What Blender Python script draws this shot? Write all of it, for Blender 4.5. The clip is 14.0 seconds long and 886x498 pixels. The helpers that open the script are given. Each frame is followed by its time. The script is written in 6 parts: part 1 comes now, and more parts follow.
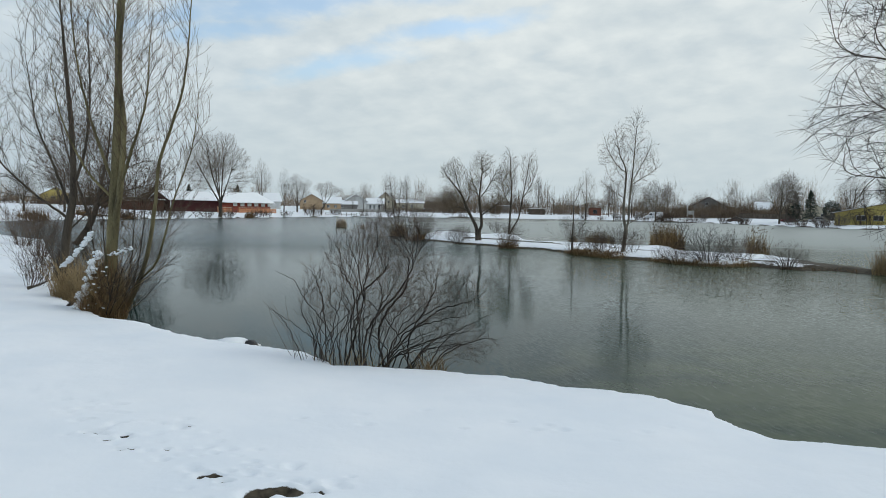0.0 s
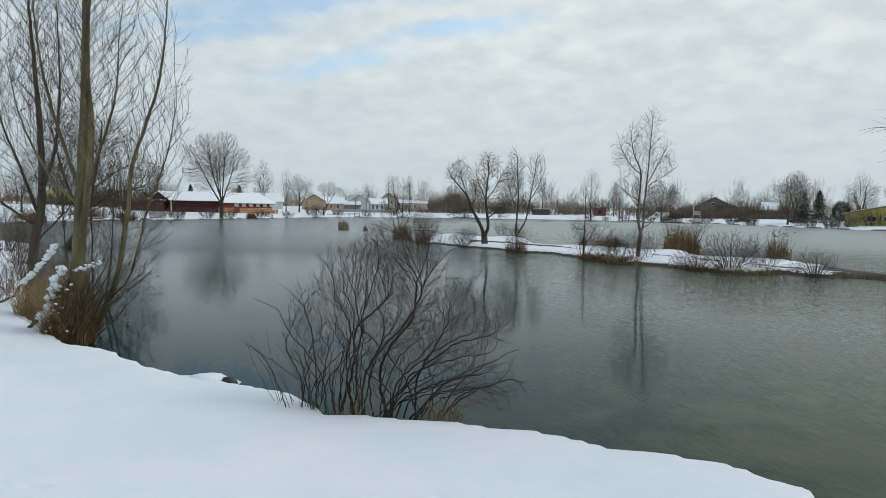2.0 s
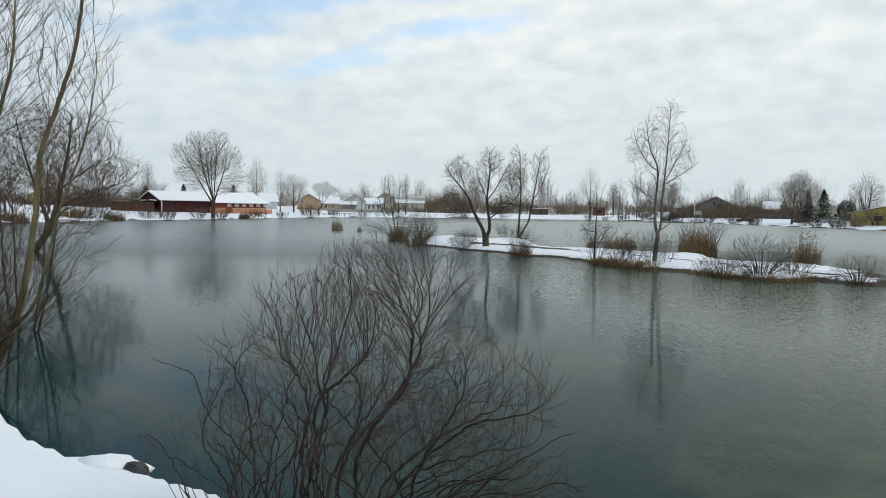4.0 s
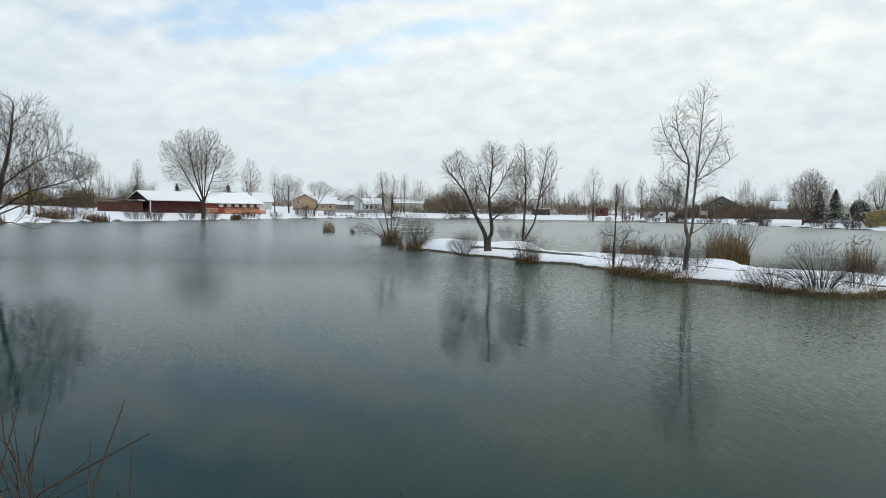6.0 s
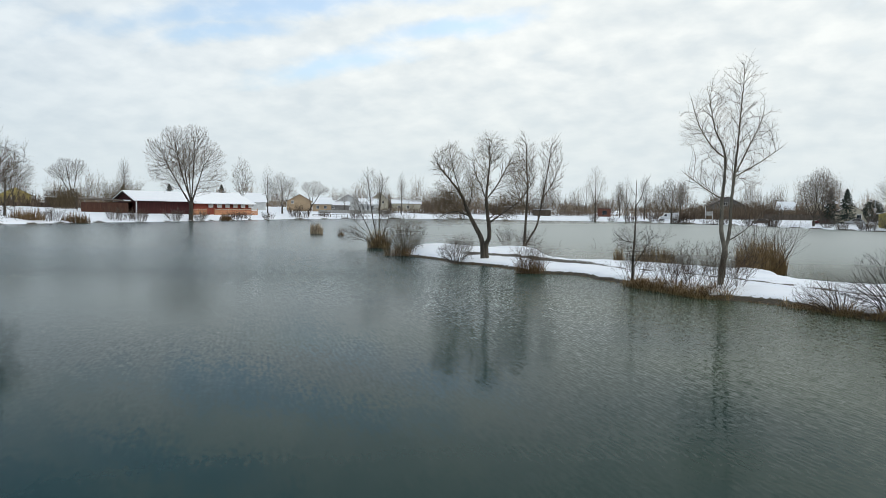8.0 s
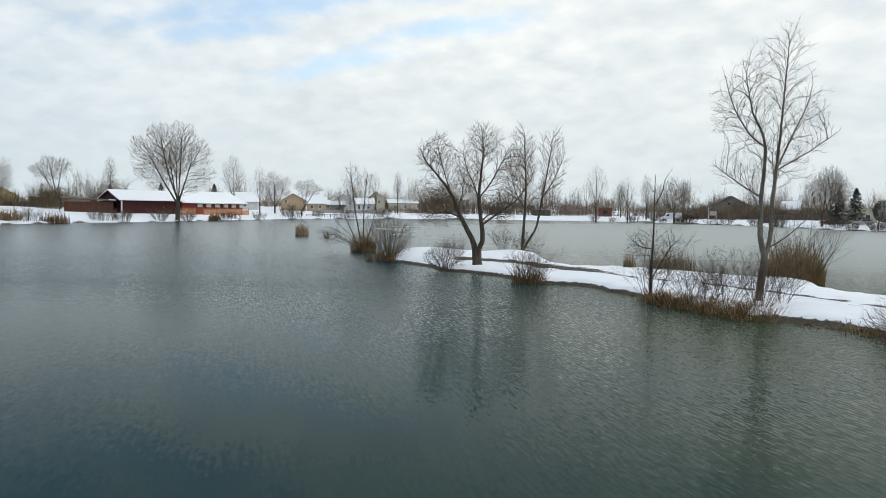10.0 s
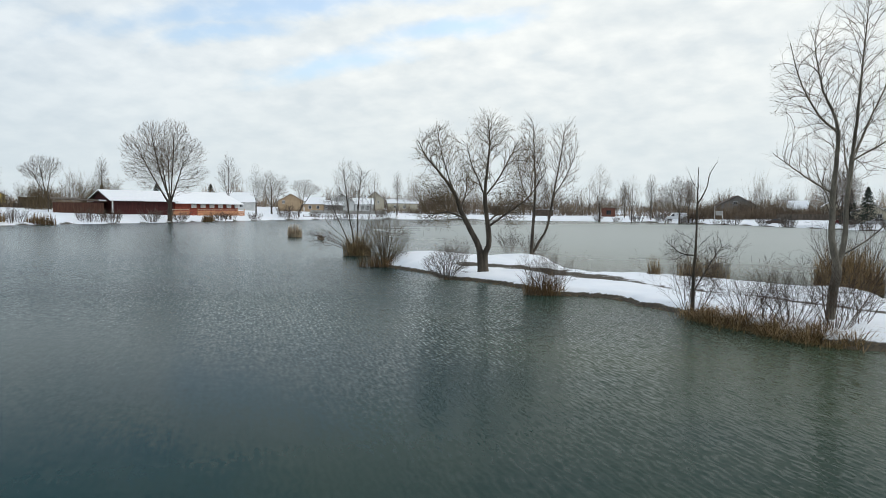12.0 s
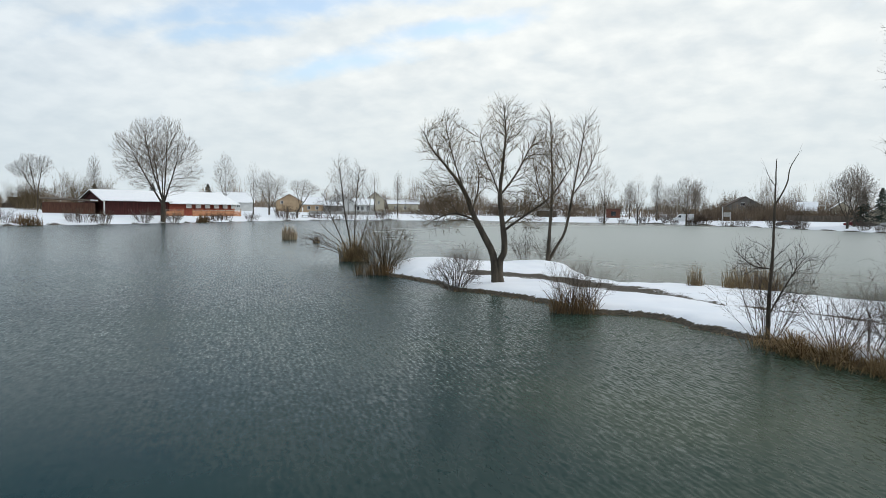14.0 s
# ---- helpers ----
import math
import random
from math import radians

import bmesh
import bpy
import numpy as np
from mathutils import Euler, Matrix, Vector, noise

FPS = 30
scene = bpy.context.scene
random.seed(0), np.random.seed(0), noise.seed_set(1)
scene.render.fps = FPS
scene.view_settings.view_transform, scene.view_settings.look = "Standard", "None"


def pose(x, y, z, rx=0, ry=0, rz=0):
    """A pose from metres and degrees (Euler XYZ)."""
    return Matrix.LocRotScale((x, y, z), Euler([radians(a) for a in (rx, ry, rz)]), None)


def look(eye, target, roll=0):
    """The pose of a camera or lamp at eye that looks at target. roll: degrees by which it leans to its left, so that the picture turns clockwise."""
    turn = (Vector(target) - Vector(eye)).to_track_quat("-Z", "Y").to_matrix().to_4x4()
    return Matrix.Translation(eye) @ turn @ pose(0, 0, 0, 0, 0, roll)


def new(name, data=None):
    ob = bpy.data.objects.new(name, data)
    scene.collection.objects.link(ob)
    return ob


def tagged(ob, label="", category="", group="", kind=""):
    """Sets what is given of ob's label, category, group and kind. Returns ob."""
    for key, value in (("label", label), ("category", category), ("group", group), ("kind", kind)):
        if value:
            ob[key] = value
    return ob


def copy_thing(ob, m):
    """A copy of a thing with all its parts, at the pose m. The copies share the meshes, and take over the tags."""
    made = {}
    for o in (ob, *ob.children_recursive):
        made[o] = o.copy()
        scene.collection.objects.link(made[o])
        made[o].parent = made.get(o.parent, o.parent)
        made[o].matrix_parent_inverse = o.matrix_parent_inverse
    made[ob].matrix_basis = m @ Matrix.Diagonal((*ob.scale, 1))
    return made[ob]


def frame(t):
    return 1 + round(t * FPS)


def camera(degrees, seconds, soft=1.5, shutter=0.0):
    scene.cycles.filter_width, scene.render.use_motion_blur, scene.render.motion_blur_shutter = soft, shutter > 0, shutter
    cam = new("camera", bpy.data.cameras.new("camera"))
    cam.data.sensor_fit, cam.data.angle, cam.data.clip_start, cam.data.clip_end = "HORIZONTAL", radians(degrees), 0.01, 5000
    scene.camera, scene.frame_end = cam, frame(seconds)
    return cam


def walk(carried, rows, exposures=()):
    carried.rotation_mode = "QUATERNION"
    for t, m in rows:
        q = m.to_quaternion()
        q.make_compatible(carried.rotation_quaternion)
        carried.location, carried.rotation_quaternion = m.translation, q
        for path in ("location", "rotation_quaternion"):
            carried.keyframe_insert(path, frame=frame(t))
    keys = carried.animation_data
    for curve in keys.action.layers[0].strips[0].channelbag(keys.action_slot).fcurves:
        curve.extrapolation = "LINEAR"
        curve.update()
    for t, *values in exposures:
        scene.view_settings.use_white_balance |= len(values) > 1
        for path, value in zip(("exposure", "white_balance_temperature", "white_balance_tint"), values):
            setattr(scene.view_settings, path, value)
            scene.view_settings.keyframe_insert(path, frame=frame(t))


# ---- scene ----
cam = camera(62.4, 14.0, soft=0.7)
PATH = [
    (0, (0.537, 0.369, 3.136), (0.568, 2.366, 3.026), 0.9),
    (0.5, (0.524, 0.907, 3.208), (0.554, 2.904, 3.098), 0.9),
    (1, (0.52, 1.54, 3.287), (0.545, 3.537, 3.176), 0.9),
    (1.5, (0.485, 2.154, 3.328), (0.507, 4.15, 3.217), 0.9),
    (2, (0.386, 2.747, 3.354), (0.409, 4.744, 3.243), 0.9),
    (2.5, (0.3, 3.458, 3.348), (0.326, 5.455, 3.237), 0.9),
    (3, (0.261, 4.439, 3.384), (0.291, 6.436, 3.272), 0.9),
    (5.5, (0.491, 11.467, 3.403), (0.523, 13.463, 3.292), 0.8),
    (6, (0.617, 13.183, 3.411), (0.649, 15.18, 3.3), 0.8),
    (6.5, (0.772, 14.795, 3.434), (0.803, 16.792, 3.323), 0.7),
    (7, (0.918, 16.452, 3.451), (0.949, 18.448, 3.34), 0.7),
    (7.5, (1.117, 18.056, 3.477), (1.148, 20.052, 3.366), 0.7),
    (8, (1.31, 19.678, 3.473), (1.342, 21.675, 3.363), 0.8),
    (10.5, (2.199, 26.514, 3.496), (2.233, 28.511, 3.385), 0.8),
    (11, (2.224, 27.72, 3.481), (2.257, 29.717, 3.371), 0.8),
    (11.5, (2.191, 28.839, 3.455), (2.225, 30.836, 3.346), 0.8),
    (12, (2.122, 29.986, 3.463), (2.155, 31.983, 3.353), 0.7),
    (12.5, (2.043, 31.155, 3.461), (2.076, 33.151, 3.352), 0.7),
    (13, (1.962, 32.389, 3.463), (1.995, 34.386, 3.354), 0.7),
    (13.5, (1.91, 33.57, 3.471), (1.942, 35.567, 3.363), 0.8),
    (14, (1.839, 34.85, 3.471), (1.871, 36.847, 3.363), 0.8),
]
EXPOSURES = [(0, -0.06, 6450, 3), (1.5, -0.07, 6450, 3), (3, 0.02, 6500, 4), (5.5, 0.24, 6650, 5), (14, 0.24, 6700, 6)]
walk(cam, [(t, look(eye, target, roll)) for t, eye, target, roll in PATH], EXPOSURES)

# ---- sky and sun: bright overcast with thin blue gaps ----
world = bpy.data.worlds.new("winter_sky")
scene.world = world
world.use_nodes = True
wn, wl = world.node_tree.nodes, world.node_tree.links
wn.clear()


def wnode(kind, **kw):
    n = wn.new(kind)
    for k, v in kw.items():
        if k == "operation":
            n.operation = v
        elif k == "inp":
            for key, val in v.items():
                n.inputs[key].default_value = val
    return n


sky = wn.new("ShaderNodeTexSky")
sky.sky_type = "NISHITA"
sky.sun_disc = False
sky.sun_elevation = radians(32)
sky.sun_rotation = radians(60)
sky.air_density, sky.dust_density, sky.ozone_density = 1.0, 1.2, 2.0
coord = wn.new("ShaderNodeTexCoord")
sep = wn.new("ShaderNodeSeparateXYZ")
wl.new(coord.outputs["Generated"], sep.inputs[0])
zc = wnode("ShaderNodeMath", operation="MAXIMUM", inp={1: 0.0})
wl.new(sep.outputs["Z"], zc.inputs[0])
zp = wnode("ShaderNodeMath", operation="ADD", inp={1: 0.30})
wl.new(zc.outputs[0], zp.inputs[0])
u = wnode("ShaderNodeMath", operation="DIVIDE")
v = wnode("ShaderNodeMath", operation="DIVIDE")
wl.new(sep.outputs["X"], u.inputs[0]), wl.new(zp.outputs[0], u.inputs[1])
wl.new(sep.outputs["Y"], v.inputs[0]), wl.new(zp.outputs[0], v.inputs[1])
comb = wn.new("ShaderNodeCombineXYZ")
wl.new(u.outputs[0], comb.inputs[0]), wl.new(v.outputs[0], comb.inputs[1])
warp = wn.new("ShaderNodeTexNoise")
warp.inputs["Scale"].default_value, warp.inputs["Detail"].default_value, warp.inputs["Roughness"].default_value = 5.0, 6.0, 0.62
wl.new(comb.outputs[0], warp.inputs["Vector"])
soft = wn.new("ShaderNodeVectorMath")
soft.operation = "MULTIPLY_ADD"
soft.inputs[1].default_value, soft.inputs[2].default_value = (0.17, 0.17, 0.0), (-0.085, -0.085, 0.0)
wl.new(warp.outputs["Color"], soft.inputs[0])
bent = wn.new("ShaderNodeVectorMath")
bent.operation = "ADD"
wl.new(comb.outputs[0], bent.inputs[0]), wl.new(soft.outputs[0], bent.inputs[1])
gaps = None
# blue gaps in the cloud deck: centre, half length, half width, turn
for gx, gy, ga, gb, turn in ((-0.285, 2.0, 0.25, 0.075, -21), (0.045, 1.81, 0.20, 0.06, -20), (-0.53, 1.80, 0.19, 0.06, -8), (-0.36, 1.69, 0.48, 0.075, -8), (-0.55, 1.42, 0.30, 0.10, -15), (-0.5, 1.12, 1.2, 0.28, -25), (1.0, 1.0, 1.0, 0.35, 20), (-1.4, 0.5, 1.2, 0.5, -50), (0.3, 0.1, 1.0, 0.8, 10), (0.2, -1.2, 1.4, 0.5, 30)):
    mp = wn.new("ShaderNodeMapping")
    mp.vector_type = "TEXTURE"
    mp.inputs["Location"].default_value = (gx, gy, 0)
    mp.inputs["Rotation"].default_value = (0, 0, radians(turn))
    mp.inputs["Scale"].default_value = (ga * 1.5, gb * 1.45, 1)
    wl.new(bent.outputs[0], mp.inputs[0])
    gr = wn.new("ShaderNodeTexGradient")
    gr.gradient_type = "SPHERICAL"
    wl.new(mp.outputs[0], gr.inputs[0])
    if gaps is None:
        gaps = gr.outputs["Fac"]
    else:
        mxm = wnode("ShaderNodeMath", operation="MAXIMUM")
        wl.new(gaps, mxm.inputs[0]), wl.new(gr.outputs["Fac"], mxm.inputs[1])
        gaps = mxm.outputs[0]
place = wn.new("ShaderNodeMapping")
place.inputs["Rotation"].default_value = (0, 0, radians(32))
place.inputs["Scale"].default_value = (1.15, 1.15, 1.0)
wl.new(comb.outputs[0], place.inputs[0])
fine = wn.new("ShaderNodeTexNoise")
fine.inputs["Scale"].default_value, fine.inputs["Detail"].default_value, fine.inputs["Roughness"].default_value = 8.5, 6.0, 0.52
fine.inputs["Distortion"].default_value = 0.15
wl.new(place.outputs[0], fine.inputs["Vector"])
shade = wn.new("ShaderNodeValToRGB")
shade.color_ramp.elements[0].position, shade.color_ramp.elements[0].color = 0.36, (0.640, 0.690, 0.748, 1)
shade.color_ramp.elements[1].position, shade.color_ramp.elements[1].color = 0.62, (0.815, 0.838, 0.866, 1)
banks = wn.new("ShaderNodeTexNoise")
banks.inputs["Scale"].default_value, banks.inputs["Detail"].default_value = 2.1, 3.0
wl.new(place.outputs[0], banks.inputs["Vector"])
deck = wn.new("ShaderNodeMix")
deck.inputs["Factor"].default_value = 0.45
wl.new(fine.outputs["Fac"], deck.inputs["A"]), wl.new(banks.outputs["Fac"], deck.inputs["B"])
wl.new(deck.outputs["Result"], shade.inputs[0])
# the deck dims on the side away from the sun
lee_side = wn.new("ShaderNodeMapRange")
lee_side.inputs["From Min"].default_value, lee_side.inputs["From Max"].default_value = -0.05, -0.55
wl.new(sep.outputs["X"], lee_side.inputs["Value"])
dim = wn.new("ShaderNodeMix")
dim.data_type, dim.blend_type = "RGBA", "MULTIPLY"
dim.inputs["B"].default_value = (0.81, 0.862, 0.93, 1)
wl.new(lee_side.outputs[0], dim.inputs["Factor"]), wl.new(shade.outputs[0], dim.inputs["A"])
torn = wnode("ShaderNodeMath", operation="MULTIPLY_ADD", inp={1: 0.9, 2: -0.45})
wl.new(fine.outputs["Fac"], torn.inputs[0])
edge = wnode("ShaderNodeMath", operation="SUBTRACT")
wl.new(gaps, edge.inputs[0]), wl.new(torn.outputs[0], edge.inputs[1])
hole = wn.new("ShaderNodeMapRange")
hole.interpolation_type = "SMOOTHSTEP"
hole.inputs["From Min"].default_value, hole.inputs["From Max"].default_value = 0.10, 0.95
hole.inputs["To Max"].default_value = 0.75
wl.new(edge.outputs[0], hole.inputs["Value"])
gain = wn.new("ShaderNodeMix")
gain.data_type, gain.blend_type = "RGBA", "MULTIPLY"
gain.inputs["Factor"].default_value = 1.0
gain.inputs["B"].default_value = (0.185, 0.180, 0.178, 1)
wl.new(sky.outputs[0], gain.inputs["A"])
cover = wn.new("ShaderNodeMix")
cover.data_type = "RGBA"
wl.new(hole.outputs[0], cover.inputs["Factor"])
wl.new(dim.outputs["Result"], cover.inputs["A"]), wl.new(gain.outputs["Result"], cover.inputs["B"])
haze = wn.new("ShaderNodeMapRange")
haze.inputs["From Min"].default_value, haze.inputs["From Max"].default_value = 0.0, 0.20
haze.inputs["To Min"].default_value, haze.inputs["To Max"].default_value = 0.85, 0.0
wl.new(zc.outputs[0], haze.inputs["Value"])
mist = wn.new("ShaderNodeMix")
mist.data_type = "RGBA"
mist.inputs["B"].default_value = (0.570, 0.638, 0.70, 1)
wl.new(haze.outputs[0], mist.inputs["Factor"])
wl.new(cover.outputs["Result"], mist.inputs["A"])
back = wn.new("ShaderNodeBackground")
back.inputs["Strength"].default_value = 1.0
wl.new(mist.outputs["Result"], back.inputs["Color"])
wout = wn.new("ShaderNodeOutputWorld")
wl.new(back.outputs[0], wout.inputs["Surface"])

sun_data = bpy.data.lights.new("sun", "SUN")
sun_data.energy, sun_data.angle, sun_data.color = 0.9, radians(25), (1.0, 0.96, 0.9)
sun = new("sun", sun_data)
sun.matrix_world = look((60, 40, 60), (0, 40, 0))

# ---- materials ----


def material(name, dark, light, scale=3.0, fine_scale=40.0, rough=0.8, bump=0.3, bump_scale=30.0, stretch=(1, 1, 1), per_object=0.0, metal=0.0, spec=0.3, coords="Object"):
    """Two-scale mottled surface: broad patches, fine grain, relief."""
    m = bpy.data.materials.new(name)
    m.use_nodes = True
    n, l = m.node_tree.nodes, m.node_tree.links
    b = n["Principled BSDF"]
    tc = n.new("ShaderNodeTexCoord")
    mp = n.new("ShaderNodeMapping")
    mp.inputs["Scale"].default_value = stretch
    l.new(tc.outputs[coords], mp.inputs[0])
    a = n.new("ShaderNodeTexNoise")
    a.inputs["Scale"].default_value, a.inputs["Detail"].default_value = scale, 4
    f = n.new("ShaderNodeTexNoise")
    f.inputs["Scale"].default_value, f.inputs["Detail"].default_value = fine_scale, 3
    l.new(mp.outputs[0], a.inputs["Vector"]), l.new(mp.outputs[0], f.inputs["Vector"])
    s = n.new("ShaderNodeMath")
    s.operation = "MULTIPLY_ADD"
    s.inputs[1].default_value, s.inputs[2].default_value = 0.45, -0.22
    l.new(f.outputs["Fac"], s.inputs[0])
    t = n.new("ShaderNodeMath")
    t.operation = "ADD"
    l.new(a.outputs["Fac"], t.inputs[0]), l.new(s.outputs[0], t.inputs[1])
    if per_object:
        oi = n.new("ShaderNodeObjectInfo")
        po = n.new("ShaderNodeMath")
        po.operation = "MULTIPLY_ADD"
        po.inputs[1].default_value, po.inputs[2].default_value = per_object, -per_object / 2
        l.new(oi.outputs["Random"], po.inputs[0])
        t2 = n.new("ShaderNodeMath")
        t2.operation = "ADD"
        l.new(t.outputs[0], t2.inputs[0]), l.new(po.outputs[0], t2.inputs[1])
        t = t2
    r = n.new("ShaderNodeValToRGB")
    r.color_ramp.elements[0].position, r.color_ramp.elements[0].color = 0.3, (*dark, 1)
    r.color_ramp.elements[1].position, r.color_ramp.elements[1].color = 0.7, (*light, 1)
    l.new(t.outputs[0], r.inputs[0]), l.new(r.outputs[0], b.inputs["Base Color"])
    b.inputs["Roughness"].default_value, b.inputs["Metallic"].default_value = rough, metal
    b.inputs["Specular IOR Level"].default_value = spec
    if bump:
        g = n.new("ShaderNodeTexNoise")
        g.inputs["Scale"].default_value, g.inputs["Detail"].default_value = bump_scale, 4
        l.new(mp.outputs[0], g.inputs["Vector"])
        bp = n.new("ShaderNodeBump")
        bp.inputs["Strength"].default_value, bp.inputs["Distance"].default_value = bump, 0.02
        l.new(g.outputs["Fac"], bp.inputs["Height"]), l.new(bp.outputs[0], b.inputs["Normal"])
    return m


def ground_material():
    """Snow over brown earth: bare where the sheet runs down to the water and along trodden paths."""
    m = bpy.data.materials.new("snowy_ground")
    m.use_nodes = True
    n, l = m.node_tree.nodes, m.node_tree.links
    b = n["Principled BSDF"]
    geo = n.new("ShaderNodeNewGeometry")
    at = n.new("ShaderNodeAttribute")
    at.attribute_name = "bare"
    a = n.new("ShaderNodeTexNoise")
    a.inputs["Scale"].default_value, a.inputs["Detail"].default_value, a.inputs["Roughness"].default_value = 4.5, 8, 0.72
    l.new(geo.outputs["Position"], a.inputs["Vector"])
    add = n.new("ShaderNodeMath")
    add.operation = "MULTIPLY_ADD"
    add.inputs[1].default_value, add.inputs[2].default_value = 1.3, -0.65
    l.new(a.outputs["Fac"], add.inputs[0])
    tot = n.new("ShaderNodeMath")
    tot.operation = "ADD"
    l.new(add.outputs[0], tot.inputs[0]), l.new(at.outputs["Fac"], tot.inputs[1])
    mask = n.new("ShaderNodeMapRange")
    mask.inputs["From Min"].default_value, mask.inputs["From Max"].default_value = 0.42, 0.56
    l.new(tot.outputs[0], mask.inputs["Value"])
    earth = n.new("ShaderNodeTexNoise")
    earth.inputs["Scale"].default_value, earth.inputs["Detail"].default_value = 9.0, 6
    l.new(geo.outputs["Position"], earth.inputs["Vector"])
    er = n.new("ShaderNodeValToRGB")
    er.color_ramp.elements[0].position, er.color_ramp.elements[0].color = 0.3, (0.018, 0.015, 0.011, 1)
    er.color_ramp.elements[1].position, er.color_ramp.elements[1].color = 0.75, (0.11, 0.09, 0.06, 1)
    l.new(earth.outputs["Fac"], er.inputs[0])
    sn = n.new("ShaderNodeTexNoise")
    sn.inputs["Scale"].default_value, sn.inputs["Detail"].default_value = 0.6, 5
    l.new(geo.outputs["Position"], sn.inputs["Vector"])
    sr = n.new("ShaderNodeValToRGB")
    sr.color_ramp.elements[0].position, sr.color_ramp.elements[0].color = 0.3, (0.77, 0.81, 0.85, 1)
    sr.color_ramp.elements[1].position, sr.color_ramp.elements[1].color = 0.7, (0.85, 0.87, 0.89, 1)
    l.new(sn.outputs["Fac"], sr.inputs[0])
    mx = n.new("ShaderNodeMix")
    mx.data_type = "RGBA"
    l.new(mask.outputs[0], mx.inputs["Factor"]), l.new(sr.outputs[0], mx.inputs["A"]), l.new(er.outputs[0], mx.inputs["B"])
    l.new(mx.outputs["Result"], b.inputs["Base Color"])
    b.inputs["Roughness"].default_value, b.inputs["Specular IOR Level"].default_value = 0.75, 0.2
    g = n.new("ShaderNodeTexNoise")
    g.inputs["Scale"].default_value, g.inputs["Detail"].default_value = 3.0, 8
    l.new(geo.outputs["Position"], g.inputs["Vector"])
    bp = n.new("ShaderNodeBump")
    bp.inputs["Strength"].default_value, bp.inputs["Distance"].default_value = 0.35, 0.05
    l.new(g.outputs["Fac"], bp.inputs["Height"]), l.new(bp.outputs[0], b.inputs["Normal"])
    return m


def water_material():
    """Cold dark lake: wind ripples in drifting patches, calmer by the near bank."""
    m = bpy.data.materials.new("lake_water")
    m.use_nodes = True
    n, l = m.node_tree.nodes, m.node_tree.links
    b = n["Principled BSDF"]
    geo = n.new("ShaderNodeNewGeometry")
    mur = n.new("ShaderNodeTexNoise")
    mur.inputs["Scale"].default_value, mur.inputs["Detail"].default_value = 0.12, 4
    l.new(geo.outputs["Position"], mur.inputs["Vector"])
    cr = n.new("ShaderNodeValToRGB")
    cr.color_ramp.elements[0].position, cr.color_ramp.elements[0].color = 0.35, (0.003, 0.025, 0.026, 1)
    cr.color_ramp.elements[1].position, cr.color_ramp.elements[1].color = 0.7, (0.009, 0.035, 0.030, 1)
    l.new(mur.outputs["Fac"], cr.inputs[0])
    b.inputs["Roughness"].default_value, b.inputs["IOR"].default_value = 0.05, 1.333
    mp = n.new("ShaderNodeMapping")
    mp.vector_type = "TEXTURE"
    mp.inputs["Rotation"].default_value = (0, 0, radians(14))
    mp.inputs["Scale"].default_value = (0.75, 1.5, 1.0)
    l.new(geo.outputs["Position"], mp.inputs[0])
    r1 = n.new("ShaderNodeTexNoise")
    r1.inputs["Scale"].default_value, r1.inputs["Detail"].default_value, r1.inputs["Roughness"].default_value = 7.4, 3, 0.5
    r1.inputs["Distortion"].default_value = 0.4
    l.new(mp.outputs[0], r1.inputs["Vector"])
    wind = n.new("ShaderNodeTexNoise")
    wind.inputs["Scale"].default_value, wind.inputs["Detail"].default_value = 0.05, 3
    l.new(geo.outputs["Position"], wind.inputs["Vector"])
    wr = n.new("ShaderNodeMapRange")
    wr.inputs["From Min"].default_value, wr.inputs["From Max"].default_value = 0.35, 0.62
    wr.inputs["To Min"].default_value, wr.inputs["To Max"].default_value = 0.7, 1.0
    l.new(wind.outputs["Fac"], wr.inputs["Value"])
    lee = n.new("ShaderNodeVectorMath")
    lee.operation = "DISTANCE"
    lee.inputs[1].default_value = (-15.0, 33.0, 0.0)
    l.new(geo.outputs["Position"], lee.inputs[0])
    lr = n.new("ShaderNodeMapRange")
    lr.inputs["From Min"].default_value, lr.inputs["From Max"].default_value = 17.5, 34.0
    lr.inputs["To Min"].default_value, lr.inputs["To Max"].default_value = 0.07, 1.0
    l.new(lee.outputs["Value"], lr.inputs["Value"])
    mul = n.new("ShaderNodeMath")
    mul.operation = "MULTIPLY"
    lee2 = n.new("ShaderNodeVectorMath")
    lee2.operation = "DISTANCE"
    lee2.inputs[1].default_value = (6.0, 14.0, 0.0)
    l.new(geo.outputs["Position"], lee2.inputs[0])
    lr2 = n.new("ShaderNodeMapRange")
    lr2.inputs["From Min"].default_value, lr2.inputs["From Max"].default_value = 8.0, 25.0
    lr2.inputs["To Min"].default_value, lr2.inputs["To Max"].default_value = 0.16, 1.0
    l.new(lee2.outputs["Value"], lr2.inputs["Value"])
    shelter = n.new("ShaderNodeMath")
    shelter.operation = "MULTIPLY"
    l.new(lr.outputs[0], shelter.inputs[0]), l.new(lr2.outputs[0], shelter.inputs[1])
    l.new(wr.outputs[0], mul.inputs[0]), l.new(shelter.outputs[0], mul.inputs[1])
    tilt = n.new("ShaderNodeVectorMath")
    tilt.operation = "SUBTRACT"
    tilt.inputs[1].default_value = (0.5, 0.535, 0.5)
    train = n.new("ShaderNodeTexWave")
    train.wave_type, train.bands_direction, train.wave_profile = "BANDS", "X", "SIN"
    train.inputs["Scale"].default_value, train.inputs["Distortion"].default_value = 1.9, 8.0
    train.inputs["Detail"].default_value, train.inputs["Detail Scale"].default_value, train.inputs["Detail Roughness"].default_value = 2.0, 1.7, 0.55
    l.new(mp.outputs[0], train.inputs["Vector"])
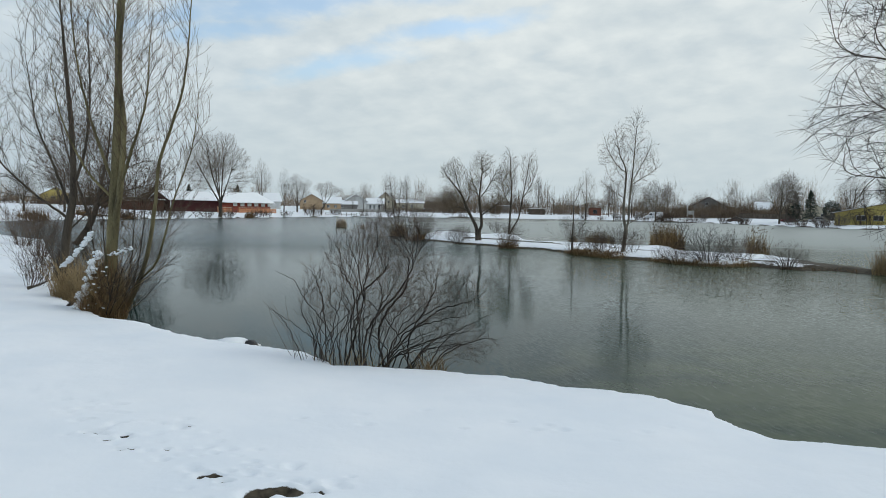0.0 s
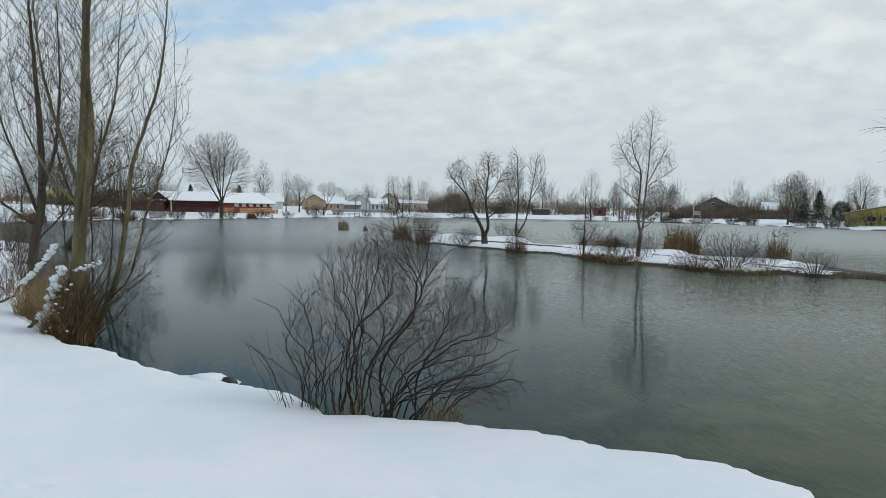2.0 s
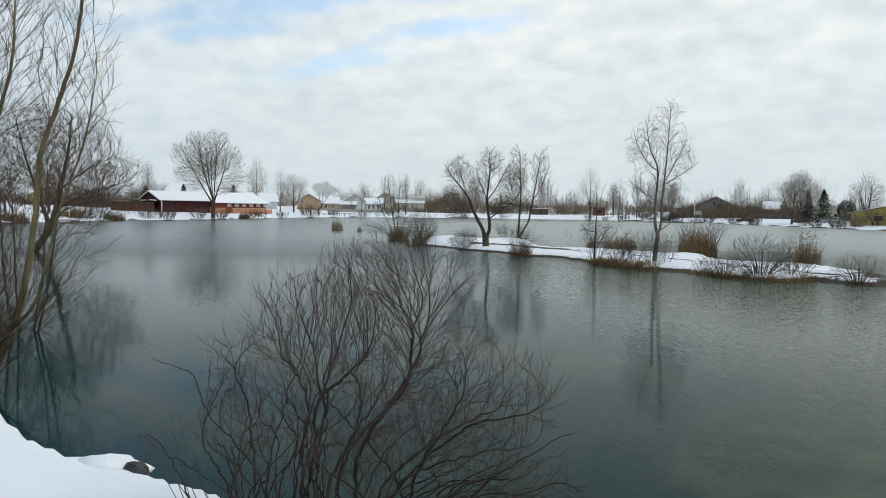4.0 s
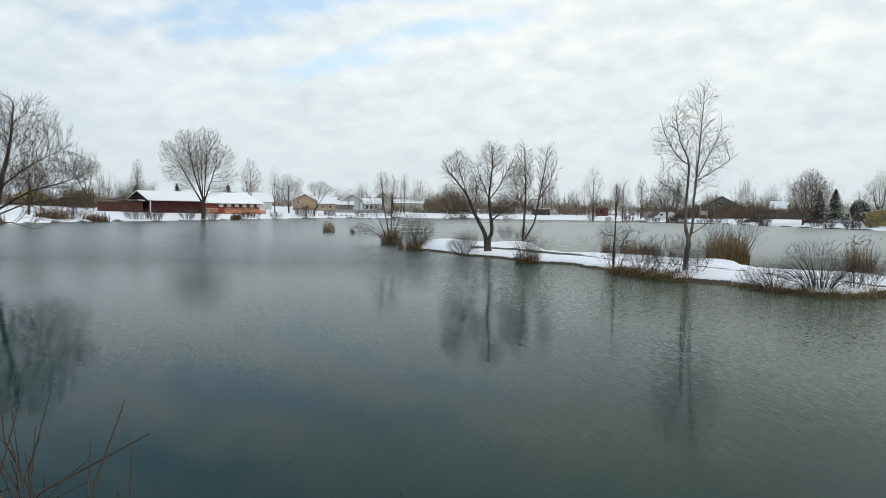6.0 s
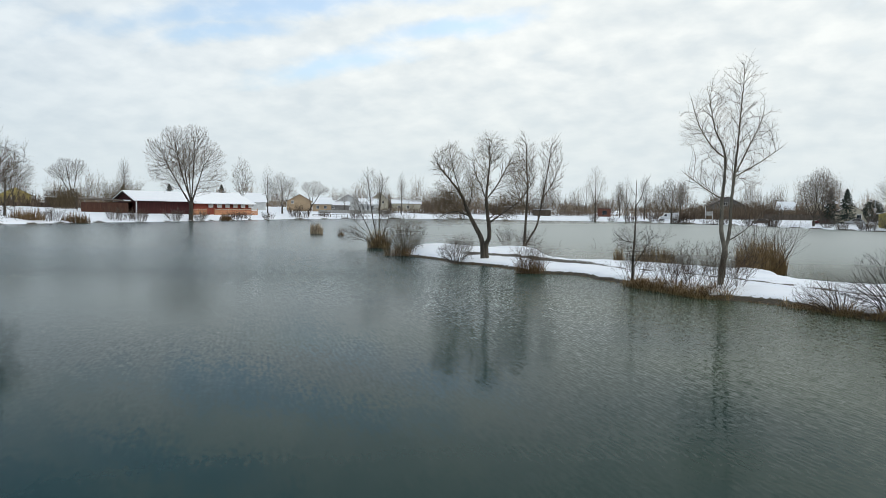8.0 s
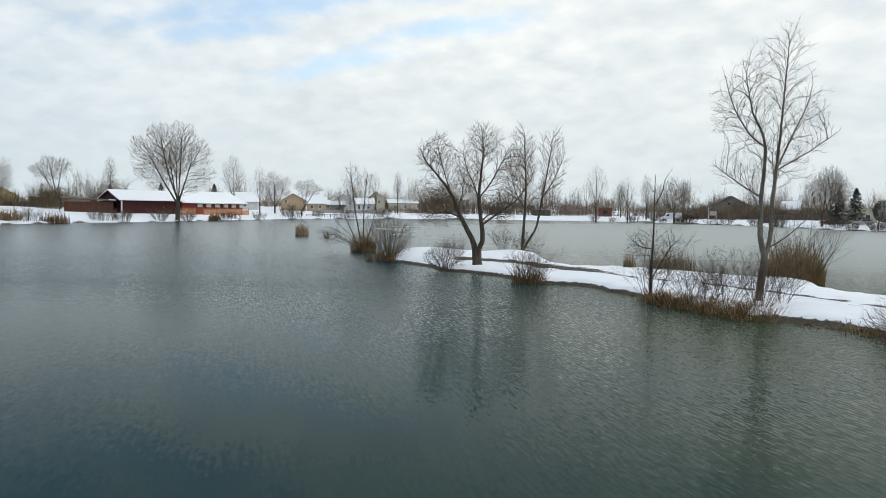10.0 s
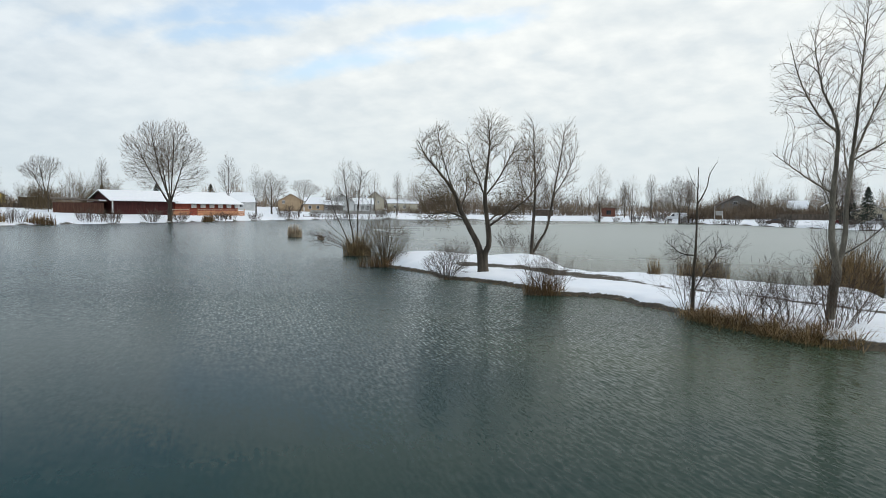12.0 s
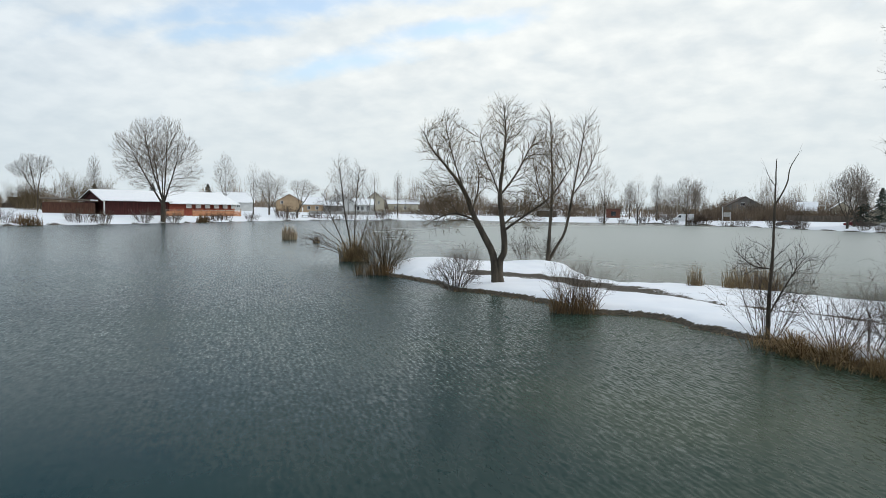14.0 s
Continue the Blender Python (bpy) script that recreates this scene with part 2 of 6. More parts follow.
    crest = n.new("ShaderNodeVectorMath")
    crest.operation = "MULTIPLY_ADD"
    crest.inputs[1].default_value, crest.inputs[2].default_value = (0.26, 0.20, 0.0), (-0.13, -0.10, 0.0)
    l.new(train.outputs["Color"], crest.inputs[0])
    both = n.new("ShaderNodeVectorMath")
    both.operation = "ADD"
    l.new(r1.outputs["Color"], both.inputs[0]), l.new(crest.outputs[0], both.inputs[1])
    l.new(both.outputs[0], tilt.inputs[0])
    size = n.new("ShaderNodeMath")
    size.operation = "MULTIPLY"
    size.inputs[1].default_value = 0.82
    l.new(mul.outputs[0], size.inputs[0])
    calm = n.new("ShaderNodeMath")
    calm.operation = "MULTIPLY"
    l.new(size.outputs[0], calm.inputs[0])
    sc = n.new("ShaderNodeVectorMath")
    sc.operation = "SCALE"
    l.new(tilt.outputs[0], sc.inputs[0]), l.new(calm.outputs[0], sc.inputs["Scale"])
    flat = n.new("ShaderNodeVectorMath")
    flat.operation = "MULTIPLY_ADD"
    flat.inputs[1].default_value, flat.inputs[2].default_value = (0.75, 1.2, 0.0), (0.0, 0.0, 1.0)
    l.new(sc.outputs[0], flat.inputs[0])
    sepa = n.new("ShaderNodeSeparateXYZ")
    l.new(geo.outputs["Position"], sepa.inputs[0])
    open_reach = n.new("ShaderNodeMapRange")
    open_reach.inputs["From Min"].default_value, open_reach.inputs["From Max"].default_value = 52.0, 100.0
    open_reach.inputs["To Min"].default_value, open_reach.inputs["To Max"].default_value = 1.0, 0.22
    l.new(sepa.outputs["Y"], open_reach.inputs["Value"])
    cat = n.new("ShaderNodeMapRange")
    cat.inputs["From Min"].default_value, cat.inputs["From Max"].default_value = 34.0, 58.0
    cat.inputs["To Min"].default_value, cat.inputs["To Max"].default_value = 0.05, 0.21
    l.new(sepa.outputs["Y"], cat.inputs["Value"])
    l.new(open_reach.outputs[0], calm.inputs[1])
    # far-water sheen set by hand: specular level climbs with y, beyond plain Fresnel
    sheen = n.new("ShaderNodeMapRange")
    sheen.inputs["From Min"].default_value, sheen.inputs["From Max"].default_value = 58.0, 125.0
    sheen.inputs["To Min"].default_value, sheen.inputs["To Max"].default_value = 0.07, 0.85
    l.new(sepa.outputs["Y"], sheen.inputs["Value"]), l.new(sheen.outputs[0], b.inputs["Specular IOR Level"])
    # pale weed on the shallow bottom off the near bank
    shoal = n.new("ShaderNodeVectorMath")
    shoal.operation = "DISTANCE"
    shoal.inputs[1].default_value = (7.5, 13.0, 0.0)
    l.new(geo.outputs["Position"], shoal.inputs[0])
    weed = n.new("ShaderNodeTexNoise")
    weed.inputs["Scale"].default_value, weed.inputs["Detail"].default_value = 0.9, 4
    l.new(geo.outputs["Position"], weed.inputs["Vector"])
    drift = n.new("ShaderNodeMath")
    drift.operation = "MULTIPLY_ADD"
    drift.inputs[1].default_value = 9.0
    l.new(weed.outputs["Fac"], drift.inputs[0]), l.new(shoal.outputs["Value"], drift.inputs[2])
    bed = n.new("ShaderNodeMapRange")
    bed.interpolation_type = "SMOOTHSTEP"
    bed.inputs["From Min"].default_value, bed.inputs["From Max"].default_value = 10.5, 5.0
    bed.inputs["To Max"].default_value = 0.8
    l.new(drift.outputs[0], bed.inputs["Value"])
    # reflection of the brighter sun-side sky, put into the base colour towards +x
    sunward = n.new("ShaderNodeMapRange")
    sunward.interpolation_type = "SMOOTHSTEP"
    sunward.inputs["From Min"].default_value, sunward.inputs["From Max"].default_value = 8.0, 22.0
    sunward.inputs["To Max"].default_value = 0.9
    sunward_edge = n.new("ShaderNodeMath")
    sunward_edge.operation = "MULTIPLY_ADD"
    sunward_edge.inputs[1].default_value = 16.0
    l.new(mur.outputs["Fac"], sunward_edge.inputs[0]), l.new(sepa.outputs["X"], sunward_edge.inputs[2])
    l.new(sunward_edge.outputs[0], sunward.inputs["Value"])
    sunward_tint = n.new("ShaderNodeMix")
    sunward_tint.data_type = "RGBA"
    sunward_tint.inputs["B"].default_value = (0.050, 0.066, 0.037, 1)
    l.new(sunward.outputs[0], sunward_tint.inputs["Factor"]), l.new(cr.outputs[0], sunward_tint.inputs["A"])
    bottom = n.new("ShaderNodeMix")
    bottom.data_type = "RGBA"
    bottom.inputs["B"].default_value = (0.085, 0.105, 0.058, 1)
    l.new(bed.outputs[0], bottom.inputs["Factor"]), l.new(sunward_tint.outputs["Result"], bottom.inputs["A"])
    # a thin grey skin of ice on the sheltered water behind the spit
    edge = n.new("ShaderNodeVectorMath")
    edge.operation = "DISTANCE"
    edge.inputs[1].default_value = (82.0, 138.0, 0.0)
    l.new(geo.outputs["Position"], edge.inputs[0])
    frayed = n.new("ShaderNodeMath")
    frayed.operation = "MULTIPLY_ADD"
    frayed.inputs[1].default_value = 26.0
    l.new(mur.outputs["Fac"], frayed.inputs[0]), l.new(edge.outputs["Value"], frayed.inputs[2])
    skin = n.new("ShaderNodeMapRange")
    skin.interpolation_type = "SMOOTHSTEP"
    skin.inputs["From Min"].default_value, skin.inputs["From Max"].default_value = 112.0, 84.0
    l.new(frayed.outputs[0], skin.inputs["Value"])
    ice = n.new("ShaderNodeMix")
    ice.data_type = "RGBA"
    ice.inputs["B"].default_value = (0.215, 0.245, 0.222, 1)
    l.new(skin.outputs[0], ice.inputs["Factor"]), l.new(bottom.outputs["Result"], ice.inputs["A"])
    l.new(ice.outputs["Result"], b.inputs["Base Color"])
    glaze = n.new("ShaderNodeMix")
    glaze.data_type = "FLOAT"
    glaze.inputs["B"].default_value = 0.34
    l.new(skin.outputs[0], glaze.inputs["Factor"]), l.new(cat.outputs[0], glaze.inputs["A"])
    l.new(glaze.outputs["Result"], b.inputs["Roughness"])
    unit = n.new("ShaderNodeVectorMath")
    unit.operation = "NORMALIZE"
    l.new(flat.outputs[0], unit.inputs[0]), l.new(unit.outputs[0], b.inputs["Normal"])
    return m


GROUND = ground_material()
WATER = water_material()
SNOW = material("snow", (0.78, 0.81, 0.84), (0.86, 0.88, 0.89), 2, 25, 0.7, 0.4, 12)
BARK_DARK = material("dark_bark", (0.036, 0.030, 0.024), (0.108, 0.089, 0.067), 4, 60, 0.9, 0.8, 45, (1, 1, 0.3))
BARK_OLIVE = material("olive_poplar_bark", (0.060, 0.051, 0.027), (0.215, 0.185, 0.098), 3, 50, 0.9, 0.8, 40, (1, 1, 0.35))
BARK_GREY = material("grey_ash_bark", (0.08, 0.071, 0.056), (0.25, 0.225, 0.18), 4, 50, 0.9, 0.7, 40, (1, 1, 0.35))
TWIG_BROWN = material("brown_twigs", (0.045, 0.031, 0.022), (0.125, 0.089, 0.064), 1.2, 12, 0.85, 0, per_object=0.25)
TWIG_GREY = material("grey_twigs", (0.060, 0.050, 0.042), (0.165, 0.14, 0.12), 1.2, 12, 0.85, 0, per_object=0.25)
# far-shore twigs: aerial haze is mixed into the base colour as a paler tone
TWIG_FAR = material("hazed_grey_brown_twigs", (0.095, 0.080, 0.068), (0.23, 0.195, 0.168), 1.2, 12, 0.85, 0, per_object=0.25)
TWIG_OLIVE = material("olive_willow_twigs", (0.055, 0.040, 0.021), (0.145, 0.108, 0.058), 1.0, 12, 0.85, 0, per_object=0.25)
TWIG_DARK = material("wet_dark_twigs", (0.018, 0.014, 0.012), (0.055, 0.044, 0.036), 2, 20, 0.8, 0)
TWIG_BUSH = material("red_brown_bush_twigs", (0.038, 0.027, 0.020), (0.110, 0.076, 0.057), 2, 20, 0.8, 0)
# brushwood and distant woods, lightened in colour for the haze in front of them
WOODS = material("bare_winter_woods", (0.10, 0.073, 0.050), (0.25, 0.186, 0.130), 0.35, 6, 0.9, 0, per_object=0.25)
STRAW = material("dry_reed_straw", (0.13, 0.085, 0.04), (0.36, 0.265, 0.14), 2.5, 14, 0.85, 0, per_object=0.2)
RUST = material("rusty_sedge", (0.095, 0.056, 0.026), (0.26, 0.165, 0.078), 2.5, 14, 0.85, 0, per_object=0.2)
TAWNY = material("tawny_dry_reeds", (0.13, 0.082, 0.038), (0.33, 0.225, 0.108), 2.5, 14, 0.85, 0, per_object=0.2)
PALE_STRAW = material("bleached_reed_straw", (0.34, 0.26, 0.175), (0.62, 0.50, 0.36), 2.5, 14, 0.85, 0, per_object=0.2)
PLUME = material("reed_plume", (0.10, 0.07, 0.045), (0.22, 0.165, 0.11), 5, 30, 0.95, 0)
STONE = material("wet_stone", (0.014, 0.014, 0.014), (0.06, 0.058, 0.054), 5, 40, 0.5, 0.6, 20)

# ---- land and water ----
NEAR_BANK = [(60, 2), (40, 12), (20, 15.5), (13, 14.6), (10.5, 12.6), (8.6, 10.2), (7.2, 9.1), (6.1, 9.0), (5.5, 9.25), (4.9, 9.35), (4.7, 9.6), (4.5, 10.7), (3.9, 11.55), (2.75, 12.0), (1.8, 12.7),
        (0.4, 13.1), (-0.5, 13.3), (-1.2, 13.35), (-1.85, 14.5), (-2.8, 15.1), (-3.6, 15.45), (-4.85, 16.3), (-6.6, 18.1), (-7.6, 18.5), (-9.6, 21.0), (-11.4, 23.6), (-15, 30.4),
        (-20, 40)]
FAR_SHORE = [(-25.6, 50), (-29.0, 56.6), (-33, 59.5), (-42, 64), (-56, 78), (-66, 102), (-68, 118), (-66, 136), (-63, 150), (-56.5, 162), (-51, 176), (-43.5, 200), (-36.5, 223), (-25, 243), (-9, 254),
        (8, 261), (30, 264), (48, 262), (68, 253), (79, 240), (84, 220), (87, 199), (89, 182), (93, 165), (104, 140), (118, 100), (110, 40), (85, 8)]
LAKE = NEAR_BANK + FAR_SHORE
SPIT_FRONT = [(-0.9, 73.4), (0.5, 71.2), (1.8, 69.2), (2.8, 65.9), (4.0, 65.2), (5.2, 63.7), (6.1, 62.2), (6.7, 59.8), (8.0, 59.2), (9.3, 58.5), (9.8, 56.4), (10.8, 54.4), (11.0, 52.4), (11.8, 50.4),
          (12.4, 48.9), (13.2, 48.3), (13.9, 47.8), (14.8, 46.8), (15.4, 44.5), (16.2, 43.0), (17.6, 42.5), (19.5, 43.2), (20.3, 41.6), (21.2, 40.7), (22.9, 41.0), (24.0, 38.4), (28.5, 32.5), (36, 26)]
SPIT_BACK = [(37, 27.5), (29.6, 34.2), (25.2, 39.6), (24.5, 43), (24.3, 45.5), (24.7, 48.0), (24.5, 51.3), (23.9, 53.6), (21.9, 53.9), (20.4, 55.2), (20.0, 57.2), (20.7, 60.4), (19.3, 61.9), (17.8, 63.6),
          (15.4, 67.2), (12.9, 68.7), (11.0, 68.7), (10.0, 71.6), (10.1, 76.5), (9.1, 79.6), (7.2, 79.3), (5.5, 77.3), (3.5, 78.3), (1.5, 78.8), (-0.4, 77.0)]
ISLAND = SPIT_FRONT + SPIT_BACK
TRACK = [(4.6, 71), (6.5, 70), (8.2, 68), (8.8, 66.2), (9.8, 64.5), (11.1, 62.2), (12.1, 59.8), (13.4, 58.2), (14.5, 57), (16, 54), (17, 51.7), (18.5, 48), (20, 45), (22.5, 42.5), (26, 38)]
# trodden holes down to the grass in the near snow: x, y, size
HOLES = [(-3.46, 8.90, 0.085), (-3.36, 8.88, 0.07), (-3.12, 8.62, 0.06), (-3.0, 8.78, 0.055), (-2.84, 8.30, 0.055), (-2.74, 8.33, 0.055), (-2.36, 9.11, 0.04), (-2.34, 8.33, 0.04), (-3.66, 9.36, 0.045), (-1.70, 7.60, 0.10), (-1.58, 7.56, 0.08), (-1.46, 7.42, 0.07),
         (-1.06, 7.10, 0.16), (-0.92, 7.20, 0.13), (-0.76, 7.16, 0.13), (-0.56, 7.18, 0.08), (-0.46, 7.14, 0.05)]


def trodden():
    """Soft dents of old footprints along two trails: x, y, size, depth."""
    rng = random.Random(31)
    out = []
    for line, n, wide in (([(-8.5, 14.2), (-5.8, 11.4), (-4.4, 10.4), (-3.3, 8.9), (-2.4, 8.2), (-1.2, 7.2), (-0.4, 6.7)], 64, 0.22), ([(-4.6, 10.6), (-3.4, 9.6), (-2.3, 9.0), (-1.4, 8.0), (-0.8, 7.6), (-0.2, 7.2)], 46, 0.13), ([(-1.2, 9.8), (0.6, 9.5), (2.2, 9.2), (3.6, 9.0)], 12, 0.2)):
        for k in range(n):
            t = (k + rng.random()) / n * (len(line) - 1)
            i = min(int(t), len(line) - 2)
            x = line[i][0] + (line[i + 1][0] - line[i][0]) * (t - i) + rng.gauss(0, wide)
            y = line[i][1] + (line[i + 1][1] - line[i][1]) * (t - i) + rng.gauss(0, wide)
            out.append((x, y, rng.uniform(0.045, 0.085), rng.uniform(0.010, 0.034)))
    return out


DENTS = trodden()


def polygon_distance(x, y, poly):
    """Distance to the outline, positive inside."""
    best = np.full(x.shape, 1e9)
    inside = np.zeros(x.shape, bool)
    for (ax, ay), (bx, by) in zip(poly, poly[1:] + poly[:1]):
        dx, dy = bx - ax, by - ay
        k = np.clip(((x - ax) * dx + (y - ay) * dy) / (dx * dx + dy * dy), 0, 1)
        best = np.minimum(best, np.hypot(x - ax - k * dx, y - ay - k * dy))
        if ay != by:
            inside ^= ((ay > y) != (by > y)) & (x < (bx - ax) * (y - ay) / (by - ay) + ax)
    return np.where(inside, best, -best)


def line_distance(x, y, line):
    best = np.full(x.shape, 1e9)
    for (ax, ay), (bx, by) in zip(line, line[1:]):
        dx, dy = bx - ax, by - ay
        k = np.clip(((x - ax) * dx + (y - ay) * dy) / (dx * dx + dy * dy), 0, 1)
        best = np.minimum(best, np.hypot(x - ax - k * dx, y - ay - k * dy))
    return best


WAVES = [(random.uniform(0, 6.28), random.uniform(0.75, 1.3), random.uniform(0, 6.28)) for _ in range(14)]


def swell(x, y, wave):
    """Smooth uneven field of about -1 to 1 with bumps some `wave` metres long."""
    s = 0
    for a, k, p in WAVES:
        q = 2 * math.pi * k / wave
        s = s + np.sin(q * (x * math.cos(a) + y * math.sin(a)) + p + 1.7 * np.sin(q * 0.37 * (y * math.cos(a) - x * math.sin(a)) + 2 * p))
    return s / 7.0


def smooth(t):
    t = np.clip(t, 0, 1)
    return t * t * (3 - 2 * t)


def land_height(x, y):
    """Height and bareness of the mainland sheet round the lake."""
    d = -polygon_distance(x, y, LAKE)
    near = 1 - smooth((y - 60) / 40)
    dn = d + 0.07 * swell(x, y, 1.3) + 0.04 * swell(x, y, 0.5)
    lip = np.where(dn > 0, 0.44 - 0.13 * np.exp(-np.maximum(dn, 0) / 0.9), 0.31 + 2.4 * dn) + 0.035 * swell(x, y, 5.0) * smooth(dn / 2) + 0.012 * swell(x, y, 1.1) * smooth(dn / 0.6)
    lip = lip + 0.5 * smooth((-x - 8) / 14) * smooth(dn / 5)
    df = d + 0.5 * swell(x, y, 9)
    shore = np.where(df > 0, 0.05 + (1.05 - 0.4 * smooth((x - 40) / 30)) * smooth(df / 8) + 0.035 * np.maximum(df - 8, 0), 0.05 + 0.6 * df)
    shore = np.minimum(shore, 3.4) + 0.08 * swell(x, y, 11) * smooth(df / 6)
    z = np.maximum(lip * near + shore * (1 - near), -1.6)
    bare = 1 - smooth((z - 0.02) / (0.10 + 0.16 * smooth((x - 40) / 30))) * 1.1
    bare = np.where(near > 0.5, 1 - smooth((z + 0.02) / 0.10) * 1.25, bare)
    for hx, hy, hs, deep in DENTS:
        q = np.hypot((x - hx) / 1.2, y - hy) / hs
        z = z - deep * np.exp(-q ** 4) + 0.25 * deep * np.exp(-((q - 1.35) / 0.35) ** 2)
    for hx, hy, hs in HOLES:
        q = np.hypot((x - hx) / 1.2, y - hy) / (hs * 0.85)
        z = z - 0.05 * np.exp(-q ** 4) + 0.012 * np.exp(-((q - 1.4) / 0.4) ** 2)
        bare = bare + 1.75 * np.exp(-1.3 * q ** 2)
    return z, bare


def island_height(x, y):
    d = polygon_distance(x, y, ISLAND) + 0.16 * swell(x, y, 2.2) + 0.10 * swell(x, y, 0.9)
    z = np.where(d > 0, 0.02 + 0.24 * smooth(d / 0.7) + 0.10 * smooth(d / 3.5), 0.02 + 0.7 * d)
    for mx, my, mr, mh in ((1.6, 74.6, 3.0, 0.55), (8.0, 76.3, 2.6, 0.35), (5.2, 75.2, 2.2, 0.2), (19.6, 60.0, 2.0, 0.12)):
        z = z + mh * np.exp(-(np.hypot(x - mx, y - my) / mr) ** 2 * 1.4) * smooth(d / 1.2)
    t = line_distance(x, y, TRACK)
    rut = np.exp(-(t / (0.32 + 0.85 * smooth((y - 61) / 4) * (0.8 + 0.35 * swell(x, y, 1.7)))) ** 2)
    z = z + 0.03 * swell(x, y, 2.0) * smooth(d) - 0.05 * rut
    bare = 0.8 - 0.9 * smooth((z - 0.03) / 0.18) + 0.30 * np.exp(-np.maximum(d, 0) / 0.55) + 0.16 * swell(x, y, 0.7) * np.exp(-np.maximum(d, 0) / 1.2) + (0.6 + 0.4 * smooth((y - 61) / 4)) * rut + 0.28 * np.exp(-((t - 1.0) / 0.5) ** 2)
    bare = bare + smooth((x - 10.5) / 3) * smooth(d / 0.4) * (0.17 + 0.17 * swell(x, y, 1.6))
    bare = bare + 0.8 * smooth((x - 21.5) / 2.5) * (y < 46)
    return np.maximum(z, -1.0), bare


def ground_at(x, y, of=land_height):
    z, _ = of(np.array([float(x)]), np.array([float(y)]))
    return float(z[0])


def sheet(name, xs, ys, zs, bare, faces, mat):
    me = bpy.data.meshes.new(name)
    me.vertices.add(len(xs))
    me.vertices.foreach_set("co", np.stack([xs, ys, zs], 1).astype(np.float32).ravel())
    me.loops.add(faces.size)
    me.loops.foreach_set("vertex_index", faces.astype(np.int32).ravel())
    me.polygons.add(len(faces))
    me.polygons.foreach_set("loop_start", (np.arange(len(faces)) * faces.shape[1]).astype(np.int32))
    me.polygons.foreach_set("use_smooth", np.ones(len(faces), bool))
    at = me.attributes.new("bare", "FLOAT", "POINT")
    at.data.foreach_set("value", bare.astype(np.float32))
    me.update(calc_edges=True)
    me.materials.append(mat)
    return new(name, me)


def grid_faces(rows, cols, wrap=False):
    r, c = np.meshgrid(np.arange(rows - 1), np.arange(cols if wrap else cols - 1), indexing="ij")
    n = (c + 1) % cols
    return np.stack([r * cols + c, r * cols + n, (r + 1) * cols + n, (r + 1) * cols + c], -1).reshape(-1, 4)[:, ::-1]


def build_ground():
    ang = np.concatenate([np.arange(-45, 45, 0.34), np.arange(50, 310, 4.0)])
    rad = [0.05, 0.6, 1.2, 1.8, 2.4]
    while rad[-1] < 4600:
        rad.append(rad[-1] * (1.0035 if 6.2 < rad[-1] < 11.5 else 1.0125 if 2.3 < rad[-1] < 130 else 1.035))
    rad = np.array(rad)
    r, a = np.meshgrid(rad, np.radians(ang), indexing="ij")
    x, y = (0.5 + r * np.sin(a)).ravel(), (r * np.cos(a)).ravel()
    z, bare = land_height(x, y)
    ob = sheet("ground", x, y, z, bare, grid_faces(len(rad), len(ang), True), GROUND)
    tagged(ob, "snow-covered flat lakeside ground with trodden holes", "ground", kind="structure")
    gx, gy = np.arange(-4, 40, 0.16), np.arange(24, 82, 0.2)
    yy, xx = np.meshgrid(gy, gx, indexing="ij")
    x, y = xx.ravel(), yy.ravel()
    z, bare = island_height(x, y)
    f = grid_faces(len(gy), len(gx))[:, ::-1]
    f = f[(z[f] > -0.6).any(1)]
    used = np.unique(f)
    back_index = np.zeros(len(x), int)
    back_index[used] = np.arange(len(used))
    ob = sheet("island", x[used], y[used], z[used], bare[used], back_index[f], GROUND)
    tagged(ob, "low narrow spit of snowy land with muddy edges and a track", "island", kind="structure")
    me = bpy.data.meshes.new("water")
    me.from_pydata([(-320, -60, 0), (420, -60, 0), (420, 420, 0), (-320, 420, 0)], [], [(0, 1, 2, 3)])
    me.materials.append(WATER)
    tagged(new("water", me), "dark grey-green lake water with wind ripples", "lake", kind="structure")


build_ground()

# ---- builders ----


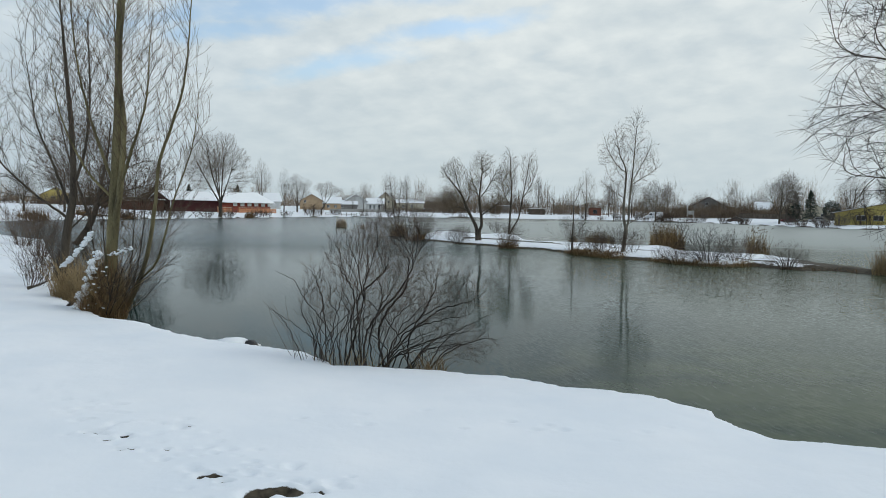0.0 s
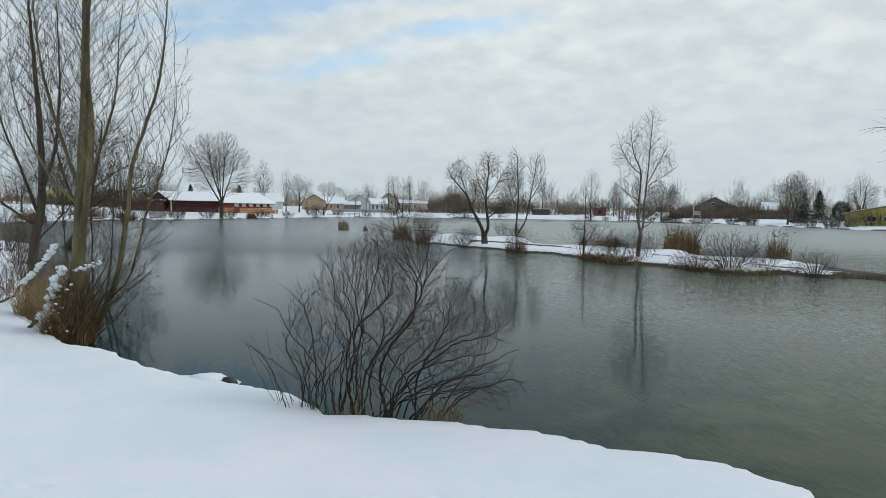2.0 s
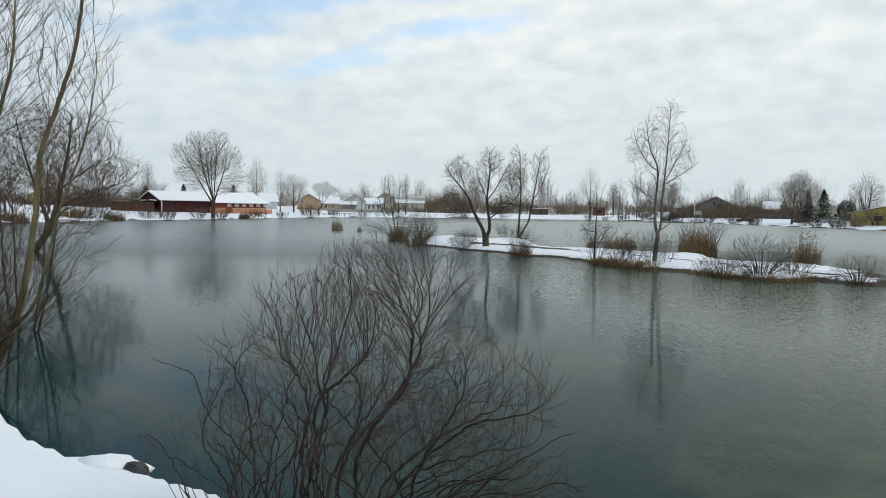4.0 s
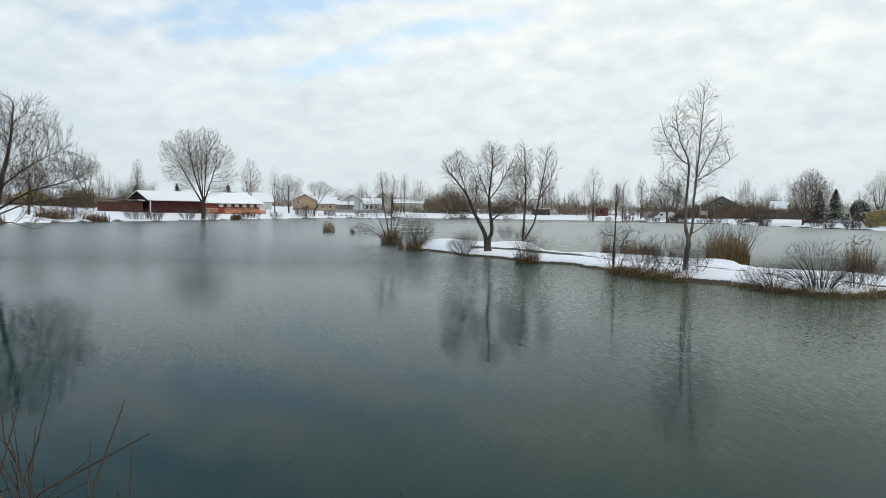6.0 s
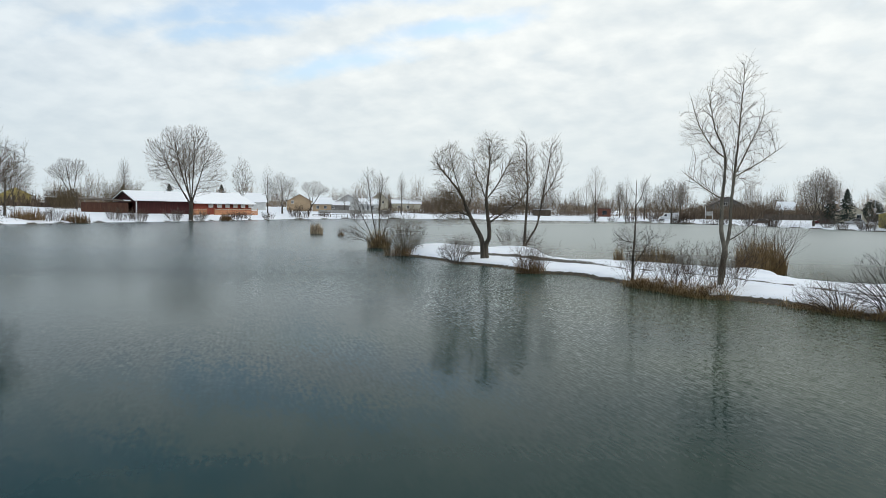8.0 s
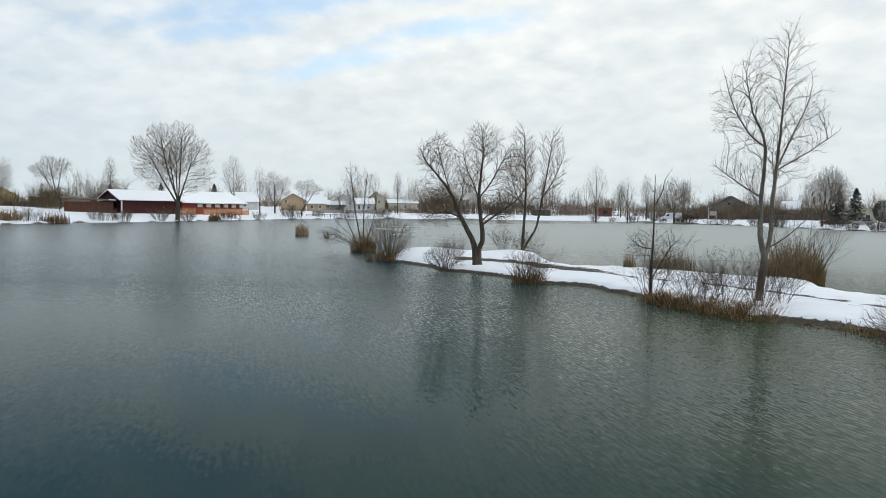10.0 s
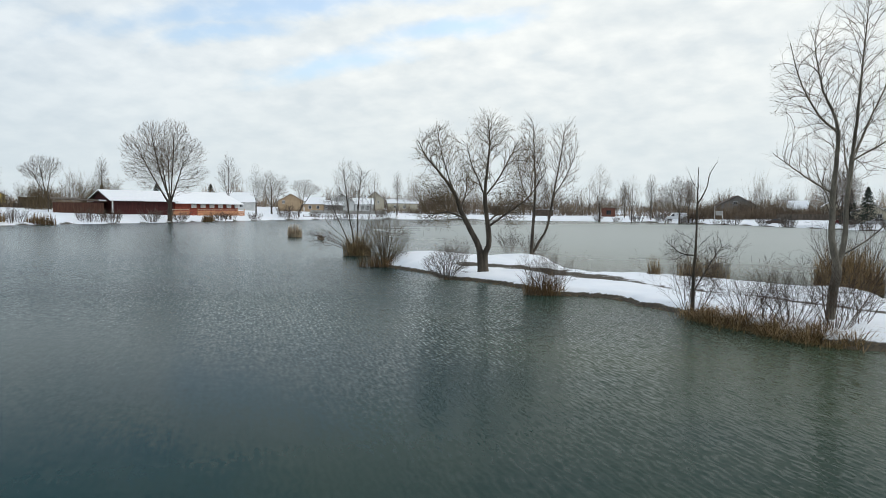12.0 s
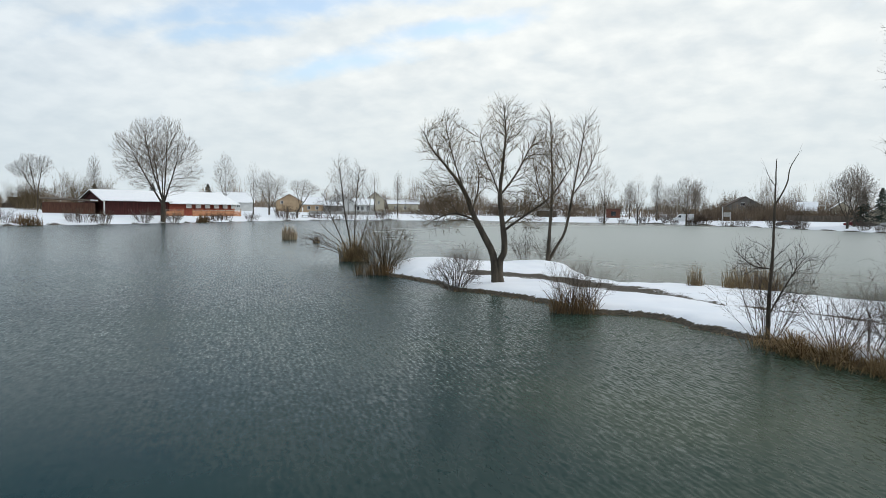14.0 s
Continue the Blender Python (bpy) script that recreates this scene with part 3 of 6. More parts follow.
class Tubes:
    """Collects tapered tubes and strips into one mesh."""

    def __init__(self):
        self.co, self.quads = [], []

    def tube(self, pts, radii, sides):
        base = len(self.co)
        axis = (pts[1] - pts[0]).normalized()
        side = axis.orthogonal().normalized()
        n = len(pts)
        if sides == 2:
            for i, p in enumerate(pts):
                self.co += [p - side * radii[i], p + side * radii[i]]
            for i in range(n - 1):
                a = base + 2 * i
                self.quads.append((a, a + 1, a + 3, a + 2))
            return
        ring = [(math.cos(6.2832 * k / sides), math.sin(6.2832 * k / sides)) for k in range(sides)]
        for i, p in enumerate(pts):
            axis = (pts[min(i + 1, n - 1)] - pts[max(i - 1, 0)]).normalized()
            side = side - axis * side.dot(axis)
            side = side.normalized() if side.length > 1e-6 else axis.orthogonal().normalized()
            other = axis.cross(side)
            r = radii[i]
            for c, s in ring:
                self.co.append(p + side * (c * r) + other * (s * r))
        for i in range(n - 1):
            a = base + i * sides
            for k in range(sides):
                k2 = (k + 1) % sides
                self.quads.append((a + k, a + k2, a + sides + k2, a + sides + k))

    def blade(self, p, q, r, w, rng):
        """A bent flat blade from p over q to r."""
        a = rng.uniform(0, 6.28)
        s = Vector((math.cos(a), math.sin(a), 0)) * w
        b = len(self.co)
        self.co += [p - s, p + s, q + s * 0.8, q - s * 0.8, r + s * 0.2, r - s * 0.2]
        self.quads += [(b, b + 1, b + 2, b + 3), (b + 3, b + 2, b + 4, b + 5)]

    def mesh(self, name, mat, smoothed=True):
        me = bpy.data.meshes.new(name)
        if self.co:
            f = np.array(self.quads, np.int32)
            me.vertices.add(len(self.co))
            me.vertices.foreach_set("co", np.array([c[:] for c in self.co], np.float32).ravel())
            me.loops.add(f.size)
            me.loops.foreach_set("vertex_index", f.ravel())
            me.polygons.add(len(f))
            me.polygons.foreach_set("loop_start", (np.arange(len(f)) * 4).astype(np.int32))
            me.polygons.foreach_set("use_smooth", np.full(len(f), smoothed))
            me.update(calc_edges=True)
        me.materials.append(mat)
        return me


def thing(name, label, category, m, group="", kind=""):
    ob = new(name)
    ob.empty_display_size = 0.2
    ob.matrix_basis = m
    return tagged(ob, label, category, group, kind)


def part(name, source, mat, parent, label=""):
    """Links a bmesh, a Tubes or a mesh as one object under a thing or a part."""
    if isinstance(source, Tubes):
        me = source.mesh(name, mat)
    elif isinstance(source, bmesh.types.BMesh):
        me = bpy.data.meshes.new(name)
        source.to_mesh(me)
        source.free()
        me.materials.append(mat)
    else:
        me = source
    ob = new(name, me)
    ob.parent = parent
    return tagged(ob, label)


def stuff(ob):
    return tagged(ob, kind="stuff")


def spin(rng):
    z = rng.uniform(-1, 1)
    a = rng.uniform(0, 6.2832)
    s = math.sqrt(1 - z * z)
    return Vector((s * math.cos(a), s * math.sin(a), z))


UP = Vector((0, 0, 1))


class Habit:
    """How a kind of tree branches; lists run from the stem outwards."""

    def __init__(self, kids, angle, ratio, begin, rise, wander, segs, sides, taper=0.75, thin=(0.36, 0.5, 0.5, 0.5), least=0.004):
        self.kids, self.angle, self.ratio, self.begin, self.rise, self.wander, self.segs, self.sides = kids, angle, ratio, begin, rise, wander, segs, sides
        self.taper, self.thin, self.least = taper, thin, least


def limb_children(pts, radii, length, level, habit, bins, rng):
    n = len(pts) - 1
    count = habit.kids[level]
    turn = rng.uniform(0, 6.28)
    for j in range(count):
        t = habit.begin[level] + (1 - habit.begin[level]) * (j + rng.random()) / count
        t = min(t, 0.995)
        i = int(t * n)
        k = t * n - i
        p = pts[i].lerp(pts[i + 1], k)
        r = radii[i] * (1 - k) + radii[i + 1] * k
        along = (pts[i + 1] - pts[i]).normalized()
        turn += 2.4 + rng.uniform(-0.5, 0.5)
        a = radians(habit.angle[level]) * rng.uniform(0.7, 1.25)
        side = along.orthogonal().normalized()
        side = side * math.cos(turn) + along.cross(side) * math.sin(turn)
        way = (along * math.cos(a) + side * math.sin(a)).normalized()
        reach = (t - habit.begin[level]) / (1 - habit.begin[level] + 1e-6)
        size = length * habit.ratio[level] * (1.0 - 0.55 * reach) * rng.uniform(0.65, 1.2)
        grow(p, way, size, max(min(r * 0.7, r * habit.thin[level] * rng.uniform(0.8, 1.3)), habit.least), level + 1, habit, bins, rng)


def grow(p, way, length, radius, level, habit, bins, rng):
    n = habit.segs[level]
    pts, d = [p.copy()], way.copy()
    for _ in range(n):
        d = (d + spin(rng) * habit.wander[level] + UP * habit.rise[level]).normalized()
        pts.append(pts[-1] + d * (length / n))
    radii = [max(radius * (1 - habit.taper * i / n), habit.least * 0.5) for i in range(n + 1)]
    bins[min(level, len(bins) - 1)].tube(pts, radii, habit.sides[level])
    if level < len(habit.kids):
        limb_children(pts, radii, length, level, habit, bins, rng)


def stem(points, radius, habit, bins, rng, level=0, taper=0.8, steps=3):
    """A limb led through a few given places, with its own side growth."""
    pts = []
    src = [Vector(p) for p in points]
    ext = [src[0] * 2 - src[1]] + src + [src[-1] * 2 - src[-2]]
    for i in range(1, len(ext) - 2):
        p0, p1, p2, p3 = ext[i - 1:i + 3]
        for k in range(steps):
            t = k / steps
            pts.append(0.5 * ((2 * p1) + (p2 - p0) * t + (2 * p0 - 5 * p1 + 4 * p2 - p3) * t * t + (3 * p1 - p0 - 3 * p2 + p3) * t ** 3))
    pts.append(src[-1])
    n = len(pts) - 1
    pts = [p + spin(rng) * radius * 0.25 if 0 < i else p for i, p in enumerate(pts)]
    radii = [max(radius * (1 - taper * i / n), habit.least) for i in range(n + 1)]
    radii[0] *= 1.25 if level == 0 else 1.0
    bins[level].tube(pts, radii, max(habit.sides[level], 6))
    length = sum((b - a).length for a, b in zip(pts, pts[1:]))
    limb_children(pts, radii, length, level, habit, bins, rng)


def finish_tree(name, label, category, m, bins, bark, twig, group="", names=("trunk", "branchwork", "crown")):
    ob = thing(name, label, category, m, group)
    part(names[0], bins[0], bark, ob)
    if len(bins) > 2:
        stuff(part(names[1], bins[1], bark, ob))
    stuff(part(names[-1], bins[-1], twig, ob))
    return ob


def led(points, step, rng, wobble=0.0):
    """A smooth line through a few given places, cut into even steps."""
    src = [Vector(p) for p in points]
    ext = [src[0] * 2 - src[1]] + src + [src[-1] * 2 - src[-2]]
    out = [src[0]]
    for i in range(1, len(ext) - 2):
        p0, p1, p2, p3 = ext[i - 1:i + 3]
        n = max(1, round((p2 - p1).length / step))
        for k in range(1, n + 1):
            t = k / n
            out.append(0.5 * ((2 * p1) + (p2 - p0) * t + (2 * p0 - 5 * p1 + 4 * p2 - p3) * t * t + (3 * p1 - p0 - 3 * p2 + p3) * t ** 3) + spin(rng) * wobble)
    return out


def lobe_points(lobes, count, gen, shell=0.5):
    """Places for twig ends, scattered through a crown of several uneven lobes."""
    vol = np.array([l[3] * l[4] * l[5] for l in lobes]) ** 0.8
    share = np.maximum((vol / vol.sum() * count).astype(int), 8)
    out = []
    for l, k in zip(lobes, share):
        d = gen.normal(size=(k, 3))
        d /= np.linalg.norm(d, axis=1)[:, None]
        r = gen.random(k) ** shell * (1 + 0.16 * np.sin(d[:, 0] * 5 + l[0]) * np.cos(d[:, 2] * 4 + l[2]))
        out.append(np.array(l[:3]) + d * r[:, None] * np.array(l[3:6]))
    return np.concatenate(out)


def branch_out(stems, lobes, count, step, rng, kill=1.1, reach=9.0, up=0.1, wander=0.25, shell=0.5, wobble=0.05, rounds=130):
    """Limbs that grow step by step from the given stems into the free room of the crown."""
    gen = np.random.default_rng(rng.randrange(1 << 30))
    pos, up_to, given, trunk = [], [], [], []
    for k, (pts, r0, r1) in enumerate(stems):
        line = led(pts, step, rng, wobble * step)
        last = -1
        if pos and line[0].z > 0.05:
            q = np.array(pos) - np.array(line[0])
            last = int((q * q).sum(1).argmin())
        for i, p in enumerate(line):
            pos.append(p[:]), up_to.append(last), trunk.append(line[0].z < 0.5 or k == 0)
            given.append(r0 + (r1 - r0) * i / max(1, len(line) - 1))
            last = len(pos) - 1
    seeded = len(pos)
    kids = {}
    goal = lobe_points(lobes, count, gen, shell)
    node = np.array(pos)
    cost, dist, near = np.full(len(goal), 1e9), np.full(len(goal), 1e9), np.zeros(len(goal), int)

    def meet(first):
        """Hands each free place to the limb that heads for it best, and drops those that are reached."""
        nonlocal goal, cost, dist, near
        for a in range(first, len(node), 300):
            v = goal[:, None] - node[None, a:a + 300]
            d = np.sqrt((v * v).sum(2)) + 1e-6
            c = d * (1.75 - (v * head[None, a:a + 300]).sum(2) / d)
            i = c.argmin(1)
            row = np.arange(len(goal))
            better = c[row, i] < cost
            near = np.where(better, i + a, near)
            cost = np.minimum(c[row, i], cost)
            dist = np.minimum(d.min(1), dist)
        keep = dist > kill * step
        goal, cost, dist, near = goal[keep], cost[keep], dist[keep], near[keep]

    par = np.array(up_to)
    head = node - node[np.maximum(par, 0)]
    head[par < 0] = (0, 0, 1)
    head = head / (np.linalg.norm(head, axis=1)[:, None] + 1e-6)
    meet(0)
    for _ in range(rounds):
        act = cost < reach * step
        if not act.any():
            break
        way = goal[act] - node[near[act]]
        way /= np.linalg.norm(way, axis=1)[:, None] + 1e-6
        who, inv = np.unique(near[act], return_inverse=True)
        pull = np.zeros((len(who), 3))
        np.add.at(pull, inv, way)
        pull /= np.linalg.norm(pull, axis=1)[:, None] + 1e-6
        pull = pull + 0.95 * head[who] + gen.normal(size=pull.shape) * wander + np.array([0, 0, up])
        fresh = node[who] + pull / (np.linalg.norm(pull, axis=1)[:, None] + 1e-6) * step
        add = []
        for w, q in zip(who.tolist(), fresh):
            had = kids.setdefault(w, [])
            if len(had) < 4 and all(np.linalg.norm(q - h) > 0.55 * step for h in had):
                had.append(q)
                add.append(q)
                up_to.append(w)
        if not add:
            break
        first = len(node)
        lines = np.array(add) - node[np.array(up_to[first:])]
        node = np.concatenate([node, np.array(add)])
        head = np.concatenate([head, lines / step])
        meet(first)
        if not len(goal):
            break
    return node, up_to, given, trunk, seeded


def crown_tree(name, label, category, m, stems, lobes, count, step, seed, least, bark, twig, bush=False, twigs=1.5, twig_len=2.2, twig_up=0.35, power=2.3, sides=(8, 4, 3), group="", sprig=2, **how):
    """A bare tree or bush: led stems, limbs filling the crown, fine twigs at the ends."""
    rng = random.Random(seed)
    node, up_to, given, trunk, seeded = branch_out(stems, lobes, count, step, rng, **how)
    n = len(node)
    kids = [[] for _ in range(n)]
    area = np.zeros(n)
    rad = np.zeros(n)
    for i in range(n - 1, -1, -1):
        rad[i] = max(least, area[i] ** (1 / power), given[i] if i < seeded else 0)
        if up_to[i] >= 0:
            kids[up_to[i]].append(i)
            area[up_to[i]] += min(rad[i], 6 * least + area[i] ** (1 / power)) ** power
    lead = [max(k, key=lambda c: (c < seeded and i < seeded and c == i + 1, rad[c])) if k else -1 for i, k in enumerate(kids)]
    for _ in range(2):
        old = node.copy()
        for i in range(seeded, n):
            if lead[i] >= 0:
                node[i] = 0.5 * old[i] + 0.25 * (old[up_to[i]] + old[lead[i]])
    at = [Vector(p) for p in node]
    bins = [Tubes(), Tubes(), Tubes()]
    for i in range(n):
        if up_to[i] >= 0 and lead[up_to[i]] == i:
            continue
        pts, rr = ([at[i]], [rad[i] * 1.25]) if up_to[i] < 0 else ([at[up_to[i]], at[i]], [min(rad[up_to[i]], rad[i] * 1.15), rad[i]])
        j = lead[i]
        while j >= 0:
            pts.append(at[j]), rr.append(rad[j])
            j = lead[j]
        if len(pts) < 2:
            continue
        rr[-1] *= 0.6
        level = 0 if i < seeded and trunk[i] else 1 if max(rr) > 3 * least else 2
        bins[level].tube(pts, rr, sides[level])
    for i in range(seeded // 2, n):
        if rad[i] > 3.2 * least:
            continue
        along = (at[i] - at[up_to[i]]).normalized() if up_to[i] >= 0 else UP
        for _ in range(int(twigs + rng.random()) + (2 if lead[i] < 0 else 0)):
            way = (along * 0.9 + spin(rng) * 0.62 + UP * twig_up).normalized()
            size = step * twig_len * rng.uniform(0.5, 1.6)
            mid = at[i] + way * size * 0.5 + spin(rng) * size * 0.06
            bins[2].tube([at[i], mid, mid + (way + spin(rng) * 0.35 + UP * twig_up * 0.4).normalized() * size * 0.5], [least * 0.8, least * 0.65, least * 0.35], sprig)
    names = ("shoot_base", "branchwork", "crown") if bush else ("trunk", "branchwork", "crown")
    return finish_tree(name, label, category, m, bins, bark, twig, group, names)


SHRUB = Habit([8, 7], [34, 38], [0.52, 0.48], [0.2, 0.1], [0.04, 0.04, 0.0], [0.15, 0.2, 0.22], [7, 4, 2], [4, 3, 2], least=0.0035, thin=(0.5, 0.5))
SHRUB_FAR = Habit([6, 5], [30, 36], [0.5, 0.45], [0.2, 0.1], [0.05, 0.04, 0.0], [0.10, 0.16, 0.2], [5, 3, 2], [3, 2, 2], least=0.010, thin=(0.5, 0.5))


def shrub(name, label, category, m, count, height, spread, lean, habit, mat, seed, foot=0.25, thick=0.014, group=""):
    """Many stems fanning out of one foot. lean: mean sideways pull (x, y)."""
    rng = random.Random(seed)
    bins = [Tubes(), Tubes()]
    for _ in range(count):
        a, q = rng.uniform(0, 6.2832), rng.random() ** 0.6
        way = Vector((math.cos(a) * q * spread + lean[0], math.sin(a) * q * spread + lean[1], 1)).normalized()
        p = Vector((math.cos(a) * q * foot, math.sin(a) * q * foot, -0.08))
        grow(p, way, height * rng.uniform(0.6, 1.1) * (1 + 0.25 * q * spread), thick * rng.uniform(0.6, 1.4), 0, habit, bins, rng)
    ob = thing(name, label, category, m, group)
    stuff(part("shoot_base", bins[0], mat, ob))
    stuff(part("crown", bins[1], mat, ob))
    return ob


def reed_clump(label, m, count, height, rx, ry, mat, seed, plumes=0.0, lean=0.18, width=0.012, name="reed_clump", group=""):
    rng = random.Random(seed)
    stalks, heads = Tubes(), Tubes()
    for _ in range(count):
        a, q = rng.uniform(0, 6.2832), math.sqrt(rng.random())
        p = Vector((math.cos(a) * q * rx, math.sin(a) * q * ry, -0.1))
        h = height * rng.uniform(0.45, 1.05) * (1 - 0.35 * q ** 3)
        tilt = Vector((rng.gauss(0, lean) + 0.25 * lean * math.cos(a) * q, rng.gauss(0, lean) + 0.25 * lean * math.sin(a) * q, 0))
        mid = p + UP * h * 0.55 + tilt * h * 0.35
        top = p + UP * h + tilt * h * 1.0
        if rng.random() < 0.12:
            top = mid + tilt.normalized() * h * 0.3 - UP * h * rng.uniform(0, 0.3)
        stalks.blade(p, mid, top, width * rng.uniform(0.6, 1.4), rng)
        if rng.random() < plumes and h > height * 0.8:
            droop = top + Vector((rng.uniform(0.05, 0.16), rng.uniform(-0.05, 0.05), 0.05))
            heads.tube([top, top.lerp(droop, 0.5) + UP * 0.05, droop], [0.006, 0.028, 0.006], 4)
    ob = thing(name, label, "reeds", m, group)
    stuff(part("stalk_mass", stalks, mat, ob))
    if heads.co:
        stuff(part("plume_mass", heads, PLUME, ob))
    return ob


def snow_lump(label, m, sx, sy, sz, seed, name="snow_clump", mat=None):
    bm = bmesh.new()
    bmesh.ops.create_icosphere(bm, subdivisions=3, radius=1.0)
    off = Vector((seed * 3.1, seed * 1.7, 0))
    for vt in bm.verts:
        k = 1 + 0.35 * noise.noise(vt.co * 1.3 + off) + 0.12 * noise.noise(vt.co * 4 + off)
        vt.co = Vector((vt.co.x * sx * k, vt.co.y * sy * k, max(vt.co.z, -0.25) * sz * k))
    for f in bm.faces:
        f.smooth = True
    me = bpy.data.meshes.new(name)
    bm.to_mesh(me)
    bm.free()
    me.materials.append(mat or SNOW)
    ob = new(name, me)
    ob.matrix_basis = m
    return tagged(ob, label, "snow" if mat is None else "stone")


def box(bm, x0, x1, y0, y1, z0, z1, bevel=0.0):
    vs = [bm.verts.new(c) for c in ((x0, y0, z0), (x1, y0, z0), (x1, y1, z0), (x0, y1, z0), (x0, y0, z1), (x1, y0, z1), (x1, y1, z1), (x0, y1, z1))]
    fs = [bm.faces.new([vs[i] for i in q]) for q in ((3, 2, 1, 0), (4, 5, 6, 7), (0, 1, 5, 4), (1, 2, 6, 5), (2, 3, 7, 6), (3, 0, 4, 7))]
    if bevel:
        es = list({e for f in fs for e in f.edges})
        bmesh.ops.bevel(bm, geom=es, offset=bevel, segments=1, affect="EDGES")


def boxed(*dims, bevel=0.0):
    bm = bmesh.new()
    box(bm, *dims, bevel=bevel)
    return bm

# ---- near bank: tall poplars, bush over the water, small things ----


def near_poplars():
    stems = [([(0, 0, -0.1), (0.03, 0, 1.3), (0.12, 0, 3.2), (0.2, 0.05, 4.9), (0.26, 0.1, 6.5), (0.3, 0.1, 8.2), (0.36, 0.2, 11.3), (0.3, 0.3, 14.9)], 0.185, 0.02),
             ([(0.15, 0, 2.9), (0.32, -0.1, 4.05), (0.43, -0.1, 4.9), (0.5, -0.1, 6.3), (0.42, -0.15, 7.7), (0.7, -0.2, 10.8)], 0.10, 0.02),
             ([(0.1, 0.05, 0.55), (0.5, 0.1, 1.35), (0.95, 0.2, 2.6), (1.18, 0.3, 4.2), (1.3, 0.3, 5.3), (1.6, 0.4, 6.3), (1.92, 0.5, 7.6), (2.1, 0.6, 9.9)], 0.085, 0.015),
             ([(0.75, 0.15, 2), (1.3, 0, 2.55), (1.6, -0.1, 3.4), (1.8, -0.1, 4.2), (2.2, 0.0, 5.4), (2.45, 0.0, 6.6)], 0.04, 0.008),
             ([(0.2, 0, 4.6), (-0.25, 0.1, 5.7), (-0.65, 0.2, 6.9), (-0.95, 0.3, 8.2), (-1.1, 0.3, 9.9)], 0.05, 0.01),
             ([(0.43, -0.1, 4.7), (0.85, -0.4, 5.6), (1.25, -0.5, 6.8), (1.4, -0.6, 8.3)], 0.045, 0.01),
             ([(0.3, 0.1, 5.7), (0.0, 0.7, 6.7), (-0.2, 1.1, 8.1), (-0.3, 1.2, 9.7)], 0.045, 0.01),
             ([(0.2, 0.0, 4.2), (-0.4, -0.3, 5), (-0.9, -0.5, 6.2), (-1.2, -0.5, 7.5)], 0.035, 0.008)]
    lobes = [(0.5, 0.1, 7.5, 1.7, 1.5, 2.6), (0.3, 0.2, 10.9, 1.7, 1.6, 3.2), (1.9, 0.3, 6.5, 0.8, 0.9, 2.2), (2.0, 0.0, 4.5, 0.7, 0.7, 1.2), (-0.8, 0.1, 7.5, 0.8, 0.9, 2.2), (0.3, 0.2, 13.9, 1.0, 1.0, 2.2)]
    ob = crown_tree("poplar_tree", "tall bare poplar with several olive mossy stems at the bank edge", "tree", pose(-8.2, 20.2, ground_at(-8.2, 20.2)), stems, lobes, 6400, 0.165, 11, 0.0045, BARK_OLIVE, TWIG_BROWN, up=0.45, wander=0.14, twigs=0.9, twig_len=1.5, twig_up=0.3, sprig=3, reach=7)
    limb = Tubes()
    limb.tube([Vector(q) for q in ((-1.45, 0.15, 1.05), (-1.0, 0.1, 1.4), (-0.65, 0.05, 1.8), (-0.3, 0, 2.3), (0.1, 0, 2.6))], [0.05, 0.07, 0.075, 0.08, 0.08], 7)
    part("broken_limb", limb, BARK_DARK, ob)
    stems = [([(0, 0, -0.1), (0.08, 0, 1.5), (0.2, 0, 2.6), (0.34, 0.1, 3.6), (0.36, 0.1, 4.5), (0.25, 0.2, 6.1), (0.1, 0.2, 8.0), (-0.1, 0.2, 10.4)], 0.16, 0.02),
             ([(0.3, 0.05, 3.2), (-0.35, 0.3, 4.6), (-0.95, 0.4, 6.0), (-1.3, 0.5, 8.0)], 0.06, 0.01),
             ([(0.35, 0.1, 3.9), (0.8, 0.0, 5.2), (1.0, -0.1, 7.0), (1.0, -0.2, 9.2)], 0.06, 0.01),
             ([(0.25, 0.1, 2.9), (-0.8, -0.3, 3.8), (-1.8, -0.6, 5.0), (-2.4, -0.8, 6.6)], 0.05, 0.01),
             ([(0.2, 0.0, 2.5), (0.9, 0.4, 3.4), (1.5, 0.6, 4.4)], 0.03, 0.008)]
    lobes = [(-0.1, 0.1, 6.6, 1.7, 1.5, 2.6), (-1.7, 0, 5.6, 1.3, 1.2, 2.0), (0.9, 0, 6.4, 1.0, 1.0, 2.4), (-0.2, 0, 9.6, 1.3, 1.2, 2.0), (0.7, 0.3, 4.0, 1.2, 0.9, 0.9), (-1.9, -0.3, 3.9, 1.1, 0.9, 0.8)]
    crown_tree("poplar_tree", "bare dark-barked poplar leaning from the snowy bank", "tree", pose(-11.3, 23.9, ground_at(-11.3, 23.9)), stems, lobes, 4000, 0.194, 12, 0.0046, BARK_DARK, TWIG_GREY, up=0.3, wander=0.16, twigs=1.2, twig_len=1.5, twig_up=0.3, sprig=3, reach=7)
    rng = random.Random(13)
    stems = []
    for k in range(5):
        c, d = math.cos(k * 1.26), math.sin(k * 1.26)
        stems.append(([(0.15 * c, 0.15 * d, -0.1), (0.45 * c, 0.4 * d, 1.6), (0.8 * c, 0.7 * d, 3.2), (1.0 * c, 0.9 * d, rng.uniform(4.6, 6.4))], 0.045, 0.008))
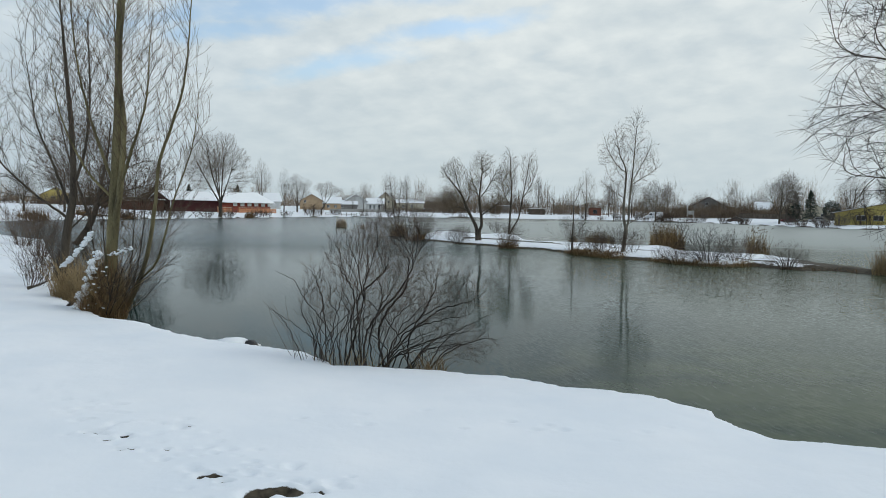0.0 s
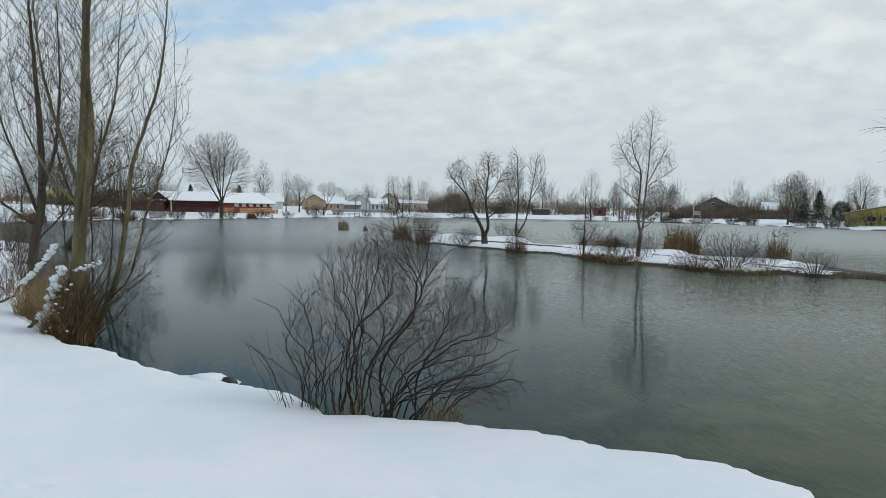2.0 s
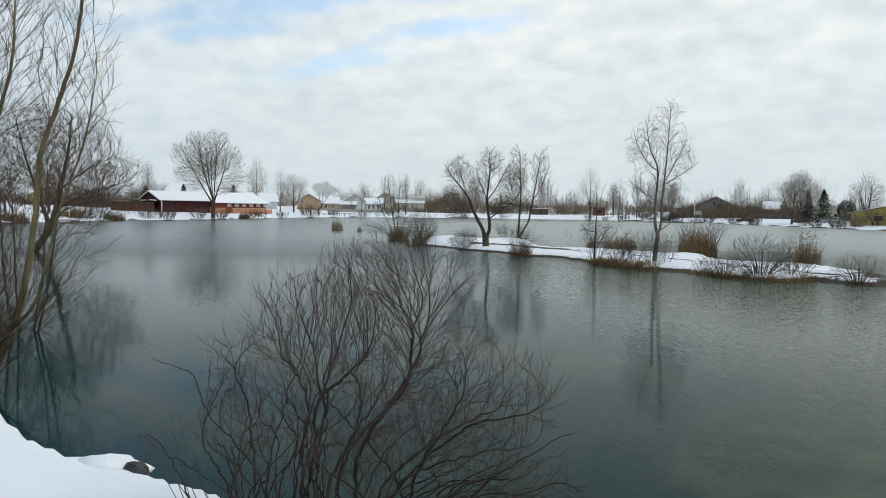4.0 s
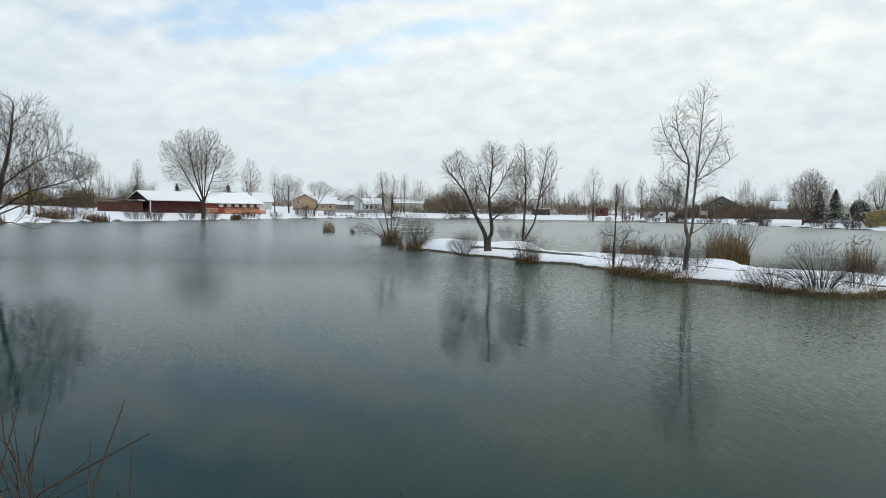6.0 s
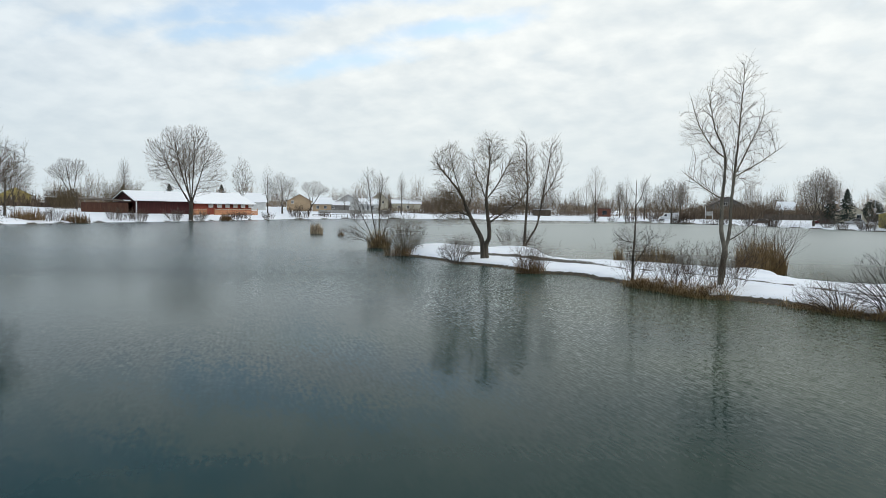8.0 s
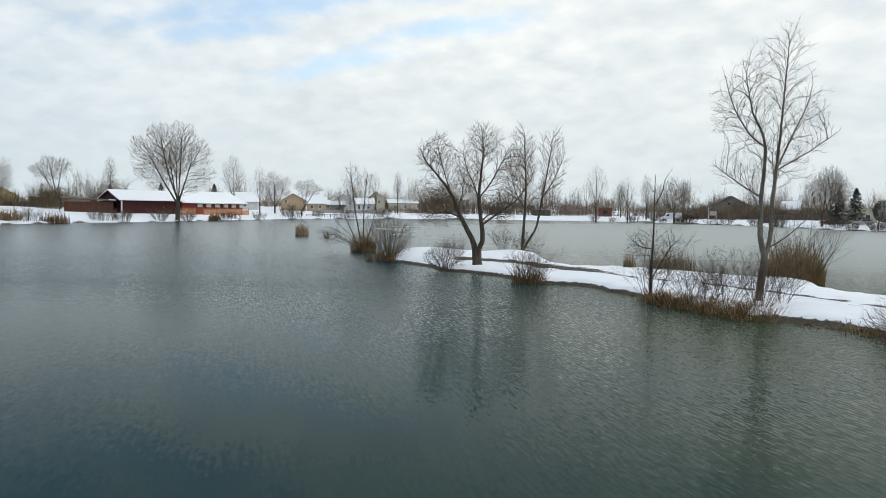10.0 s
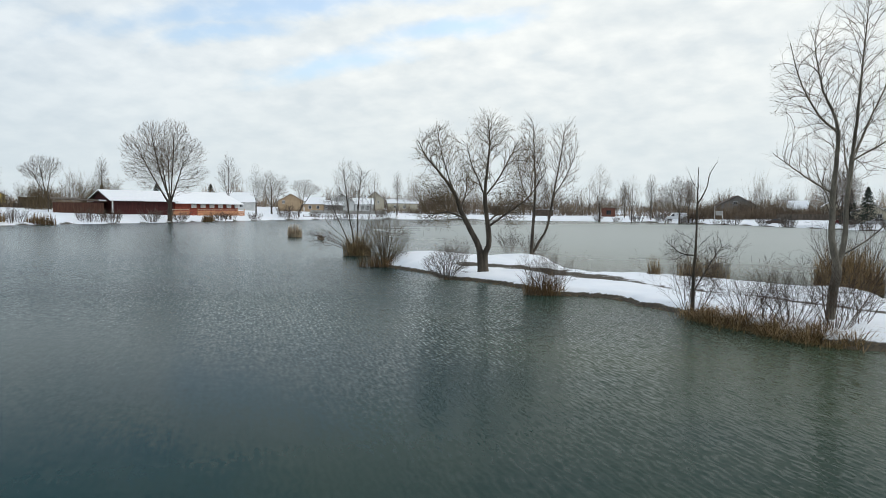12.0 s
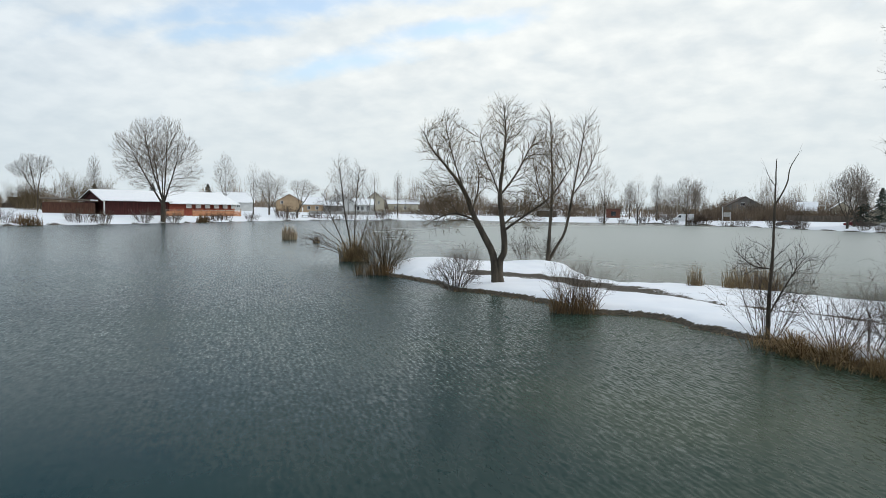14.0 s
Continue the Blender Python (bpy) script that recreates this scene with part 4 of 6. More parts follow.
    crown_tree("willow_tree", "young bare many-stemmed willow among the poplars", "tree", pose(-10.4, 26.0, ground_at(-10.4, 26.0)), stems, [(0, 0, 4.2, 1.9, 1.6, 2.6), (0, 0, 2.6, 1.7, 1.4, 1.0)], 1500, 0.202, 13, 0.0046, BARK_DARK, TWIG_BROWN, up=0.15, twigs=1.5, reach=7)
    stems = [([(0, 0, -0.1), (-0.2, 0, 2.0), (-0.9, 0.2, 4.2), (-1.2, 0.3, 6.5), (-1.5, 0.3, 9.6)], 0.2, 0.03),
             ([(-0.15, 0, 1.5), (-1.2, -0.3, 3.1), (-2.4, -0.4, 4.3), (-3.4, -0.2, 4.8)], 0.06, 0.01),
             ([(-0.2, 0, 1.9), (-1.3, 0.6, 2.9), (-2.3, 0.9, 3.5), (-3.0, 1.0, 3.6)], 0.05, 0.01),
             ([(-0.8, 0.1, 4.0), (-2.1, -0.6, 5.4), (-3.6, -0.8, 6.4)], 0.05, 0.01),
             ([(-0.25, 0, 2.6), (-1.5, 0.2, 4.5), (-2.7, 0.3, 5.6), (-3.5, 0.4, 5.8)], 0.05, 0.01),
             ([(-0.2, 0, 2.2), (-1.3, -0.4, 3.5), (-2.3, -0.6, 4.1), (-3.0, -0.6, 4.1)], 0.045, 0.01)]
    lobes = [(-2.9, 0, 4.6, 1.5, 1.4, 1.1), (-2.6, 0, 6.3, 1.8, 1.5, 1.2), (-1.4, 0, 7.6, 1.7, 1.6, 2.0), (-2.3, 0.2, 3.2, 1.3, 1.2, 0.7), (0.6, 0, 5.5, 1.6, 1.5, 2.2)]
    crown_tree("willow_tree", "bare spreading willow on the bank with hanging twigs", "tree", pose(11.9, 13.7, ground_at(11.9, 13.7)), stems, lobes, 3630, 0.173, 14, 0.0045, BARK_DARK, TWIG_DARK, up=-0.05, wander=0.3, twigs=1.2, twig_len=2.4, twig_up=-0.1, sprig=3, reach=7)


def water_willow():
    stems = [([(0, 0, -0.3), (0.9, 0, 0.9), (1.5, 0, 2.2), (1.9, 0, 4.0), (2.3, 0.2, 6.2), (2.5, 0.2, 8.2)], 0.24, 0.03),
             ([(1.2, 0, 1.5), (0.2, 0.5, 3.6), (-0.6, 0.8, 5.6), (-1.2, 0.8, 8.0)], 0.14, 0.02),
             ([(1.6, 0, 2.5), (3.5, -0.3, 3.5), (5.2, -0.4, 4.0), (6.2, -0.5, 4.3)], 0.08, 0.015),
             ([(1.9, 0, 3.8), (3.4, 0.3, 5.0), (4.8, 0.3, 5.7)], 0.07, 0.015),
             ([(1.4, 0, 1.8), (2.6, -0.5, 1.9), (3.8, -0.6, 1.6)], 0.05, 0.012),
             ([(1.5, 0, 2.2), (2.8, 0.9, 2.9), (4.2, 1.4, 3.1)], 0.06, 0.012)]
    lobes = [(0.2, 0.4, 7.0, 2.4, 2.0, 2.2), (2.8, 0.2, 6.6, 2.2, 2.0, 1.9), (5.0, 0, 4.8, 1.9, 1.8, 1.4), (4.6, 0, 2.9, 1.9, 1.6, 1.1), (2.5, 0.2, 4.2, 1.8, 1.8, 1.5), (-1.4, 0.6, 5.4, 1.5, 1.5, 1.8)]
    crown_tree("willow_tree", "leaning bare willow bending out over the lake", "tree", pose(-27.0, 57.0, 0.1) @ Matrix.Scale(1.12, 4), stems, lobes, 5200, 0.216, 15, 0.0062, BARK_DARK, TWIG_BROWN, up=0.1, twigs=1.8, reach=8)


def near_bush():
    rng = random.Random(5)
    stems = []
    for k in range(58):
        px = rng.uniform(-1.3, 0.95)
        py = rng.uniform(-0.1, 0.6)
        low = px > 0.0 and rng.random() < 0.45
        h = rng.uniform(0.35, 0.8) if low else rng.uniform(0.9, 2.2) * (1.0 - 0.28 * abs(px + 0.1))
        run = rng.uniform(0.8, 1.5) if low else 0.4 + 0.35 * px + rng.gauss(0.1, 0.7)
        bow, sway = rng.gauss(0.0, 0.08), rng.gauss(0.0, 0.07)
        stems.append(([(px, py, -0.15), (px + run * 0.2 + bow, py + 0.05, h * 0.35), (px + run * 0.5 - bow * 0.4 + sway, py + rng.uniform(-0.1, 0.15), h * 0.7), (px + run * 0.8 + sway, py + rng.uniform(-0.2, 0.25), h * 0.88), (px + run, py + rng.uniform(-0.2, 0.25), h)], rng.uniform(0.007, 0.016), 0.004))
    lobes = [(-0.1, 0.3, 1.75, 1.2, 0.7, 0.95), (0.35, 0.3, 2.4, 0.75, 0.5, 0.5), (0.0, 0.85, 2.2, 0.7, 0.5, 0.6), (1.0, 0.3, 1.25, 0.95, 0.65, 0.7), (1.4, 0.2, 0.45, 0.8, 0.5, 0.40), (-1.1, 0.3, 1.3, 0.42, 0.4, 0.75), (0.2, 0.3, 0.9, 1.3, 0.6, 0.7)]
    crown_tree("bush", "large leafless dark bush hanging over the water", "bush", pose(-0.42, 13.5, 0.22), stems, lobes, 6600, 0.07, 5, 0.0024, TWIG_DARK, TWIG_BUSH, bush=True, up=0.10, wander=0.30, twigs=0.8, twig_len=2.6, twig_up=0.25, sides=(5, 4, 3), sprig=3, reach=8, wobble=0.22)
    shoots = Tubes()
    for _ in range(20):
        p = Vector((-0.5 + rng.uniform(-1.55, -0.5), 13.5 + rng.uniform(0.0, 0.5), 0.05))
        way = Vector((rng.gauss(-0.22, 0.2), rng.gauss(0, 0.1), 1)).normalized()
        h = rng.uniform(0.7, 1.7)
        bend = Vector((rng.gauss(-0.05, 0.1), 0, 0)) * h
        shoots.tube([p, p + way * h * 0.35, p + way * h * 0.7 + bend * 0.5, p + way * h + bend * 1.4 + UP * 0.05], [0.0055, 0.0045, 0.0035, 0.0018], 3)
    tagged(new("bush_shoots", shoots.mesh("bush_shoots", TWIG_BUSH)), "thin straight red-brown shoots beside the dark bush", "shoots", kind="stuff")


near_poplars()
water_willow()
near_bush()
reed_clump("tuft of dead straw grass at the bush foot", pose(0.55, 13.35, 0.2), 110, 0.62, 0.32, 0.16, STRAW, 3, lean=0.45, width=0.006, name="grass_tuft")
reed_clump("thin dead grass under the dark bush", pose(-1.0, 13.6, 0.1), 150, 0.75, 0.7, 0.2, STRAW, 4, lean=0.3, width=0.004, name="grass_tuft")
reed_clump("matted dead grass round the poplar foot", pose(-8.2, 19.9, 0.15), 700, 1.1, 0.6, 0.4, RUST, 5, lean=0.45, width=0.009, name="grass_tuft")
reed_clump("tall dead grass between the bank trees", pose(-10.0, 22.6, 0.3), 900, 1.5, 0.9, 0.7, STRAW, 6, lean=0.3, width=0.008, name="grass_tuft")
reed_clump("straw-coloured ivy and dead stems matted on the trunk foot", pose(-8.15, 19.95, 0.1), 800, 1.7, 0.42, 0.3, STRAW, 15, lean=0.35, width=0.008, name="grass_tuft")
reed_clump("dense brown dead stalks climbing the poplar foot", pose(-8.1, 20.05, 0.2), 420, 2.0, 0.34, 0.28, RUST, 16, lean=0.22, width=0.010, name="grass_tuft")


def caught_snow(label, line, count, wide, size, seed):
    """Ragged small clods of snow caught along a line of branches."""
    rng = random.Random(seed)
    bm = bmesh.new()
    for _ in range(count):
        k = rng.random() * (len(line) - 1)
        i = min(int(k), len(line) - 2)
        at = Vector(line[i]).lerp(Vector(line[i + 1]), k - i) + Vector((rng.gauss(0, wide), rng.gauss(0, wide * 0.5), rng.gauss(0, wide)))
        r, off = size * rng.uniform(0.35, 1.2), spin(rng) * 20
        made = bmesh.ops.create_icosphere(bm, subdivisions=2, radius=1.0)["verts"]
        sx, sz = rng.uniform(0.8, 1.7), rng.uniform(0.5, 1.1)
        for vt in made:
            k = 1 + 0.75 * noise.noise(vt.co * 1.1 + off) + 0.35 * noise.noise(vt.co * 3 + off)
            vt.co = at + Vector((vt.co.x * sx, vt.co.y, vt.co.z * sz)) * r * k
    for f in bm.faces:
        f.smooth = True
    me = bpy.data.meshes.new("snow_clump")
    bm.to_mesh(me)
    bm.free()
    me.materials.append(SNOW)
    tagged(new("snow_clump", me), label, "snow", kind="stuff")


caught_snow("ragged snow caught down one side of the tree foot", [(-8.95, 19.9, 0.22), (-8.75, 19.75, 0.5), (-8.62, 19.8, 0.9), (-8.5, 19.85, 1.3), (-8.38, 19.95, 1.9)], 70, 0.035, 0.075, 1)
caught_snow("snow crumbs on the matted dead stems", [(-8.5, 19.55, 0.3), (-8.2, 19.55, 0.55), (-8.35, 19.6, 0.9), (-8.0, 19.7, 1.3)], 18, 0.13, 0.032, 2)
caught_snow("snow lying on a low side branch", [(-8.1, 19.85, 1.75), (-7.8, 19.95, 1.85), (-7.45, 20.0, 1.95)], 36, 0.03, 0.03, 3)
caught_snow("snow lying on a leaning broken limb", [(-9.55, 20.35, 1.38), (-9.2, 20.3, 1.65), (-8.85, 20.25, 2.05), (-8.6, 20.2, 2.35)], 90, 0.02, 0.045, 4)
snow_lump("snow drifted against the poplar foot", pose(-8.95, 20.2, 0.22), 0.42, 0.35, 0.16, 3)
shrub("bush", "dark hanging brush round the poplar foot", "bush", pose(-8.0, 20.0, 0.3), 16, 1.2, 0.9, (0.35, 0.0), SHRUB, TWIG_DARK, 91, foot=0.5, thick=0.012)
shrub("bush", "bare side shoots hanging out over the water", "bush", pose(-7.8, 20.1, 0.9), 9, 1.9, 0.8, (1.3, 0.1), SHRUB, TWIG_DARK, 92, foot=0.3, thick=0.010)
snow_lump("snow cap on a stone at the water's edge", pose(-3.5, 15.5, 0.25), 0.44, 0.24, 0.15, 8)
snow_lump("dark wet stone poking out of the snow", pose(-3.17, 15.38, 0.17), 0.17, 0.14, 0.18, 9, "stone", STONE)
for x, y, h, n, seed in ((-12.6, 24.6, 0.9, 14, 31), (-13.6, 27.0, 1.4, 22, 32), (-16.0, 33.0, 2.0, 40, 33), (-19.5, 38.0, 2.4, 44, 34), (-24.5, 45.5, 2.4, 44, 35), (-7.4, 20.6, 1.1, 14, 36)):
    shrub("bush", "thin leafless bush at the snowy bank", "bush", pose(x, y, ground_at(x, y)), n, h, 0.7, (0.15, 0.1), SHRUB, TWIG_BROWN, seed, foot=0.4, thick=0.011, group="bank bushes")
bins = [Tubes(), Tubes()]
rng = random.Random(8)
stem([(0, 0, 0.1), (0.35, 0.08, 0.22), (0.75, 0.2, 0.38)], 0.05, Habit([3, 2], [50, 40], [0.3, 0.4], [0.2, 0.2], [0, 0, 0], [0.1, 0.1, 0.1], [3, 3, 2], [6, 4, 3]), bins, rng)
finish_tree("fallen_branch", "dark fallen branch half buried in snow", "branch", pose(-11.9, 23.0, ground_at(-11.9, 23.0)), bins, BARK_DARK, TWIG_DARK, names=("limb", "spray"))

# ---- the spit: trees, bushes, reeds ----


def on_island(x, y):
    return pose(x, y, max(ground_at(x, y, island_height), 0.0))


def island_trees():
    stems = [([(0, 0, -0.1), (-0.15, 0, 1.2), (-0.65, 0.1, 2.2), (-1.1, 0.15, 3.1), (-1.45, 0.2, 4.0), (-2.2, 0.2, 5.0), (-2.85, 0.1, 5.75), (-3.3, 0.1, 6.6)], 0.19, 0.012),
             ([(0.2, 0, -0.1), (0.15, 0, 0.8), (0.35, -0.05, 1.5), (0.22, -0.1, 2.7), (0.1, -0.1, 3.85), (0.2, -0.2, 5.15), (0.3, -0.2, 6.5), (0.2, -0.2, 7.6)], 0.17, 0.012),
             ([(0.33, -0.05, 2.3), (1.25, -0.4, 3.0), (2.25, -0.7, 3.8), (3.0, -1.0, 5.0)], 0.075, 0.01),
             ([(0.1, -0.1, 3.8), (0.8, 0.3, 4.7), (1.45, 0.6, 5.9), (1.85, 0.7, 6.7)], 0.055, 0.01),
             ([(0.12, -0.1, 3.7), (-0.25, -0.5, 4.6), (-0.6, -0.8, 5.3), (-0.85, -0.9, 6.2)], 0.05, 0.01),
             ([(-1.45, 0.2, 3.9), (-1.85, 0.6, 5.2), (-2.1, 0.9, 6.1), (-2.3, 1.0, 7.1)], 0.055, 0.01),
             ([(-0.9, 0.1, 2.7), (-1.8, -0.7, 3.0), (-2.6, -1.1, 2.8), (-3.2, -1.3, 2.4)], 0.04, 0.01),
             ([(-1.1, 0.1, 3.1), (-0.8, 0.8, 4.1), (-0.75, 1.2, 5.2)], 0.045, 0.01),
             ([(0.25, 0, 2.5), (0.9, 0.8, 2.9), (1.7, 1.2, 2.7)], 0.035, 0.008)]
    lobes = [(-2.3, 0.2, 6.1, 1.25, 1.2, 1.25), (0.35, -0.1, 6.7, 1.15, 1.1, 1.3), (2.1, -0.1, 5.4, 1.25, 1.2, 1.3), (-2.2, -0.2, 3.9, 1.3, 1.3, 1.0), (-0.6, 0.1, 5.0, 1.2, 1.3, 1.1), (1.5, 0.1, 3.6, 1.2, 1.3, 0.8), (-2.4, -0.6, 2.7, 1.1, 1.0, 0.6), (1.4, 0.6, 2.6, 0.9, 0.9, 0.5)]
    crown_tree("willow_tree", "bare willow with two diverging trunks on the spit", "tree", on_island(4.7, 66.9), stems, lobes, 4290, 0.158, 21, 0.0068, BARK_DARK, TWIG_OLIVE, up=0.12, wander=0.34, twigs=1.25, twig_len=2.0, reach=7)
    stems = [([(0, 0, -0.1), (0.1, 0, 2.0), (0.2, 0, 4.2), (0.1, 0, 6.3), (0.0, 0, 8.4)], 0.12, 0.012),
             ([(0.05, 0, 0.0), (0.55, 0.15, 0.9), (1.05, 0.2, 1.85), (1.45, 0.3, 4.0), (1.85, 0.3, 6.3), (2.1, 0.3, 8.2)], 0.09, 0.012),
             ([(0.15, 0, 3.0), (-0.5, 0.2, 4.2), (-0.9, 0.3, 5.6)], 0.04, 0.01),
             ([(1.4, 0.3, 3.8), (2.1, 0.0, 5.0), (2.7, -0.1, 6.4)], 0.035, 0.01)]
    lobes = [(-0.1, 0, 6.2, 1.15, 1.1, 2.7), (2.05, 0.2, 6.3, 1.0, 1.0, 2.5), (0.8, 0.2, 3.6, 1.6, 1.2, 1.0), (-0.8, 0.1, 4.2, 0.8, 0.8, 1.2)]
    crown_tree("willow_tree", "slender bare willow forked from the ground on a snow mound", "tree", on_island(8.65, 77.5), stems, lobes, 3140, 0.18, 22, 0.0074, BARK_DARK, TWIG_BROWN, up=0.3, wander=0.2, twigs=1.3, twig_len=1.9, reach=7)
    stems = [([(0, 0, -0.1), (0.06, 0, 0.8), (0.15, 0, 1.5), (-0.02, 0, 2.2), (-0.03, 0.05, 3.0), (0.0, 0.1, 3.8), (0.05, 0.1, 5.6), (-0.4, 0.2, 6.8), (-0.65, 0.3, 8.2)], 0.135, 0.01),
             ([(0.15, 0, 1.5), (0.3, -0.05, 2.3), (0.3, -0.1, 3.4), (0.42, -0.1, 4.9), (0.52, -0.1, 6.2), (0.6, -0.1, 7.6), (0.7, -0.1, 9.1)], 0.10, 0.01),
             ([(0.05, 0.1, 5.5), (-0.6, 0.0, 6.0), (-1.25, -0.2, 6.9), (-1.65, -0.3, 8.0)], 0.04, 0.008),
             ([(0.5, -0.1, 4.9), (1.15, 0.3, 6.0), (1.7, 0.5, 7.0), (1.95, 0.6, 7.8)], 0.04, 0.008),
             ([(0.48, -0.1, 4.7), (1.4, -0.5, 5.35), (2.2, -0.8, 6.0)], 0.035, 0.008),
             ([(0.25, -0.05, 1.9), (0.75, -0.3, 2.3), (1.15, -0.5, 2.75), (1.6, -0.6, 3.3)], 0.032, 0.008),
             ([(0.0, 0.1, 3.7), (-0.7, 0.4, 4.2), (-1.6, 0.6, 4.9)], 0.032, 0.008),
             ([(-0.02, 0.05, 3.2), (-0.6, -0.6, 3.7), (-1.2, -1.0, 4.4)], 0.03, 0.008),
             ([(0.4, -0.1, 4.0), (0.7, 0.8, 4.8), (0.9, 1.3, 5.9)], 0.035, 0.008)]
    lobes = [(0.1, 0, 7.2, 1.5, 1.4, 2.0), (-1.05, 0, 6.7, 0.9, 1.0, 1.5), (1.45, 0, 6.4, 0.95, 1.1, 1.3), (0.3, 0, 5.0, 1.4, 1.4, 1.0), (-1.0, 0, 4.6, 0.9, 0.9, 0.6), (0.6, 0, 9.0, 0.8, 0.8, 0.9), (1.3, -0.4, 3.3, 0.6, 0.5, 0.5)]
    crown_tree("ash_tree", "tall bare forked tree with grey-brown bark on the spit", "tree", on_island(13.95, 51.3), stems, lobes, 2700, 0.151, 23, 0.0046, BARK_GREY, TWIG_BROWN, up=0.14, wander=0.30, twigs=1.4, twig_len=1.5, twig_up=0.22, reach=7)
    stems = [([(0, 0, -0.3), (0.0, 0, 1.2), (0.05, 0, 2.4), (0.06, 0, 3.7), (0.06, 0, 4.95)], 0.07, 0.012),
             ([(0.06, 0, 3.7), (0.35, 0, 4.25), (0.45, 0.05, 4.7), (0.7, 0.1, 5.1)], 0.025, 0.008),
             ([(0.02, 0, 0.8), (0.45, 0.1, 1.5), (0.85, 0.1, 2.15), (1.15, 0.1, 2.4)], 0.022, 0.006),
             ([(0.05, 0, 2.0), (-0.45, 0.1, 2.1), (-0.95, 0.1, 2.5)], 0.018, 0.005),
             ([(0.06, 0, 4.2), (-0.15, 0, 4.5), (-0.25, 0, 4.75)], 0.012, 0.005)]
    crown_tree("dead_tree", "thin dark half-dead trunk standing at the waterline", "tree", pose(10.9, 54.2, 0.0), stems, [(0.6, 0, 1.9, 0.65, 0.5, 0.85), (-0.55, 0, 2.2, 0.5, 0.4, 0.6), (0.1, 0, 1.2, 0.5, 0.4, 0.4)], 560, 0.115, 24, 0.005, BARK_DARK, TWIG_DARK, up=0.12, wander=0.3, twigs=0.6, twig_len=1.6, reach=8)
    stems = [([(0, 0, -0.2), (-0.15, 0, 1.4), (-0.5, 0.1, 3.2), (-0.95, 0.2, 6.6)], 0.06, 0.01),
             ([(0.1, 0, -0.2), (0.15, 0.1, 1.6), (0.2, 0.2, 3.6), (0.45, 0.2, 6.3)], 0.055, 0.01),
             ([(-0.1, 0, 0.0), (-0.7, -0.1, 1.5), (-1.4, -0.1, 3.0), (-1.9, -0.1, 4.4)], 0.045, 0.01),
             ([(0.1, 0, 0.0), (0.6, 0, 1.4), (1.0, 0, 2.8), (1.2, 0, 4.0)], 0.04, 0.01)]
    for q in ((-3.0, 0.9), (-3.5, 1.5), (-2.5, 2.0), (-3.2, 0.4), (-2.0, 2.6), (-2.7, 1.3), (1.9, 1.6)):
        stems.append(([(0, 0, 0.1), (0.35 * q[0], -0.1, 0.5 + 0.25 * q[1]), (0.7 * q[0], -0.2, 0.75 + 0.4 * q[1]), (q[0], -0.3, 0.3 + q[1] * 0.8)], 0.018, 0.005))
    lobes = [(-0.7, 0.1, 5.2, 0.9, 0.9, 1.6), (0.4, 0.1, 4.8, 0.8, 0.8, 1.6), (-1.5, 0, 3.2, 1.0, 0.9, 1.1), (-2.3, -0.2, 1.2, 1.2, 0.9, 0.8), (0.6, 0, 2.4, 1.0, 0.8, 1.1)]
    crown_tree("willow_tree", "shrubby bare willow with arching side limbs in the shallows", "tree", pose(-3.4, 83.2, 0.0), stems, lobes, 2300, 0.173, 25, 0.0058, BARK_DARK, TWIG_BROWN, up=0.15, twigs=1.1, twig_len=1.8, reach=7)


island_trees()
reed_clump("stand of dry straw reeds under the arching willow", pose(-3.2, 82.8, 0), 520, 2.0, 1.0, 0.7, STRAW, 41, width=0.014, group="reed stands")
reed_clump("brown dead sedge at the osier foot", pose(-0.9, 73.2, 0), 420, 1.1, 1.3, 0.7, RUST, 43, lean=0.3, width=0.012)
reed_clump("rust-brown sedge tussock at the water's edge", pose(6.75, 59.7, 0.03), 420, 1.15, 0.85, 0.55, RUST, 45, lean=0.32, width=0.009)
shrub("bush", "thin upright shoots growing through the sedge tussock", "bush", pose(6.9, 59.9, 0.03), 34, 1.7, 0.45, (0.05, 0.0), SHRUB, TWIG_BROWN, 46, foot=0.6, thick=0.009)
reed_clump("narrow stand of dry reeds behind the spit", pose(13.4, 66.5, 0.1), 170, 1.35, 0.38, 0.3, STRAW, 47, width=0.010, lean=0.1, group="reed stands")
reed_clump("wide stand of dry reeds behind the spit", pose(15.6, 65.9, 0.1), 620, 1.5, 1.35, 0.5, STRAW, 48, width=0.010, lean=0.1, group="reed stands")
reed_clump("tall dense stand of brown reeds behind the spit", pose(20.2, 61.2, 0.1), 1300, 2.2, 1.45, 0.9, TAWNY, 49, width=0.012, lean=0.14, group="reed stands")
shrub("bush", "bare shoots fanning out of the reed stand", "bush", pose(20.4, 61.4, 0.1), 40, 3.0, 0.55, (0, 0), SHRUB, TWIG_BROWN, 50, foot=0.8)
reed_clump("dry reeds with dark drooping plumes", pose(24.0, 52.6, 0.05), 380, 2.2, 0.85, 0.5, STRAW, 53, plumes=0.55, lean=0.12, group="reed stands")
reed_clump("pale dry reeds at the low bar", pose(24.9, 38.3, 0.0), 600, 1.9, 1.2, 0.7, STRAW, 55, plumes=0.1, group="reed stands")
reed_clump("lone tuft of dry reeds standing in open water", pose(-13.5, 114.0, 0), 420, 1.75, 0.8, 0.5, PALE_STRAW, 56, width=0.02, lean=0.12, group="reed stands")
reed_clump("small dark tuft of reeds in open water", pose(-9.6, 108.0, 0), 90, 1.1, 0.4, 0.3, RUST, 57, width=0.012, lean=0.1, group="reed stands")
